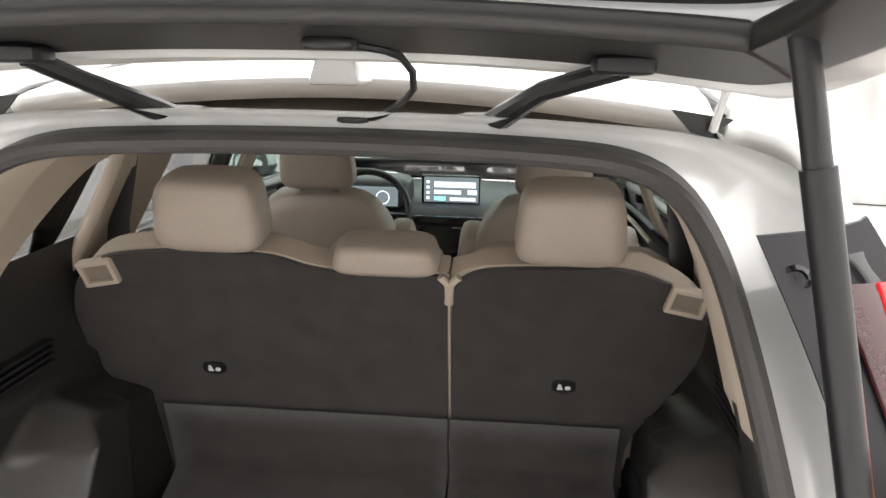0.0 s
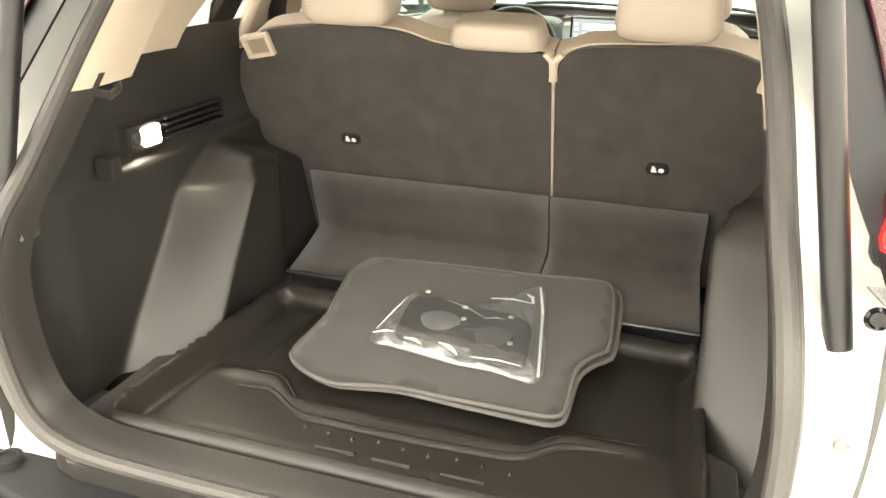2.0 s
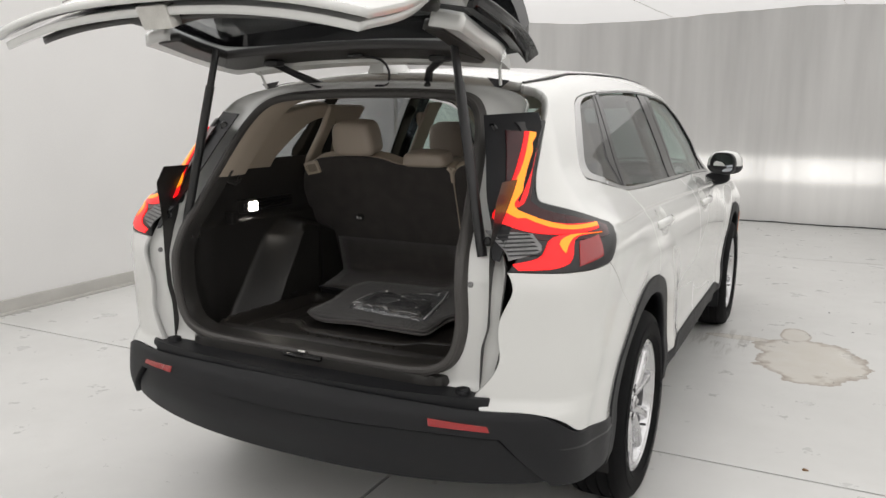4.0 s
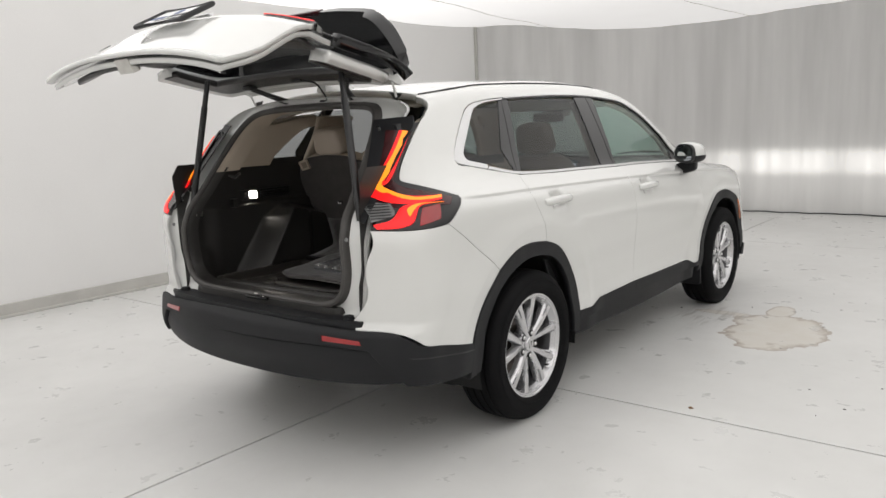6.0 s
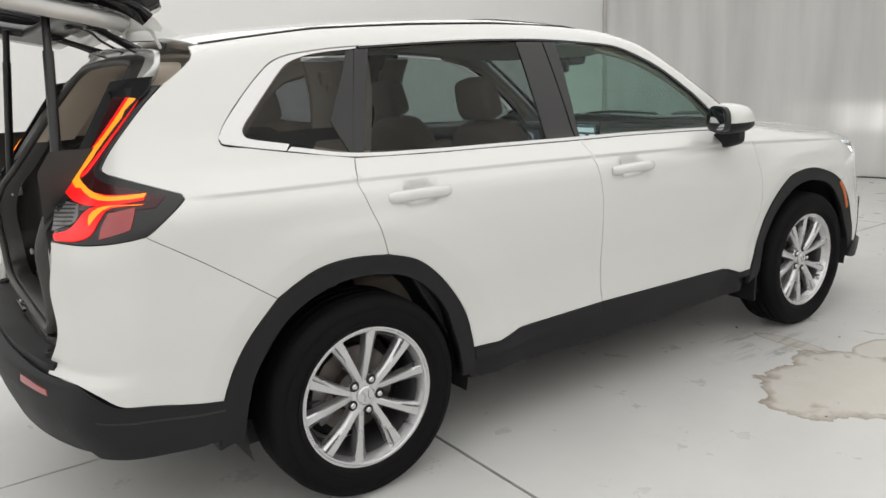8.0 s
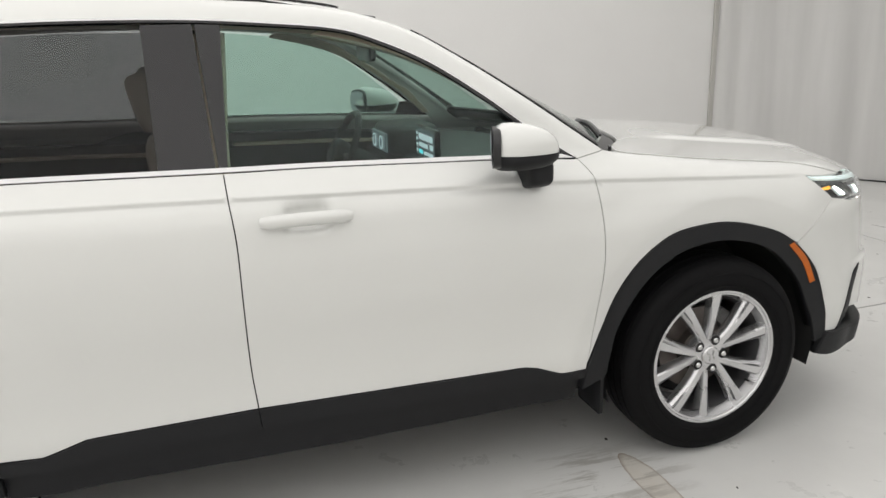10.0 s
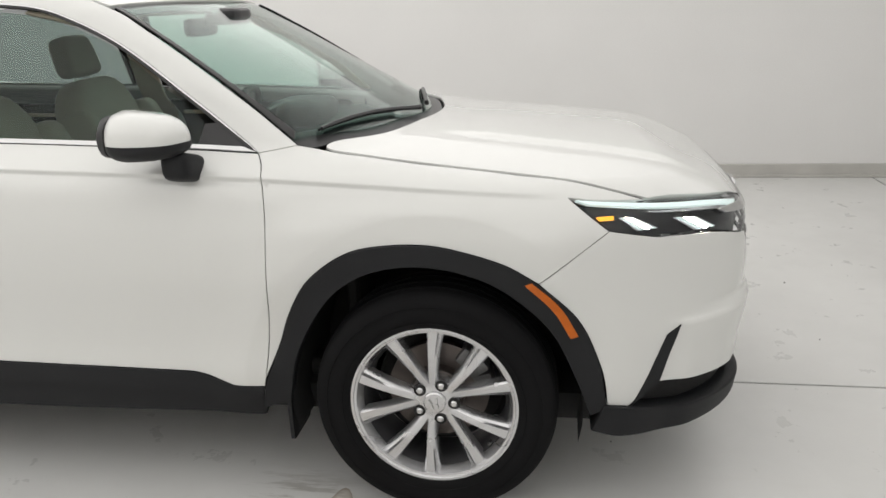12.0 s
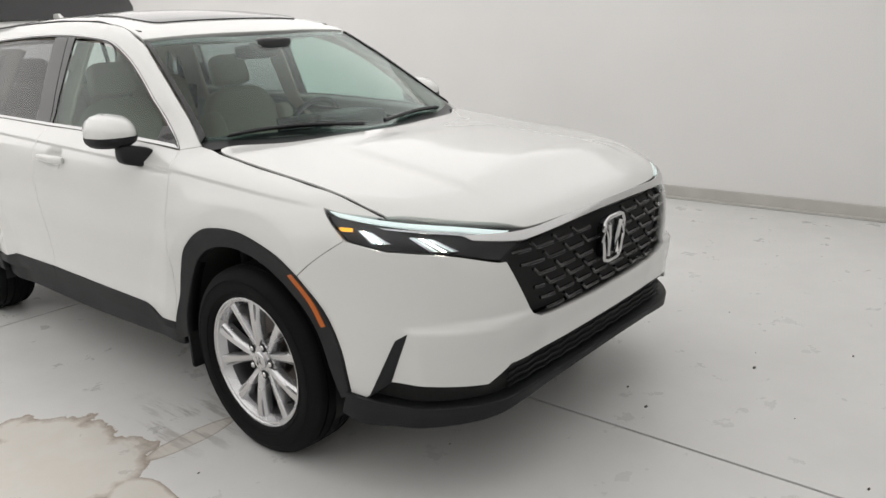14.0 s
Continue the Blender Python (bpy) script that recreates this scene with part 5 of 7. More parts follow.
for y, z0, z1 in ((0.57, 0.38, 0.50), (3.30, 0.26, 0.47)):
    for s in (1, -1):
        part("mud_flap", block((0.74 * s, y - (0.02 if y < 1 else 0.0), z0 - 0.04), (0.895 * s, y + 0.012, z1), 0.012, 2), M_CLAD, car)
# ---- wheels: tyre with tread, alloy rim with five split spokes, brake behind ----
def make_tyre(parent):
    w, r = 0.112, TYRE_R
    prof = [(-0.095, 0.247), (-0.108, 0.258), (-0.117, 0.287), (-0.114, 0.32), (-0.104, 0.345), (-0.088, 0.357)]
    grooves = [-0.062, -0.022, 0.022, 0.062]
    tread = [(-0.085, r - 0.006)]
    for g in grooves:
        rr = r - 0.004 * (abs(g) / 0.085) ** 2
        tread += [(g - 0.0055, rr), (g - 0.0045, rr - 0.007), (g + 0.0045, rr - 0.007), (g + 0.0055, rr)]
    tread += [(0.085, r - 0.006)]
    prof = prof + tread + [(-h, q) for h, q in reversed(prof)]
    prof.insert(3, (-0.1165, 0.30))
    bm = lathe(prof, 120)
    # cross cuts in the outer ribs
    bm.verts.ensure_lookup_table()
    t = part("tyre", bm, M_TYRE, parent, "black tyre with grooved tread")
    cuts = []
    for k in range(72):
        a = 2 * math.pi * (k + 0.3) / 72
        for sx in (1, -1):
            b = block((0.068, -0.0024, 0), (0.104, 0.0024, 0.012), 0.0)
            bmesh.ops.transform(b, matrix=pose(0, 0, 0, math.degrees(a) - 90, 0, 0) @ Matrix.Translation((0, 0, r - 0.0135)) @ Matrix.Diagonal((sx, 1, 1, 1)) @ pose(0, 0, 0, 0, 10, 8), verts=b.verts)
            cuts.append(b)
    part("sipes", joined(*cuts), M_DARK, t)
    for k, (h, q) in enumerate(((0.1150, 0.272), (0.1168, 0.318))):
        part("sidewall_ring", tube([(h, q * math.cos(a), q * math.sin(a)) for a in np.linspace(0, 2 * math.pi, 72, endpoint=False)], 0.0016, 4, closed=True, up=(1, 0, 0)), M_TYRE, t)
    return t


def spoke(bm, a0, a1, sgn):
    """One blade from the hub to the rim between bearings a0 (hub) and a1 (rim), cleft towards the rim."""
    n = 10
    rows = []
    for k in range(n):
        f = k / (n - 1)
        rad = 0.050 + (0.236 - 0.050) * f
        ang = a0 + (a1 - a0) * f ** 0.7
        half = 0.0160 + 0.001 * f + 0.0105 * max(0, (f - 0.35) / 0.65) ** 1.2
        x = 0.080 + 0.008 * f - 0.012 * (1 - f) ** 3
        cleft = 0.014 * float(step(0.48, 0.80, f))
        d, t = Vector((0, math.cos(ang), math.sin(ang))), Vector((0, -math.sin(ang), math.cos(ang)))
        p = d * rad
        across = ((-1.0, -0.040), (-0.92, -0.005), (-0.74, 0.0), (0.26, -0.001), (0.36, -0.002 - cleft), (0.50, -0.003 - cleft), (0.58, -0.005), (0.86, -0.010), (1.0, -0.018), (1.0, -0.040))
        rows.append([bm.verts.new(p + t * (half * u * sgn) + Vector((x + dx, 0, 0))) for u, dx in across])
    for A, B in zip(rows, rows[1:]):
        for i in range(len(A) - 1):
            bm.faces.new((A[i], A[i + 1], B[i + 1], B[i]))
    bm.faces.new(rows[0])
    bm.faces.new(list(reversed(rows[-1])))


def make_wheel(at, turn, s):
    wheel = new("wheel")
    wheel.parent = car
    make_tyre(wheel)
    rim = part("rim", lathe([(-0.095, 0.242), (-0.085, 0.215), (0.03, 0.209), (0.070, 0.224), (0.086, 0.231), (0.093, 0.234), (0.095, 0.240), (0.100, 0.243), (0.100, 0.250), (0.093, 0.253), (0.085, 0.249)], 80), M_SILVER, wheel, "silver alloy rim with split spokes")
    # darker lining inside the rim: the barrel's shade put into its colour
    part("barrel_shade", lathe([(-0.094, 0.240), (-0.084, 0.2135), (0.03, 0.2075), (0.062, 0.219)], 64), M_ALLOYDARK, rim)
    for k in range(5):
        a = math.radians(90 + 72 * k)
        for sgn in (1, -1):
            bm = bmesh.new()
            spoke(bm, a + sgn * math.radians(11), a + sgn * math.radians(18.0), sgn)
            part("spoke", bm, M_SILVER, rim)
    part("hub", lathe([(0.0, 0.074), (0.052, 0.074), (0.066, 0.066), (0.070, 0.040), (0.070, 0.034)], 48), M_SILVER, rim)
    part("centre_cap", lathe([(0.060, 0.034), (0.076, 0.034), (0.080, 0.030), (0.082, 0.0)], 40), M_SILVER, rim)
    bars = [tube([(0.0825, -0.012 * q, 0.016), (0.0825, -0.007 * q, 0.0), (0.0825, -0.009 * q, -0.016)], 0.0028, 5) for q in (1, -1)]
    part("cap_badge", joined(*bars), M_CHROME, rim)
    for k in range(5):
        a = math.radians(90 + 36 + 72 * k)
        n = lathe([(0.044, 0.0), (0.044, 0.0165), (0.058, 0.0165), (0.058, 0.0115), (0.074, 0.0105), (0.078, 0.007), (0.079, 0.0)], 12)
        bmesh.ops.transform(n, matrix=Matrix.Translation((0, 0.057 * math.cos(a), 0.057 * math.sin(a))), verts=n.verts)
        nut = part("wheel_nut", n, M_CHROME, rim)
        # flat dark disc on the hub paints the shade round each nut
        n = lathe([(0.0702, 0.0), (0.0708, 0.0), (0.0708, 0.0175), (0.0702, 0.0185)], 16)
        bmesh.ops.transform(n, matrix=Matrix.Translation((0, 0.057 * math.cos(a), 0.057 * math.sin(a))), verts=n.verts)
        part("nut_recess_shade", n, M_DARK, nut)
    v = tube([(0.07, 0.205 * math.cos(-0.9), 0.205 * math.sin(-0.9)), (0.092, 0.20 * math.cos(-0.9), 0.20 * math.sin(-0.9))], 0.005, 8)
    part("valve", v, M_SATIN, rim)
    disc = part("brake_disc", lathe([(-0.035, 0.06), (-0.035, 0.155), (-0.012, 0.155), (-0.012, 0.085), (0.018, 0.08), (0.018, 0.0)], 56), M_DISC, wheel, "bare steel brake disc")
    bm = joined(*[block((-0.06, 0.115 + 0.004 * abs(k - 1), -0.022), (0.014, 0.178 - 0.004 * abs(k - 1), 0.022), 0.007, 2, pose(0, 0, 0, 18 * (k - 1) + 20 * (1 if at[1] > 2 else 9), 0, 0)) for k in range(3)])
    part("brake_caliper", bm, M_CALIPER, wheel)
    part("brake_shield", lathe([(-0.06, 0.02), (-0.06, 0.19), (-0.055, 0.195)], 40), M_DARK, wheel)
    wheel.matrix_basis = Matrix.Translation(at) @ Matrix.Diagonal((s, 1, 1, 1)) @ pose(0, 0, 0, turn, 0, 0)
    return wheel


for y, turn in ((AXLES[0], 8), (AXLES[1], 15)):
    make_wheel((0.805, y, TYRE_R - 0.002), turn, 1)
    make_wheel((-0.805, y, TYRE_R - 0.002), turn + 20, -1)
# ---- tailgate, swung up about its hinges ----
HINGE, OPENED = (0.66, 1.572), 65.0
SWING = Matrix.Translation((0, *HINGE)) @ pose(0, 0, 0, -OPENED, 0, 0) @ Matrix.Translation((0, -HINGE[0], -HINGE[1]))
gate = new("tailgate")
gate.parent = car


def swung(bm):
    bmesh.ops.transform(bm, matrix=SWING, verts=bm.verts)
    return bm


def gpanel(name, parent, mat, pts, **kw):
    return panel(name, parent, mat, "back", pts, move=SWING, **kw)


GATE_EDGE = [c((0.600, 0.640)), (0.655, 0.756), (0.660, 0.889), c((0.672, 1.02)), (0.612, 1.112), c((0.548, 1.182))]
gpanel("gate_skin", gate, M_PAINT, sym((0, 0.645), (0.35, 0.642), *GATE_EDGE, (0.3, 1.176), (0, 1.173)), depth=0.02, grid=0.025)
gpanel("rear_glass", gate, M_PRIV, sym((0, 1.181), (0.3, 1.184), c((0.542, 1.190)), (0.55, 1.25), (0.565, 1.36), c((0.57, 1.425)), (0.3, 1.47), (0, 1.475)), off=-0.004, depth=0.005, gap=0, label="dark privacy glass").visible_shadow = False
for s in (1, -1):
    gl = [c((0.365 * s, 1.068)), c((0.385 * s, 1.074)), c((0.648 * s, 1.070)), c((0.664 * s, 1.018)), (0.56 * s, 1.012), c((0.44 * s, 1.022))]
    lamp = gpanel("gate_lamp", gate, M_GLOSS, gl, off=0.004, depth=0.03, gap=0.001, grid=0.015, label="smoked red lamp on the tailgate, lit")
    gpanel("lens", lamp, M_REDDARK, [c((0.385 * s, 1.066)), c((0.64 * s, 1.063)), c((0.652 * s, 1.026)), c((0.45 * s, 1.028))], off=0.0065, depth=0.004, gap=0, grid=0.015)
    for a, b in ((0.42, 0.50), (0.53, 0.62)):
        gpanel("light_guide", lamp, M_REDLIT, [c((a * s, 1.036)), c((b * s, 1.036)), c(((b + 0.018) * s, 1.062)), c(((b - 0.004) * s, 1.062)), c(((b - 0.02) * s, 1.045)), c((a * s, 1.043))], off=0.009, depth=0.004, gap=0, bevel=0.001, grid=0.012, label="lit red light guide")
# plate, badge, name bars, camera strip
plate_m = SWING @ Matrix.Translation((0, 0.022, 0.955)) @ pose(0, 0, 0, 90, 0, 0)
pl = part("licence_plate", block((-0.152, -0.076, -0.004), (0.152, 0.076, 0.006), 0.004, 2, plate_m), M_WHITE_PL, gate, "white dealer plate in a black holder")
ringp = [((0.158 if x > 0 else -0.158), (0.082 if y > 0 else -0.082)) for x, y in ((1, 1), (-1, 1), (-1, -1), (1, -1))]
part("plate_frame", tube([plate_m @ Vector((x, y, 0.004)) for x, y in ringp], 0.011, 6, closed=True, up=(1, 0, 0)), M_SATIN, pl)
for x, y, w, h, mt in ((-0.085, -0.012, 0.10, 0.022, M_BLUEPRINT), (0.055, -0.012, 0.13, 0.024, M_PRINT), (0, -0.045, 0.14, 0.008, M_PRINT), (0, 0.035, 0.034, 0.042, M_BLUEPRINT)):
    part("print_bar", block((x - w / 2, y - h / 2, 0.006), (x + w / 2, y + h / 2, 0.0075), 0, 1, plate_m), mt, pl)
badge(gate, SWING @ Matrix.Translation((0, 0.118, 1.125)) @ pose(0, 0, 0, 62, 0, 0), 0.048, 0.055)
for k, w in enumerate((0.036, 0.034, 0.012, 0.036)):
    x = -0.56 + (0, 0.045, 0.084, 0.108)[k]
    gpanel("name_bar", gate, M_CHROME, [c((x, 0.86)), c((x + w, 0.86)), c((x + w, 0.882 if k != 2 else 0.866)), c((x, 0.882 if k != 2 else 0.866))], off=0.005, depth=0.005, gap=0, bevel=0.001, grid=0.02)
part("camera_strip", swung(block((-0.09, 0.055, 1.050), (0.09, 0.085, 1.072), 0.008, 2)), M_CHROME, gate)
# spoiler
sp = slab(sym((0, 0.560), (0.45, 0.552), c((0.575, 0.535)), (0.60, 0.48), (0.585, 0.36), (0.53, 0.275), (0.36, 0.245), c((0.20, 0.235)), c((0.19, 0.25)), (0, 0.247)), 0.0, 0.055, bevel=0.016, ds=0.03)
for v in sp.verts:
    f = (0.655 - v.co.y) / 0.42
    base = float(TOP(v.co.y)) - 0.05 * (v.co.x / 0.7) ** 2 - 0.055
    t = v.co.z
    v.co.z = base + t + 0.045 * f * f + (0 if t > 0.03 else 0.018 * f)
    if t < 0.03 and abs(v.co.x) > 0.5:
        v.co.z -= 0.05 * f
part("spoiler", swung(sp), M_GLOSS, gate, "gloss black roof spoiler")
part("brake_lamp", swung(block((-0.17, 0.236, 1.548), (0.17, 0.250, 1.575), 0.005, 2)), M_REDDARK, gate, "dark red high brake lamp")
# wiper
w = part("rear_wiper", swung(tube([(0.02, 0.155, 1.20), (-0.10, 0.15, 1.215), (-0.30, 0.185, 1.235)], [0.024, 0.018, 0.008], 8)), M_SATIN, gate)
part("blade", swung(tube([(-0.06, 0.165, 1.222), (-0.34, 0.20, 1.245)], 0.008, 6)), M_TYRE, w)
# inner side: painted frame, dark trim below and round the glass
gpanel("inner_frame", gate, M_PAINT, sym((0, 0.66), (0.35, 0.657), c((0.585, 0.655)), (0.635, 0.756), (0.64, 0.889), (0.64, 1.02), c((0.60, 1.17)), c((0.50, 1.19)), c((0, 1.18))), off=-0.032, depth=0.02, gap=0, grid=0.04)
gpanel("upper_inner_frame", gate, M_PAINT, sym(c((0, 1.475)), (0.3, 1.46), (0.47, 1.40), (0.50, 1.30), c((0.50, 1.18)), c((0.60, 1.17)), (0.595, 1.30), (0.60, 1.44), (0.54, 1.52), (0.3, 1.548), (0, 1.553)), off=-0.066, depth=0.05, gap=0, grid=0.03, bevel=0.012)
gpanel("inner_trim", gate, M_TRIM, sym((0, 0.70), (0.35, 0.70), (0.53, 0.715), (0.585, 0.80), (0.59, 1.0), (0.56, 1.12), c((0.505, 1.192)), c((0, 1.188))), off=-0.058, depth=0.02, gap=0, grid=0.04, bevel=0.01, label="dark plastic tailgate lining")
for s in (1, -1):
    gpanel("pillar_trim", gate, M_TRIM, [c((0.47 * s, 1.20)), c((0.545 * s, 1.18)), (0.55 * s, 1.30), c((0.535 * s, 1.43)), c((0.46 * s, 1.40)), (0.475 * s, 1.30)], off=-0.092, depth=0.03, gap=0, grid=0.03, bevel=0.006)
gpanel("top_trim", gate, M_TRIM, sym((0, 1.415), (0.3, 1.405), c((0.46, 1.375)), c((0.535, 1.425)), (0.50, 1.468), (0.40, 1.488), (0, 1.502)), off=-0.094, depth=0.03, gap=0, grid=0.03, bevel=0.006)
part("pull_grip", swung(block((0.18, 0.105, 0.70), (0.34, 0.135, 0.73), 0.008, 2)), M_SATIN, gate)
part("latch", swung(block((-0.05, 0.075, 0.652), (0.05, 0.135, 0.69), 0.008, 2)), M_METAL, gate)
for s in (1, -1):
    gpanel("side_fin", gate, M_GLOSS, [c((0.565 * s, 1.20)), c((0.605 * s, 1.19)), (0.625 * s, 1.35), c((0.635 * s, 1.49)), c((0.575 * s, 1.49)), (0.572 * s, 1.35)], off=0.004, depth=0.05, gap=0.001, grid=0.03, label="gloss black fin beside the rear glass")
# white leading edge of the gate, standing clear of the roof
edge_bm = bmesh.new()
prof = [(0.47, 1.690), (0.50, 1.662), (0.56, 1.648), (0.60, 1.634), (0.618, 1.628), (0.626, 1.640), (0.61, 1.668), (0.55, 1.70)]
rows_ = []
for i in range(31):
    x = -0.52 + 1.04 * i / 30
    e = abs(x) / 0.52
    rows_.append([edge_bm.verts.new((x, y - 0.03 * e ** 3, z - 0.028 * e ** 2)) for y, z in prof])
for A, B in zip(rows_, rows_[1:]):
    for k in range(len(prof)):
        edge_bm.faces.new((A[k], A[(k + 1) % len(prof)], B[(k + 1) % len(prof)], B[k]))
edge_bm.faces.new(rows_[0])
edge_bm.faces.new(list(reversed(rows_[-1])))
part("upper_frame", edge_bm, M_PAINT, gate, smooth=60)
# hinge arms, wire and power struts
for s in (1, -1):
    xb, xt = (0.20, 0.35) if s > 0 else (-0.215, -0.31)
    h = part("hinge_arm", tube([(xb, 0.615, 1.545), (xb + 0.02 * s, 0.585, 1.562), (xb + 0.07 * s, 0.50, 1.60), (xt, 0.43, 1.628)], [0.017, 0.016, 0.012, 0.012], 10), M_SATIN, car)
    part("hinge_foot", soft((xb - 0.04, 0.59, 1.522), (xb + 0.04, 0.64, 1.566), puff=0.4, cuts=4), M_SATIN, h)
    part("hinge_end", soft((xt - 0.035, 0.40, 1.62), (xt + 0.03, 0.45, 1.642), puff=0.4, cuts=4), M_SATIN, h)
    low, high = Vector((0.581 * s + 0.015, 0.212, 1.05)), Vector((0.453 * s + 0.015, 0.275, 1.675))
    d = (high - low)
    st = part("power_strut", tube([low, low + d * 0.80], 0.0155, 16), M_SATIN, car, "black power strut of the tailgate")
    part("strut_rod", tube([low + d * 0.78, high], 0.0125, 12), M_SATIN, st)
    part("strut_foot", block((0.545 * s + 0.012, 0.205, 1.015), (0.588 * s + 0.012, 0.25, 1.052), 0.006, 2), M_METAL, st)
wire = [(0.03, 0.595, 1.552), (0.075, 0.57, 1.565), (0.12, 0.50, 1.60), (0.11, 0.45, 1.635), (0.055, 0.42, 1.648)]
L = spline([(p[0], p[2]) for p in wire], 0.02, closed=False)
Y = np.interp(np.linspace(0, 1, len(L)), np.linspace(0, 1, len(wire)), [p[1] for p in wire])
part("wire", tube([(a, y, b) for (a, b), y in zip(L, Y)], 0.0045, 7), M_SATIN, car)
part("grommet", soft((0.005, 0.575, 1.53), (0.055, 0.61, 1.562), puff=0.6, cuts=3), M_SATIN, car)
part("grommet", soft((0.01, 0.40, 1.64), (0.07, 0.43, 1.655), puff=0.6, cuts=3), M_SATIN, car)
# ---- load bay ----
def open_y(z):
    return float(TAIL(z)) + 0.10


OPENING = [(0, 0.688), (0.36, 0.690), (0.465, 0.705), (0.525, 0.75), (0.552, 0.84), (0.552, 0.95), (0.540, 1.06), (0.522, 1.17), (0.500, 1.31), (0.472, 1.42), (0.43, 1.485), (0.36, 1.513), (0.2, 1.523), (0, 1.526)]
ring = spline(sym(*OPENING), 0.022)
ring3 = [Vector((x, open_y(z), z)) for x, z in ring]
part("opening_seal", tube(ring3, 0.014, 10, closed=True, up=(0, 1, 0)), M_SEAL, car, "dark rubber seal round the tailgate opening")


def loop_strip(name, loops, mat, label=""):
    """A surface through rings of equal length."""
    V = [tuple(p) for lp in loops for p in lp]
    n = len(loops[0])
    F = [(k * n + i, k * n + (i + 1) % n, (k + 1) * n + (i + 1) % n, (k + 1) * n + i) for k in range(len(loops) - 1) for i in range(n)]
    return arrays(name, V, F, mat, car, label)


def grown(d, dy, drop=0.0):
    L = inset(ring if area(ring) > 0 else ring[::-1], -d)
    if area(ring) < 0:
        L = L[::-1]
    return [(x, open_y(min(z, 1.53)) + dy, z) for x, z in L]


# inner lip and painted gutter
def part_strip(name, loops, mat, keep, label=""):
    """As loop_strip, for the stretch of the rings where keep(z) holds."""
    V = [tuple(p) for lp in loops for p in lp]
    n = len(loops[0])
    F = [(k * n + i, k * n + (i + 1) % n, (k + 1) * n + (i + 1) % n, (k + 1) * n + i) for k in range(len(loops) - 1) for i in range(n) if keep(loops[0][i][2])]
    used = sorted({i for f in F for i in f})
    to = {v: k for k, v in enumerate(used)}
    return arrays(name, [V[i] for i in used], [tuple(to[i] for i in f) for f in F], mat, car, label)


part_strip("opening_lip", [grown(-0.030, 0.07), grown(-0.022, 0.045), grown(-0.012, 0.014), grown(0.0, 0.004)], M_TRIM, lambda z: z < 1.26)
part_strip("header_lining", [grown(-0.010, 0.16), grown(-0.026, 0.075), grown(-0.026, 0.05), grown(-0.018, 0.022), grown(-0.006, 0.004)], M_BEIGE, lambda z: z >= 1.24, "pale lining along the top of the opening")
loop_strip("second_seal", [grown(0.010, 0.006), grown(0.016, -0.010), grown(0.026, -0.010), grown(0.032, 0.008), grown(0.04, 0.02)], M_SEAL)
edge = [(0, 0.63), (0.35, 0.628), (0.61, 0.640), (0.672, 0.756), (0.678, 0.889), (0.685, 1.02), (0.64, 1.12), (0.60, 1.20), (0.60, 1.33), (0.612, 1.43), (0.60, 1.50), (0.48, 1.545), (0.25, 1.565), (0, 1.57)]
E = spline(sym(*edge), 0.02)


def resampled(L, ref):
    """Points of the closed line L at the bearings of ref's points, seen from the middle."""
    mid = np.array([0, 1.1])
    a = np.unwrap(np.arctan2(*(L - mid).T))
    b = np.unwrap(np.arctan2(*(ref - mid).T))
    if a[-1] < a[0]:
        a, L = -a, L
        b = -b
    a2 = np.concatenate([a - 2 * np.pi, a, a + 2 * np.pi])
    L2 = np.concatenate([L, L, L])
    o = np.argsort(a2)
    a2, L2 = a2[o], L2[o]
    return np.stack([np.interp(b, a2, L2[:, 0]), np.interp(b, a2, L2[:, 1])], 1)


outer = resampled(E, ring)


def skin_y(x, z):
    q, ok = skin([(x, -0.3, z)], (0, 1.0, 0), 1.6)
    return float(q[0, 1])


rim = [(x, skin_y(x, z) + 0.012, z) for x, z in outer]
mid1 = [(0.45 * a[0] + 0.55 * b[0], max(a[1], b[1] - 0.005) + 0.02, 0.45 * a[2] + 0.55 * b[2]) for a, b in zip(rim, grown(0.04, 0.02))]
loop_strip("gutter", [rim, [(x, y + 0.018, z) for x, y, z in rim], mid1, grown(0.038, 0.02)], M_PAINT, "white painted gutter round the tailgate opening")
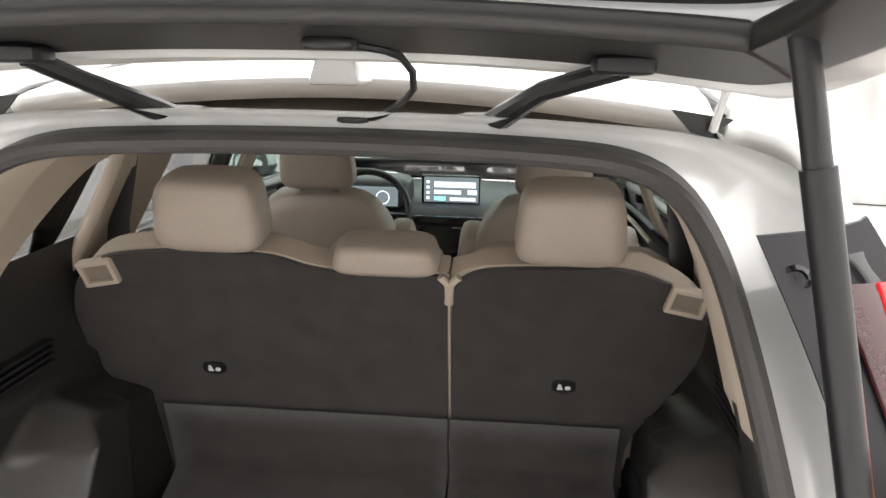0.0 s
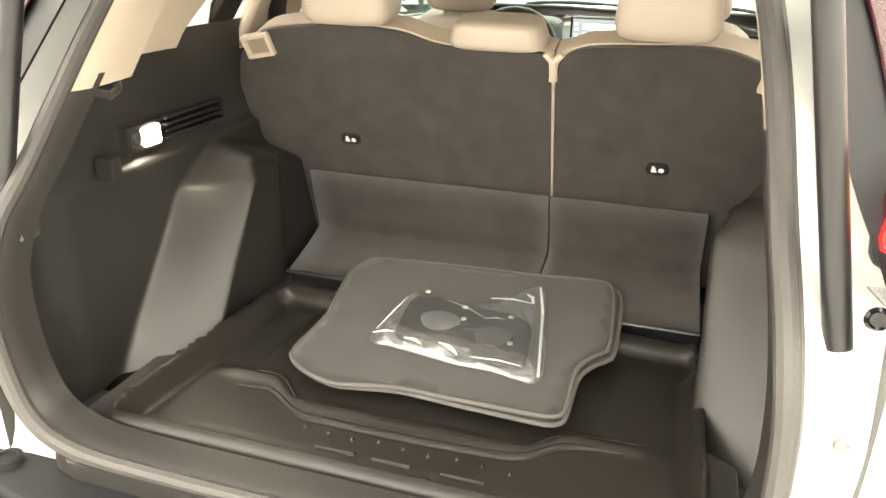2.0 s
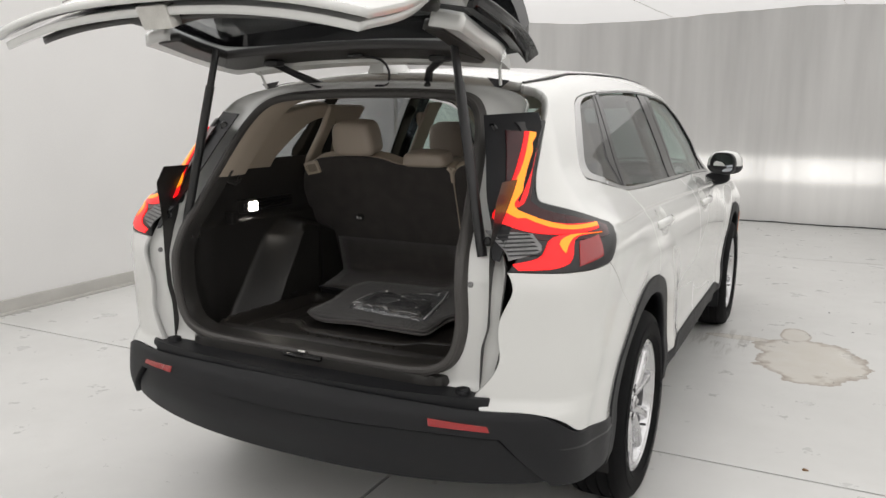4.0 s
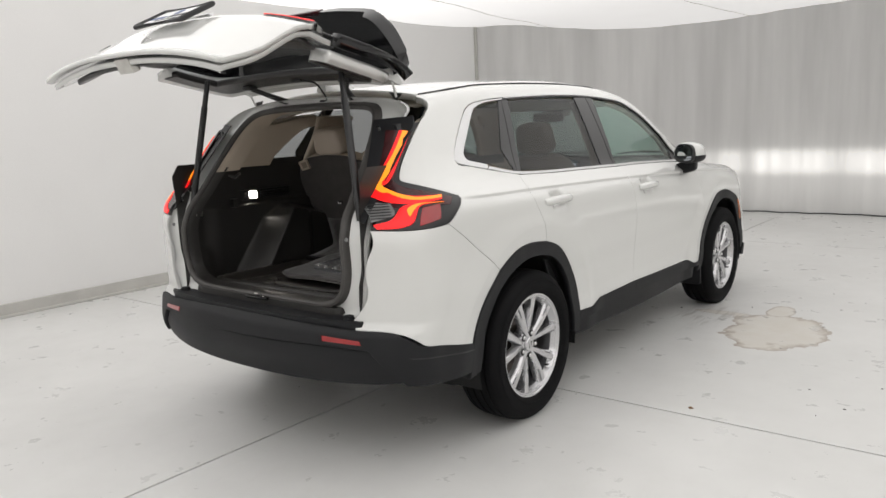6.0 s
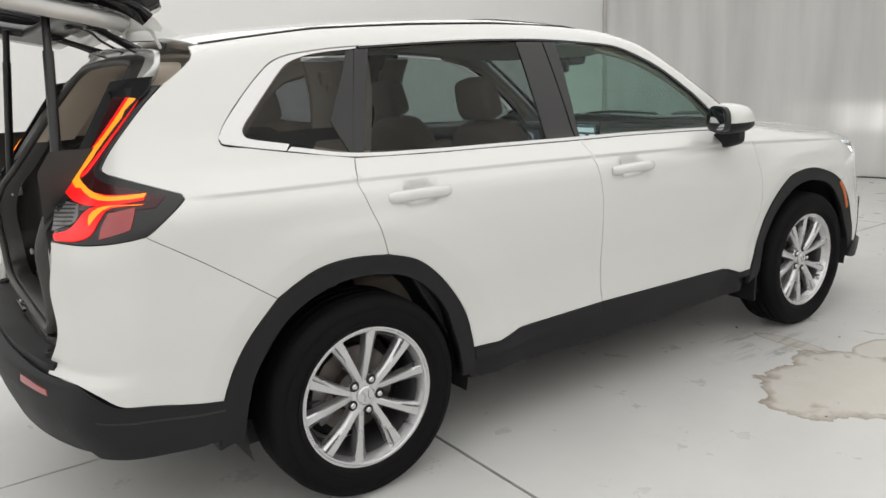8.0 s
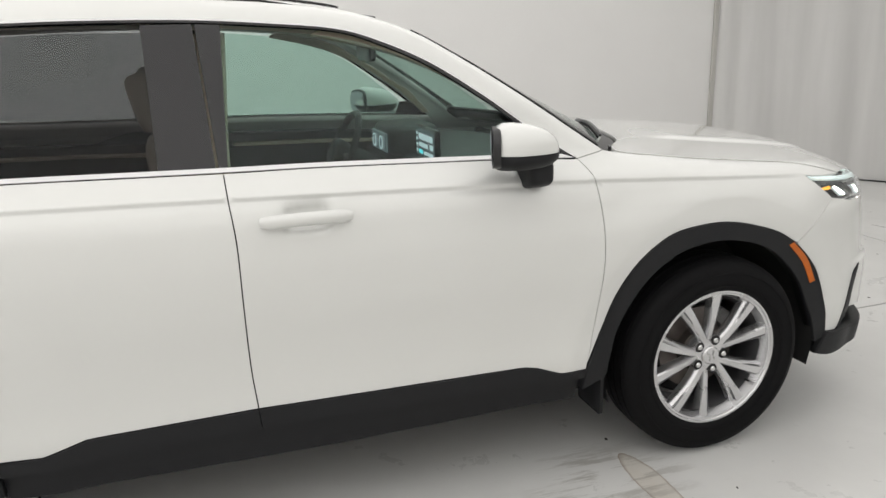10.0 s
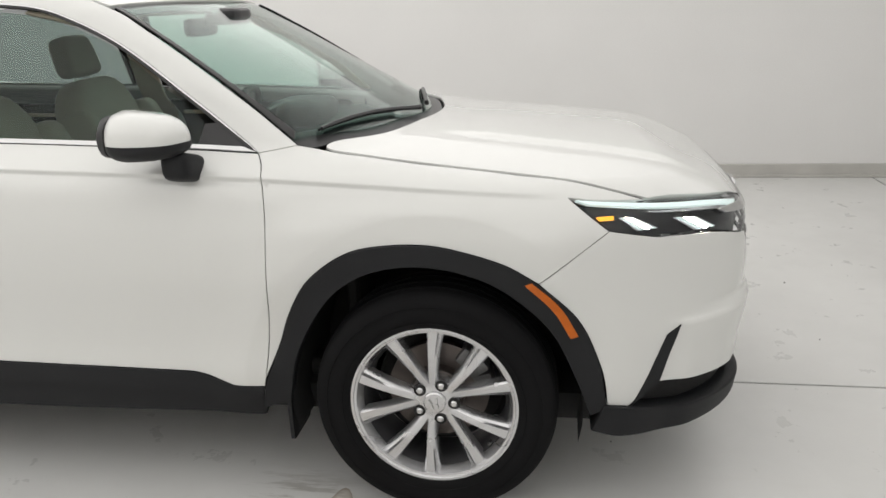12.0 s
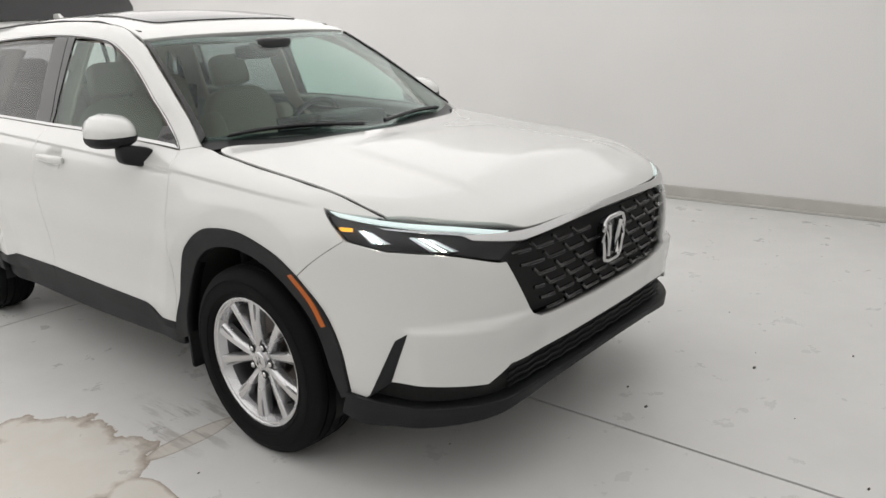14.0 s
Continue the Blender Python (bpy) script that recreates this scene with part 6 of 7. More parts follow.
# dark lamp-side panels in the gutter
for s in (1, -1):
    bm = slab([c((0.642, 0.035)), c((0.662, 0.03)), c((0.680, 0.28)), c((0.665, 0.40)), c((0.640, 0.445)), c((0.492, 0.435)), (0.532, 0.33), (0.575, 0.20), (0.612, 0.12)], -0.006, 0.0)
    for v in bm.verts:
        z = 1.02 + v.co.y
        v.co = Vector((v.co.x * s + 0.010, skin_y(min(v.co.x, 0.66), z) + 0.004 + v.co.z, z))
    part("lamp_cover", bm, M_CLAD, car)
    for x, z, r, mt in ((0.540, 1.412, 0.018, M_GLOSS), (0.622, 1.10, 0.014, M_GLOSS), (0.600, 0.985, 0.009, M_CALIPER)):
        b = lathe([(-0.004, 0.9 * r), (0.0, r), (0.004, 0.75 * r), (0.002, 0.6 * r), (0.002, 0.0)], 18, axis="z")
        bmesh.ops.transform(b, matrix=Matrix.Translation((x * s, skin_y(min(x, 0.63), z) + 0.004, z)) @ pose(0, 0, 0, 90, 0, 0), verts=b.verts)
        part("bolt", b, mt, car)
    # thin white stay in a dark recess at the opening's upper corner
    part("stay_recess", slab([c((0.435, 1.577)), c((0.515, 1.566)), c((0.485, 1.543)), c((0.462, 1.548))], -0.004, 0.0, pose(0, 0.60, 0, 90, 0, 0) @ Matrix.Diagonal((s, 1, 1, 1))), M_SATIN, car)
    part("stay", tube([(0.487 * s, 0.592, 1.552), (0.492 * s, 0.57, 1.60), (0.515 * s, 0.53, 1.635)], [0.006, 0.005, 0.004], 8), M_PAINT, car)
# sill: bumper ledge, stops and striker
ledge = slab([c((0, 0.035)), (0.35, 0.055), (0.60, 0.098), c((0.66, 0.12)), c((0.66, 0.155)), c((0.55, 0.165)), c((0, 0.165))] + [c((-0.55, 0.165)), c((-0.66, 0.155)), c((-0.66, 0.12)), (-0.60, 0.098), (-0.35, 0.055)], 0.60, 0.655, bevel=0.010)
part("sill_ledge", ledge, M_CLAD, car)
part("sill_trim", slab(sym(c((0, 0.13)), c((0.44, 0.135)), (0.50, 0.16), c((0.50, 0.24)), c((0, 0.235))), 0.62, 0.686, bevel=0.014), M_TRIM, car, "dark plastic sill trim")
for s in (1, -1):
    b = lathe([(0.0, 0.024), (0.012, 0.022), (0.014, 0.015), (0.010, 0.013), (0.010, 0.0)], 24, axis="z")
    bmesh.ops.transform(b, matrix=Matrix.Translation((0.572 * s, 0.135, 0.655)), verts=b.verts)
    part("rubber_stop", b, M_CLAD, car)
part("striker", tube([(-0.012, 0.145, 0.688), (-0.012, 0.125, 0.70), (0.012, 0.125, 0.70), (0.012, 0.145, 0.688)], 0.004, 8), M_METAL, car)
part("striker_recess", block((-0.075, 0.118, 0.675), (0.075, 0.17, 0.6895), 0.006, 2), M_GLOSS, car)

# side linings with the wheel-arch bulges
ZF = 0.672


def lining(s):
    ys, zs = np.linspace(-0.20, 1.16, 180), np.linspace(0.64, 1.27, 96)
    Y, Z = np.meshgrid(ys, zs)
    Y = np.clip(Y + 0.70 * (Z - 0.70), 0.16, 1.18)
    base = (0.640 if s > 0 else 0.622) - 0.012 * step(0.95, 0.7, Z) * step(0.45, 0.35, Y) + 0.02 * step(1.05, 1.25, Z)
    left = 0.47 + (Z - 0.68) * 0.78 + 1.1 * np.maximum(0, Z - 0.955)
    right = 0.600 + (Z - 0.715) * 0.65
    top = 1.03 - 0.25 * np.maximum(0, Y - 0.78)
    k = step(-0.012, 0.004, Y - left) * step(-0.010, 0.030, top - Z)
    ramp = np.clip((Y - left) / np.maximum(0.06, right - left), 0, 1)
    ramp = 0.55 * ramp + 0.45 * ramp * ramp * (3 - 2 * ramp)
    bulge = k * (0.004 + 0.140 * ramp - 0.028 * step(0.0, 0.03, Y - right) - 0.02 * step(0.90, 0.95, Y))
    pocket = 0.035 * step(0.35, 0.30, Y) * step(0.86, 0.78, Z)
    X = base - bulge - pocket * 0.4 - 0.018 * (1 - step(1.030, 1.048, Z)) * step(0.30, 0.40, Y)
    V = np.stack([X * s, Y, Z], -1).reshape(-1, 3)
    n = len(ys)
    F = [(r * n + i, r * n + i + 1, (r + 1) * n + i + 1, (r + 1) * n + i) for r in range(len(zs) - 1) for i in range(n - 1)]
    if s > 0:
        F = [tuple(reversed(f)) for f in F]
    return arrays("side_lining", V, F, M_TRIM, car, "dark plastic load-bay lining bulging over the wheel arch")


for s in (1, -1):
    lin = lining(s)
    # lit lamp, its bezel and the slotted vent ahead of it
    part("lamp_bezel", block((0.602 * s, 0.55, 1.058), (0.64 * s, 0.652, 1.112), 0.008, 2), M_TRIM, lin)
    part("bay_lamp", block((0.596 * s, 0.594, 1.066), (0.610 * s, 0.642, 1.104), 0.005, 2), M_LED, lin, "lit white load-bay lamp")
    part("lamp_switch", block((0.598 * s, 0.561, 1.07), (0.610 * s, 0.588, 1.10), 0.006, 2), M_REFLECT, lin)
    for k in range(4):
        part("vent_slat", block((0.604 * s, 0.67, 1.064 + 0.013 * k), (0.628 * s, 0.88, 1.071 + 0.013 * k), 0.002, 1), M_SATIN, lin)
    part("bag_hook", block((0.578 * s, 0.47, 1.03), (0.618 * s, 0.50, 1.075), 0.007, 2), M_TRIM, lin)
    part("hook", tube([(0.585 * s, 0.46, 1.20), (0.565 * s, 0.48, 1.19), (0.565 * s, 0.50, 1.20), (0.59 * s, 0.53, 1.205)], 0.008, 8), M_TRIM, lin)
    part("tie_down", tube([(0.50 * s, 0.70, 0.70), (0.485 * s, 0.70, 0.715), (0.485 * s, 0.74, 0.715), (0.50 * s, 0.74, 0.70)], 0.006, 8), M_SATIN, lin)
    # pale pillar linings and belts
    panel("pillar_lining", car, M_BEIGE, "side", [c((0.42, 1.255)), c((0.775, 1.262)), (0.80, 1.325), (0.945, 1.455), c((1.05, 1.487)), c((1.05, 1.555)), (0.68, 1.545), (0.56, 1.46), (0.46, 1.35)], off=-0.085, depth=0.03, gap=0, grid=0.035, side=s, bevel=0.008)
    panel("pillar_lining", car, M_BEIGE, "side", [c((1.0, 1.19)), c((1.21, 1.17)), (1.29, 1.38), c((1.33, 1.55)), c((1.06, 1.55)), (1.06, 1.42)], off=-0.10, depth=0.03, gap=0, grid=0.035, side=s, bevel=0.008)
    panel("pillar_lining", car, M_BEIGE, "side", [c((2.03, 0.55)), c((2.20, 0.55)), (2.17, 1.1), c((2.20, 1.56)), c((2.06, 1.56)), (2.05, 1.1)], off=-0.07, depth=0.02, gap=0, grid=0.05, side=s, bevel=0.008)
    panel("pillar_lining", car, M_BEIGE, "side", [c((2.45, 1.53)), (2.72, 1.455), (2.95, 1.335), c((3.18, 1.15)), c((3.22, 1.145)), (3.0, 1.335), (2.75, 1.488), c((2.5, 1.56))], off=-0.045, depth=0.02, gap=0, grid=0.05, side=s, bevel=0.006)
    belt = part("seat_belt", tube([(0.56 * s, 1.13, 1.44), (0.575 * s, 1.10, 1.30), (0.585 * s, 1.08, 1.15)], 0.024, 8, flat=0.12, up=(0, 1, 0)), M_SATIN, car, "dark seat belt hanging from its guide")
    part("belt_guide", soft((0.54 * s, 1.10, 1.40), (0.585 * s, 1.15, 1.46), puff=0.5, cuts=3), M_BEIGE, belt)
    part("belt_guide", soft((0.60 * s, 2.06, 1.38), (0.64 * s, 2.12, 1.46), puff=0.5, cuts=3), M_BEIGE, car)

# header lining and headliner
panel("headliner", car, M_HEADLINER, "top", sym((0, 2.74), (0.3, 2.72), c((0.52, 2.62)), (0.53, 2.0), (0.525, 1.2), c((0.48, 0.74)), (0, 0.73)), off=-0.06, depth=0.015, gap=0, grid=0.08)
# cargo liner: a tray with raised rim, ribs and raised bars
liner = thing("cargo_liner", "black ribbed plastic cargo liner covering the load-bay floor", "cargo liner", at=(0.02, 0.5, ZF - 0.006))
TR = [c((-0.47, 0.235)), c((0.50, 0.235)), (0.515, 0.30), (0.505, 0.56), (0.503, 0.76), (0.492, 0.818), (0.455, 0.832), (-0.40, 0.808), (-0.436, 0.795), (-0.450, 0.745), (-0.465, 0.55), (-0.485, 0.30)]
Lr = spline(TR, 0.03)
Lr = Lr if area(Lr) > 0 else Lr[::-1]


def floor_z(x, y):
    z = ZF + 0.006
    for k in range(8):
        z = z + 0.004 * np.exp(-(((x - (-0.33 + 0.095 * k)) / 0.006) ** 2)) * step(0.47, 0.52, y)
    u = np.abs(x) - 0.17
    front = 0.41 + 0.06 * step(0.03, 0.12, u)
    z = z + 0.009 * np.exp(-(((y - front) / 0.012) ** 2)) * step(0.42, 0.36, np.abs(x)) - 0.003 * step(0.0, 0.03, y - front)
    return z


# rim, slope and floor in one moulding, by the distance from the outline
Q, FT, nb = triangles(Lr, 0.011)
ab = np.roll(Lr, -1, 0) - Lr
far = np.full(len(Q), 9.0)
for p, d in zip(Lr, ab):
    t = np.clip(((Q - p) * d).sum(1) / (d @ d + 1e-15), 0, 1)
    far = np.minimum(far, np.linalg.norm(Q - p - t[:, None] * d, axis=1))
lipz = 0.042 * step(-0.002, 0.005, far) * (1 - step(0.008, 0.008 + 0.046 * (1 - 0.48 * step(0.70, 0.76, Q[:, 1])), far))
P = np.stack([Q[:, 0], Q[:, 1], ZF + lipz + (floor_z(Q[:, 0] - 0.01, Q[:, 1]) - ZF) * step(0.05, 0.068, far)], 1)
edge_low = [(x, y, ZF - 0.011) for x, y, _ in P[:nb]]
F = list(FT) + [(i, len(P) + i, len(P) + (i + 1) % nb, (i + 1) % nb) for i in range(nb)]
arrays("tray", list(map(tuple, P)) + edge_low, F, M_TRAY, liner)
for path in ([(-0.328, 0.428), (-0.259, 0.430), (-0.19, 0.385), (-0.136, 0.373), (0.202, 0.383), (0.285, 0.440), (0.375, 0.455)], [(-0.36, 0.478), (-0.263, 0.480), (-0.15, 0.394), (0.189, 0.400), (0.279, 0.472), (0.41, 0.488)]):
    Lp = spline(path, 0.03, closed=False)
    taper = np.minimum(1, 6 * np.minimum(np.linspace(0, 1, len(Lp)), np.linspace(1, 0, len(Lp))) + 0.15)
    part("ridge", tube([(x, y, ZF + 0.008) for x, y in Lp], [float(r) for r in taper * (0.007 if path[0][1] < 0.45 else 0.0025)], 8), M_TRAY, liner)
# raised rounded bars in place of lettering
def rails(x0, x1, y0, y1, parts):
    for a in parts:
        pts = [(x0 + (x1 - x0) * u, y0 + (y1 - y0) * v) for u, v in a]
        part("raised_bar", tube([(x, y, ZF + 0.008) for x, y in pts], 0.005, 6), M_TRAY, liner)


for x0, x1 in ((-0.105, -0.035), (-0.005, 0.06), (0.080, 0.098), (0.112, 0.182)):
    rails(x0, x1, 0.262, 0.308, ([(0, 0.5), (1, 0.5)],) if x1 - x0 < 0.03 else ([(0, 1), (1, 1)], [(0, 0), (1, 0)]))
for k in range(9):
    b = block((-0.15 + 0.045 * k, 0.345 - 0.004 * (k % 3), ZF + 0.004), (-0.142 + 0.045 * k, 0.357 - 0.004 * (k % 3), ZF + 0.012), 0.003, 1)
    part("stud", b, M_TRAY, liner)
part("bay_floor", block((-0.56, 0.19, 0.60), (0.56, 1.16, ZF - 0.012), 0.004, 1), M_CARPET, car)

# rear seat back in two parts, with flap, loops and anchor covers
SEAT_M = Matrix.Translation((0, 1.030, 1.004)) @ pose(0, 0, 0, 90 + math.degrees(math.atan(0.33)), 0, 0)
KS = math.hypot(1, 0.33)


def on_seat(pts):
    return [(p[0], (p[1] - 1.004) * KS, *p[2:]) for p in pts]


LEFT_B = [c((-0.515, 0.70)), (-0.515, 0.755), (-0.567, 0.911), (-0.622, 1.03), (-0.628, 1.11), (-0.603, 1.195), (-0.555, 1.243), (-0.49, 1.263), (-0.342, 1.275), (-0.205, 1.268), (-0.13, 1.247), (-0.06, 1.240), (0.098, 1.241), (0.122, 1.232), (0.127, 1.20), (0.125, 0.92), c((0.122, 0.70))]
RIGHT_B = [c((0.131, 0.70)), (0.133, 0.92), (0.137, 1.20), (0.152, 1.236), (0.20, 1.258), (0.318, 1.266), (0.44, 1.269), (0.513, 1.250), (0.575, 1.215), (0.607, 1.175), (0.606, 1.08), (0.56, 0.98), (0.50, 0.86), c((0.50, 0.70))]
seat = new("rear_seat")
seat.parent = car
for nm, B, xm in (("left", LEFT_B, -0.25), ("right", RIGHT_B, 0.37)):
    back = part("seat_back_panel", slab(on_seat(B), -0.012, 0.0, SEAT_M, bevel=0.006, ds=0.025), M_CARPET, seat, "charcoal carpeted rear of the seat back")
    grow = inset(spline(on_seat(B), 0.025), 0.006 if area(spline(on_seat(B), 0.025)) < 0 else -0.006)
    part("seat_back_shell", slab([(x - (0.0 if abs(x - 0.13) > 0.03 else (x - 0.13) * 0.9), y) for x, y in grow], -0.075, -0.014, SEAT_M, bevel=0.012, ds=0.04), M_BEIGE, back)
    lx = -0.358 if xm < 0 else 0.358
    cov = part("anchor_cover", slab([(lx - 0.020, -0.011), (lx + 0.020, -0.011), (lx + 0.020, 0.013), (lx - 0.020, 0.013)], 0.0, 0.004, SEAT_M, bevel=0.002, ds=0.008), M_SATIN, back)
    part("anchor_mark", joined(slab([c((lx - 0.013, -0.006)), c((lx - 0.001, -0.006)), c((lx - 0.006, 0.008)), c((lx - 0.011, 0.008))], 0.004, 0.0052, SEAT_M), slab([(lx + 0.008 + 0.006 * math.cos(a), -0.001 + 0.005 * math.sin(a)) for a in np.linspace(0, 6.28, 10, endpoint=False)], 0.004, 0.0052, SEAT_M, ds=0.005)), M_WHITE_PL, cov)
    # release handle at the outer top corner: a flat pale frame round a plate coloured dark like a shaded recess
    cx, cz, tilt_ = (-0.548, 1.222, 12) if xm < 0 else (0.565, 1.213, -12)
    o2 = on_seat([(cx, cz)])[0]
    fm = SEAT_M @ Matrix.Translation((o2[0], o2[1], 0.0)) @ pose(0, 0, 0, 0, 0, tilt_)
    outer_, inner_ = (0.037, 0.028), (0.026, 0.017)
    bars_ = [block((-outer_[0], inner_[1], -0.01), (outer_[0], outer_[1], 0.012), 0.005, 2, fm), block((-outer_[0], -outer_[1], -0.01), (outer_[0], -inner_[1], 0.012), 0.005, 2, fm),
             block((-outer_[0], -outer_[1], -0.01), (-inner_[0], outer_[1], 0.0118), 0.005, 2, fm), block((inner_[0], -outer_[1], -0.01), (outer_[0], outer_[1], 0.0118), 0.005, 2, fm)]
    rl = part("release_handle", joined(*bars_), M_BEIGE, back, "pale seat release handle")
    part("recess_shade", block((-inner_[0] - 0.002, -inner_[1] - 0.002, 0.0005), (inner_[0] + 0.002, inner_[1] + 0.002, 0.003), 0, 1, fm), M_BEIGEDK, rl)
part("split_edge", tube([SEAT_M @ Vector((*on_seat([(0.1295, z)])[0], -0.004)) for z in (0.93, 1.05, 1.19)], 0.0028, 6), M_BEIGE, seat)
for x0, x1, y in ((0.100, 0.129, 0), (0.132, 0.165, 0)):
    pts = [(x1 if y == 0 and x0 < 0.13 else x0, 1.185), (x1 if x0 < 0.13 else x0, 1.225), ((x0 + x1) / 2, 1.243)]
    part("edge_cap", tube([SEAT_M @ Vector((*on_seat([p])[0], 0.0)) for p in pts], 0.008, 8), M_BEIGE, seat)
# carpet flap: over the seat foot, then down to the liner
def flap(x0, x1, w0, w1):
    prof = [(1.040, 0.912), (1.056, 0.85), (1.072, 0.79), (1.076, 0.765), (1.060, 0.752), (0.98, 0.737), (0.90, 0.726), (0.842, 0.722)]
    V, F = [], []
    m = 10
    for d in (0.0, 0.008):
        for k, (y, z) in enumerate(prof):
            f = max(0, (k - 3) / 4)
            a, b = x0 + (w0 - x0) * f, x1 + (w1 - x1) * f
            for i in range(m + 1):
                V.append((a + (b - a) * i / m, y + d * (0.9 if k < 4 else 0.1), z - d * (0.1 if k < 4 else 1.0)))
    n = (m + 1) * len(prof)
    for k in range(len(prof) - 1):
        for i in range(m):
            q = (k * (m + 1) + i, k * (m + 1) + i + 1, (k + 1) * (m + 1) + i + 1, (k + 1) * (m + 1) + i)
            F.append(q)
            F.append(tuple(n + t for t in reversed(q)))
        for i in (0, m):
            F.append((k * (m + 1) + i, (k + 1) * (m + 1) + i, n + (k + 1) * (m + 1) + i, n + k * (m + 1) + i))
    for k in (0, len(prof) - 1):
        for i in range(m):
            F.append((k * (m + 1) + i, k * (m + 1) + i + 1, n + k * (m + 1) + i + 1, n + k * (m + 1) + i))
    o = arrays("carpet_flap", V, F, M_CARPET, seat, "dark carpet flap bridging seat and floor")
    return o


flap(-0.480, 0.1265, -0.445, 0.1262)
flap(0.1305, 0.477, 0.1308, 0.487)
part("flap_rail", tube([(-0.445, 0.838, 0.722), (0.487, 0.838, 0.722)], 0.005, 6), M_SATIN, seat)
part("floor_rail", block((-0.45, 0.86, 0.685), (0.49, 0.875, 0.708), 0.003, 1), M_SATIN, seat)

# head restraints and seat cushions
def restraint(parent, x, y, z, w, h, d, lean=12):
    m = Matrix.Translation((x, y, z)) @ pose(0, 0, 0, lean, 0, 0)
    o = part("head_restraint", soft((-w / 2, -d / 2, 0), (w / 2, d / 2, h), m, puff=0.42, cuts=7), M_LEATHER, parent, "greige leather head restraint")
    for v in o.data.vertices:
        l = m.inverted() @ v.co
        f = max(0, l.z / h)
        l.x *= 1 - 0.16 * f
        v.co = m @ l
    for sx in (1, -1):
        part("post", tube([m @ Vector((sx * w * 0.25, 0, -0.06)), m @ Vector((sx * w * 0.25, 0, 0.02))], 0.006, 8), M_METAL, o)
    return o


restraint(seat, -0.313, 0.965, 1.285, 0.215, 0.145, 0.12)
restraint(seat, 0.347, 0.965, 1.285, 0.208, 0.145, 0.12)
restraint(seat, 0.010, 0.985, 1.248, 0.212, 0.060, 0.11)
tilt = Matrix.Translation((0, 1.030, 1.004)) @ pose(0, 0, 0, math.degrees(math.atan(0.33)), 0, 0)
for x0, x1 in ((-0.60, -0.16), (-0.15, 0.12), (0.135, 0.59)):
    part("seat_cushion", soft((x0, 0.07, -0.34), (x1, 0.19, 0.24), tilt, puff=0.3, cuts=6), M_LEATHER, seat, "greige leather seat back cushion")
    part("seat_base", soft((x0, 1.18, 0.50), (x1, 1.66, 0.70), puff=0.3, cuts=6), M_LEATHER, seat)
# ---- cabin: front seats, dashboard, wheel, doors' inner sides ----
def front_seat(x):
    st = new("front_seat")
    st.parent = car
    m = Matrix.Translation((x, 2.16, 0.60)) @ pose(0, 0, 0, 16, 0, 0)
    o = part("backrest", soft((-0.255, -0.075, -0.02), (0.255, 0.085, 0.64), m, puff=0.32, cuts=8), M_LEATHER, st, "greige leather front seat back")
    for v in o.data.vertices:
        l = m.inverted() @ v.co
        l.x *= 1 - 0.30 * max(0, (l.z - 0.38) / 0.26) ** 2
        v.co = m @ l
    for sx in (1, -1):
        part("bolster", soft((sx * 0.25 - 0.05, -0.05, 0.02), (sx * 0.25 + 0.05, 0.15, 0.50), m, puff=0.5, cuts=5), M_LEATHER, st)
    part("seat_base", soft((x - 0.26, 2.18, 0.44), (x + 0.26, 2.70, 0.62), puff=0.3, cuts=6), M_LEATHER, st)
    h = m @ Vector((0, 0.0, 0.655))
    restraint(st, h.x, h.y, h.z, 0.25, 0.18, 0.10, 14)


front_seat(-0.37)
front_seat(0.37)
dash = new("dashboard")
dash.parent = car
bm = bmesh.new()
prof = [(2.92, 0.70), (2.86, 0.82), (2.90, 0.93), (2.94, 0.985), (3.02, 1.015), (3.20, 1.03), (3.42, 1.045), (3.50, 1.02), (3.45, 0.70)]
xs = np.linspace(-0.74, 0.74, 15)
rows_ = [[bm.verts.new((x, y - (0.30 * (abs(x) / 0.78) ** 2.4 if y > 3.1 else 0.03 * (abs(x) / 0.74) ** 2), z)) for y, z in prof] for x in xs]
for A, B in zip(rows_, rows_[1:]):
    for i in range(len(prof) - 1):
        bm.faces.new((A[i], A[i + 1], B[i + 1], B[i]))
bm.faces.new(rows_[0])
bm.faces.new(list(reversed(rows_[-1])))
part("dash_body", bm, M_DASH, dash, "dark soft dashboard", smooth=50)
part("vent_strip", block((-0.70, 2.865, 0.925), (0.70, 2.90, 0.965), 0.006, 2), M_GLOSS, dash)
part("binnacle", soft((-0.55, 2.88, 0.98), (-0.20, 3.12, 1.12), puff=0.4, cuts=6), M_DASH, dash)
part("instrument_screen", block((-0.50, 2.872, 1.0), (-0.25, 2.886, 1.085), 0.004, 1, None), M_SCREEN, dash)
for x in (-0.435, -0.315):
    b = lathe([(0.0, 0.030), (0.002, 0.030), (0.002, 0.026), (0.0, 0.026)], 32, axis="z", close=True)
    bmesh.ops.transform(b, matrix=Matrix.Translation((x, 2.869, 1.04)) @ pose(0, 0, 0, 90, 0, 0), verts=b.verts)
    part("dial", b, M_SCREENLIT, dash)
scr = part("centre_screen", block((-0.158, 2.985, 1.0), (0.105, 3.01, 1.128), 0.006, 2), M_GLOSS, dash, "lit landscape touch screen on the dashboard")
part("screen_face", block((-0.146, 2.982, 1.008), (0.098, 2.986, 1.12), 0), M_SCREEN, scr)
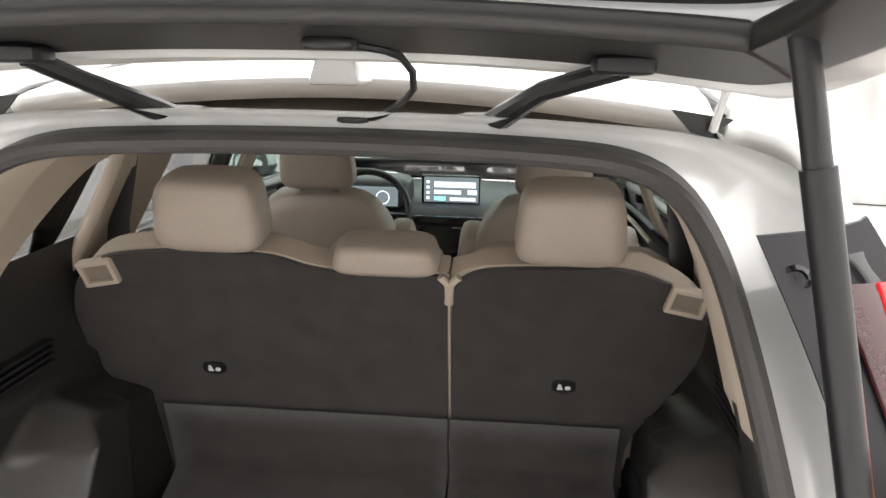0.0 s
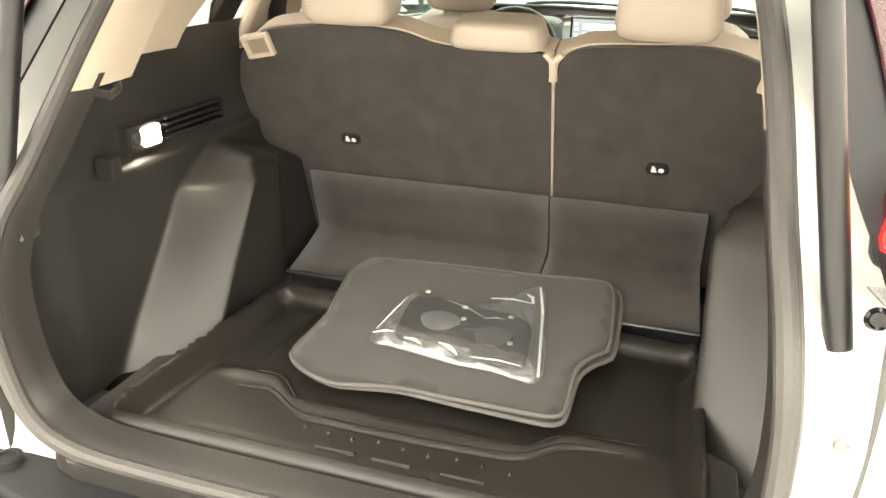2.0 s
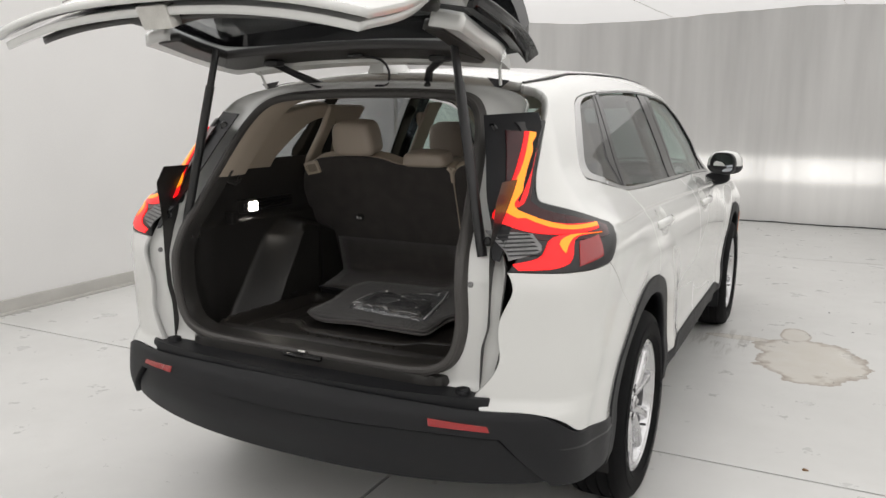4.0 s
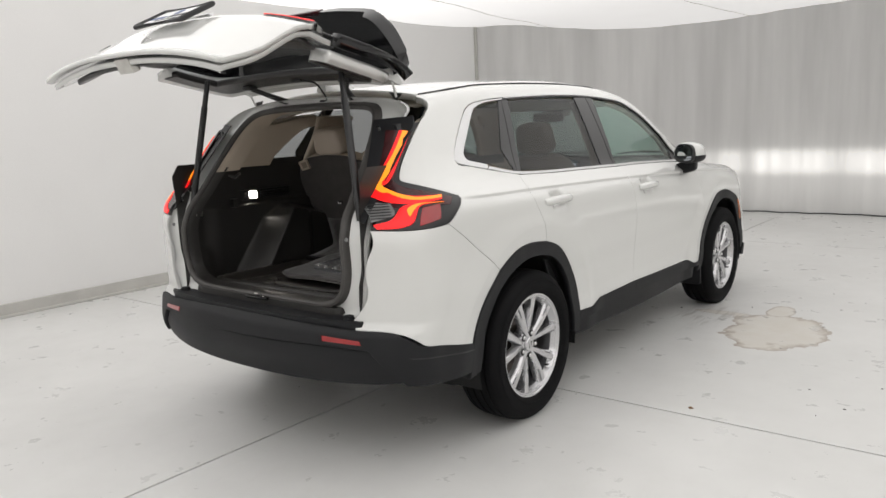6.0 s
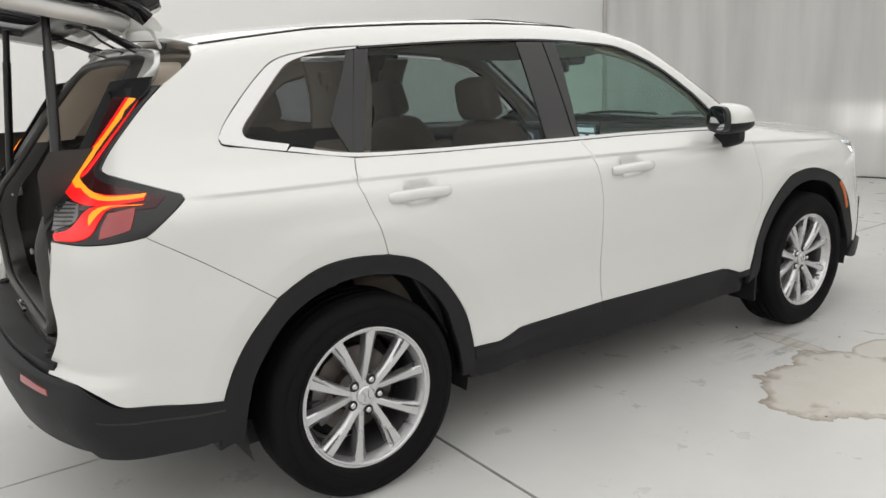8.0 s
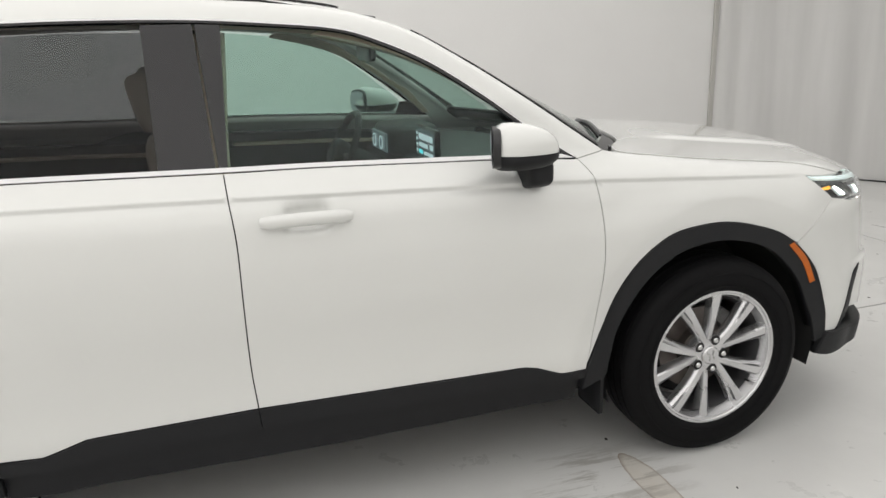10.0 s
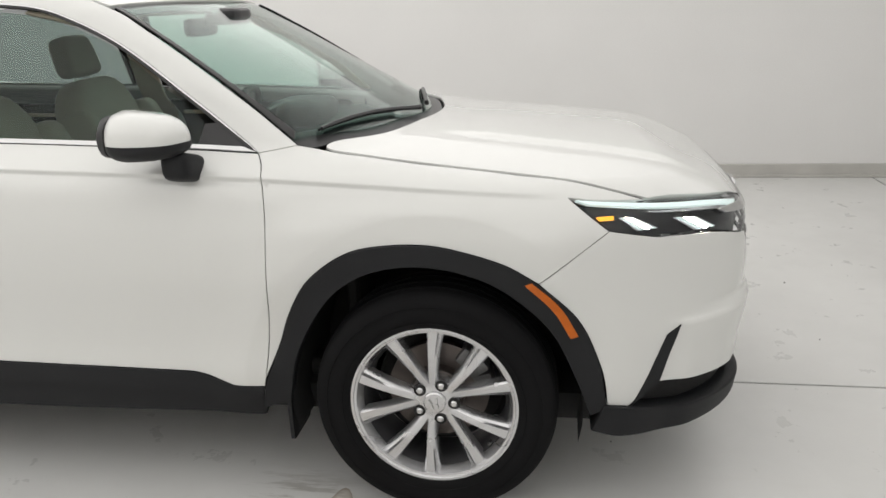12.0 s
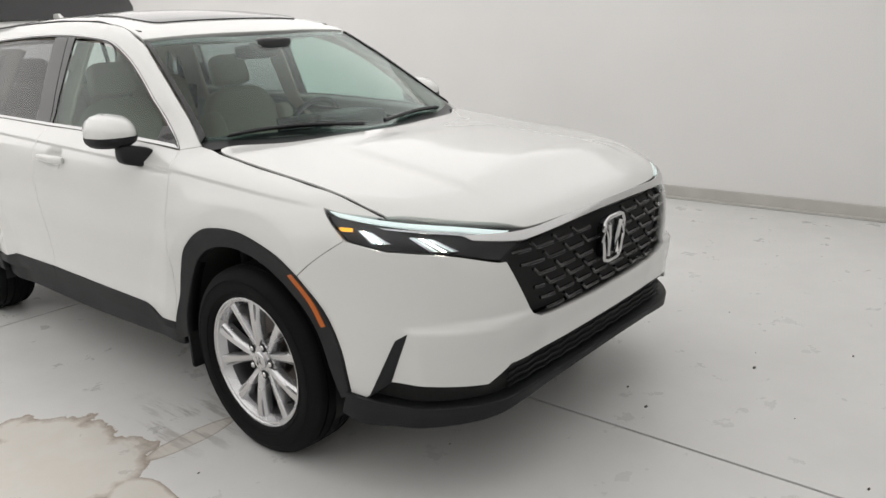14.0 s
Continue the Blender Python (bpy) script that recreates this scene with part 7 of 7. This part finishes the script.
for x0, x1, z0, z1, mt in ((-0.10, 0.085, 1.075, 1.100, M_SCREENLIT), (-0.10, 0.02, 1.045, 1.062, M_SCREENLIT), (-0.10, -0.05, 1.016, 1.032, M_CYAN), (-0.03, 0.085, 1.016, 1.030, M_SCREENLIT), (0.05, 0.09, 1.045, 1.065, M_SCREENLIT)):
    part("screen_item", block((x0, 2.980, z0), (x1, 2.983, z1), 0), mt, scr)
for k in range(4):
    part("screen_item", block((-0.135, 2.980, 1.02 + 0.024 * k), (-0.122, 2.983, 1.032 + 0.024 * k), 0), M_SCREENLIT, scr)
for x in (-0.10, -0.02, 0.06):
    b = lathe([(0.0, 0.024), (0.028, 0.024), (0.034, 0.020), (0.034, 0.0)], 28, axis="z")
    bmesh.ops.transform(b, matrix=Matrix.Translation((x, 2.89, 0.885)) @ pose(0, 0, 0, 90, 0, 0), verts=b.verts)
    kn = part("climate_knob", b, M_CHROME, dash)
    b = lathe([(0.034, 0.015), (0.0355, 0.0)], 20, axis="z")
    bmesh.ops.transform(b, matrix=Matrix.Translation((x, 2.89, 0.885)) @ pose(0, 0, 0, 90, 0, 0), verts=b.verts)
    part("knob_face", b, M_SATIN if x < 0.05 else M_CYAN, kn)
part("start_button", block((-0.205, 2.868, 0.90), (-0.18, 2.88, 0.925), 0.004, 1), M_REDITEM, dash)
part("centre_stack", block((-0.17, 2.84, 0.60), (0.15, 2.92, 0.93), 0.02, 2), M_GLOSS, dash)
con = part("centre_console", block((-0.14, 2.10, 0.35), (0.14, 2.90, 0.66), 0.03, 3), M_DASH, car)
part("arm_rest", soft((-0.11, 2.08, 0.64), (0.11, 2.40, 0.73), puff=0.3, cuts=5), M_LEATHER, con)
part("gear_lever", tube([(0.0, 2.70, 0.66), (0.0, 2.71, 0.74), (0.0, 2.71, 0.79)], [0.014, 0.012, 0.024], 10), M_GLOSS, con)
# steering wheel
wm = Matrix.Translation((-0.36, 2.70, 1.0)) @ pose(0, 0, 0, 66, 0, 0)
wheel_ring = part("steering_wheel", tube([wm @ Vector((0.182 * math.cos(a), 0.182 * math.sin(a), 0)) for a in np.linspace(0, 2 * math.pi, 48, endpoint=False)], 0.0155, 10, closed=True, up=(0.1, 1, 0.2)), M_SATIN, car, "black leather steering wheel")
part("wheel_boss", soft((-0.075, -0.06, -0.01), (0.075, 0.055, 0.05), wm, puff=0.5, cuts=5), M_DASH, wheel_ring)
for a in (0, 180, 270):
    d = Vector((math.cos(math.radians(a)), math.sin(math.radians(a)), 0))
    part("wheel_spoke", tube([wm @ (d * 0.06), wm @ (d * 0.18)], 0.016, 8, flat=0.5), M_SATIN, wheel_ring)
part("steering_column", tube([wm @ Vector((0, 0, -0.01)), (-0.36, 2.98, 0.88)], 0.045, 12), M_DASH, car)
# inside mirror and sensor housing
im = part("inside_mirror", soft((-0.125, 2.735, 1.40), (0.125, 2.765, 1.468), puff=0.35, cuts=5), M_SATIN, car)
part("mirror_stem", tube([(0, 2.76, 1.44), (0, 2.82, 1.475)], 0.010, 8), M_SATIN, im)
part("sensor_housing", soft((-0.09, 2.80, 1.44), (0.09, 2.93, 1.50), puff=0.3, cuts=5), M_SATIN, car)
for s in (1, -1):
    # inner side of the doors
    for nm, y0, y1 in (("rear", 1.15, 2.10), ("front", 2.20, 3.18)):
        pts = [c((y0 + (0.32 if nm == "rear" else 0.0), 0.42)), c((y1, 0.42)), c((y1 - 0.0, 1.105)), (0.5 * (y0 + y1), 1.13), c((y0, 1.145)), (y0 + 0.02, 0.90)]
        dt = panel("door_lining", car, M_DASH, "side", pts, off=-0.085, depth=0.02, gap=0, grid=0.06, side=s, bevel=0.01)
        ym = 0.5 * (y0 + y1)
        part("arm_rest", soft((0.72 * s, ym - 0.30, 0.82), (0.80 * s, ym + 0.25, 0.89), puff=0.4, cuts=5), M_LEATHER, dt)
        part("trim_strip", tube([(0.735 * s, y0 + 0.06, 1.02), (0.735 * s, ym, 1.01), (0.73 * s, y1 - 0.05, 0.99)], 0.010, 6), M_BEIGE, dt)
part("cabin_floor", block((-0.70, 1.14, 0.34), (0.70, 3.45, 0.40), 0.01, 1), M_DARK, car)
part("bulkhead", block((-0.72, 3.46, 0.34), (0.72, 3.50, 1.03), 0.01, 1), M_DARK, car)
part("tank_cover", block((-0.56, 1.13, 0.34), (0.56, 1.19, 0.70), 0.01, 1), M_DARK, car)
# ---- loose things in the load bay and on the floor ----
def mat_z(y):
    return 0.700 + (y - 0.52) * 0.066


MAT = [(-0.256, 0.508), (-0.212, 0.468), (-0.145, 0.448), (-0.10, 0.455), (-0.02, 0.470), (0.10, 0.468), (0.245, 0.470), (0.268, 0.482), (0.273, 0.505), (0.272, 0.625), (0.295, 0.675), (0.318, 0.705), (0.316, 0.80), (0.302, 0.936), (0.277, 0.980), (0.138, 0.970), (-0.03, 0.960), (-0.256, 0.938), (-0.280, 0.905), (-0.290, 0.858), (-0.272, 0.75), (-0.256, 0.66), (-0.258, 0.58)]


def floor_mat(lift, turn, dx):
    th = thing("floor_mat", "dark grey carpet floor mat with piped edge, lying on another" if lift > 0.005 else "dark grey carpet floor mat with piped edge, under another mat", "floor mat", "floor mats stacked in the load bay", at=(dx, 0.75, mat_z(0.75) + lift))
    R = Matrix.Translation((dx, 0.75, 0)) @ pose(0, 0, 0, 0, 0, turn) @ Matrix.Translation((0, -0.75, 0))
    L = spline(MAT, 0.02)
    L = L if area(L) > 0 else L[::-1]
    Q, F, n = triangles(L, 0.03)
    V, m = [], len(Q)
    for o in (0.007, 0.0):
        for x, y in Q:
            p = R @ Vector((x, y, 0))
            V.append((p.x, p.y, mat_z(p.y) + lift + o + 0.002 * noise.noise((x * 6, y * 6, lift * 50))))
    faces = list(F) + [tuple(m + i for i in reversed(f)) for f in F] + [(i, m + i, m + (i + 1) % n, (i + 1) % n) for i in range(n)]
    arrays("carpet", V, faces, M_MAT, th)
    pp = [V[i] for i in range(n)]
    part("piping", tube([(x, y, z - 0.002) for x, y, z in pp], 0.0042, 7, closed=True), M_PIPING, th)
    return th


floor_mat(0.0005, -2.2, 0.012)
floor_mat(0.0095, 0.0, 0.0)

# clear bag with dark and pale hardware
bag = thing("plastic_bag", "clear zip plastic bag holding dark hardware, on a floor mat", "plastic bag", at=(0.05, 0.72, mat_z(0.72) + 0.017))
B = [(-0.132, 0.593), (-0.128, 0.68), (-0.128, 0.74), (-0.112, 0.786), (-0.04, 0.778), (0.045, 0.775), (0.09, 0.83), (0.115, 0.868), (0.156, 0.890), (0.180, 0.79), (0.217, 0.564), (0.12, 0.562), (0.054, 0.564), (-0.05, 0.58)]
L = spline(B, 0.018)
L = L if area(L) > 0 else L[::-1]
Q, F, n = triangles(L, 0.014)
a, b = L, np.roll(L, -1, 0)
ab = b - a
t = np.clip(((Q[:, None] - a) * ab).sum(-1) / ((ab**2).sum(-1) + 1e-15), 0, 1)
d = np.linalg.norm(Q[:, None] - a - t[..., None] * ab, axis=-1).min(1)
puff = 0.024 * np.clip(d / 0.034, 0, 1)
V, m = [], len(Q)
for k, (x, y) in enumerate(Q):
    cr = 0.012 * abs(noise.noise((x * 16 + y * 10, y * 14, 3.0))) + 0.005 * noise.noise((x * 40, y * 34, 8.0))
    V.append((x, y, mat_z(y) + 0.020 + puff[k] + max(-0.002, cr) * (0.4 + 0.6 * min(1, d[k] / 0.015)) + 0.035 * max(0, y - 0.83) * 3))
for k, (x, y) in enumerate(Q):
    V.append((x, y, mat_z(y) + 0.0175 + 0.035 * max(0, y - 0.83) * 3))
faces = list(F) + [tuple(m + i for i in reversed(f)) for f in F] + [(i, m + i, m + (i + 1) % n, (i + 1) % n) for i in range(n)]
film = arrays("film", V, faces, M_BAG, bag, "crinkled clear film")
film.visible_shadow = False
bracket = slab([(-0.086, 0.625), (-0.098, 0.745), (-0.085, 0.764), (0.044, 0.756), (0.155, 0.728), (0.18, 0.61), (0.17, 0.588), (0.09, 0.582), (-0.07, 0.612)], 0.018, 0.034, bevel=0.003)
for v in bracket.verts:
    v.co.z += mat_z(v.co.y)
part("bracket", bracket, M_SATIN, bag, "dark plate inside the bag")
for (x, y, rx, ry, mt) in ((-0.014, 0.678, 0.040, 0.034, M_CALIPER), (0.103, 0.65, 0.036, 0.036, M_ALLOYDARK)):
    s_ = slab([(x + rx * math.cos(q) * (1 + 0.12 * math.sin(3 * q)), y + ry * math.sin(q)) for q in np.linspace(0, 2 * math.pi, 18, endpoint=False)], 0.034, 0.0375, bevel=0.0015, ds=0.01)
    for v in s_.verts:
        v.co.z += mat_z(v.co.y)
    part("paper", s_, mt, bag)
# folds where the film lies double, their highlights painted as white slivers
M_FOLDGLINT = material("fold_glint_white", (0.80, 0.80, 0.78), 0.22, vary=0.12, blotch=60)
for fx0, fy0, fx1, fy1, fr in ((-0.125, 0.60, -0.085, 0.612, 0.0045), (-0.06, 0.60, -0.02, 0.585, 0.006), (0.01, 0.605, 0.055, 0.572, 0.0065), (-0.124, 0.615, -0.108, 0.75, 0.002), (0.06, 0.80, 0.15, 0.80, 0.004), (0.13, 0.84, 0.152, 0.80, 0.005), (-0.03, 0.765, 0.07, 0.715, 0.0018), (0.07, 0.715, 0.11, 0.72, 0.002), (0.08, 0.575, 0.18, 0.570, 0.0025)):
    mid_ = (0.5 * (fx0 + fx1) + 0.004, 0.5 * (fy0 + fy1) - 0.003)
    part("film_fold_glint", tube([(fx0, fy0, mat_z(fy0) + 0.034), (mid_[0], mid_[1], mat_z(mid_[1]) + 0.041), (fx1, fy1, mat_z(fy1) + 0.036)], [0.4 * fr, fr, 0.3 * fr], 6, flat=0.35), M_FOLDGLINT, bag)
part("zip", tube([(0.150, 0.885, mat_z(0.885) + 0.028), (0.174, 0.79, mat_z(0.79) + 0.024), (0.210, 0.57, mat_z(0.57) + 0.022)], 0.0028, 6), M_WHITE_PL, bag)
for k in range(5):
    x, y = (-0.075, 0.03, 0.02, 0.14, 0.12)[k], (0.785, 0.70, 0.745, 0.64, 0.735)[k]
    s_ = lathe([(0.034, 0.006), (0.037, 0.005), (0.038, 0.0)], 12, axis="z")
    bmesh.ops.transform(s_, matrix=Matrix.Translation((x, y, mat_z(y))), verts=s_.verts)
    part("screw", s_, M_METAL, bag)

# crumbs of dry leaf and grit on the floor
rng = random.Random(4)
M_LEAF = material("dry_leaf", (0.16, 0.08, 0.03), 0.8, vary=0.3, blotch=60)
M_GRIT = material("dark_grit", (0.05, 0.045, 0.04), 0.9, vary=0.3, blotch=60)


def crumb(x, y, size, mat, name, label):
    bm = bmesh.new()
    n = 7
    vs = [bm.verts.new((x + size * (0.7 + 0.5 * rng.random()) * math.cos(k * 6.283 / n), y + 0.55 * size * (0.7 + 0.5 * rng.random()) * math.sin(k * 6.283 / n), 0.001 + 0.35 * size * rng.random())) for k in range(n)]
    top = bm.verts.new((x, y, 0.35 * size + 0.002))
    for k in range(n):
        bm.faces.new((vs[k], vs[(k + 1) % n], top))
    low = [bm.verts.new((v.co.x, v.co.y, 0.0005)) for v in vs]
    for k in range(n):
        bm.faces.new((low[k], low[(k + 1) % n], vs[(k + 1) % n], vs[k]))
    bm.faces.new(list(reversed(low)))
    tagged(part(name, bm, mat, None), label, name.replace("_", " "), "crumbs on the floor")


crumb(1.487, 1.535, 0.017, M_LEAF, "leaf_crumb", "curled brown scrap of leaf on the floor")
for x, y, s_ in ((-0.833, 4.986, 0.012), (-0.35, 4.62, 0.009), (-0.232, 4.762, 0.011), (-0.133, 5.596, 0.010), (0.712, 3.439, 0.010), (1.9, 2.1, 0.006), (2.1, 1.9, 0.007), (2.2, 2.3, 0.006), (1.7, 3.9, 0.008), (-1.2, 5.3, 0.008), (1.55, 4.4, 0.007), (-1.1, 6.1, 0.009)):
    crumb(x, y, s_, M_GRIT, "grit_crumb", "small dark crumb of grit on the floor")
for k in range(26):
    crumb(rng.uniform(-1.8, 3.4), rng.uniform(-1.6, 6.4), rng.uniform(0.003, 0.006), M_GRIT, "grit_crumb", "small dark crumb of grit on the floor")
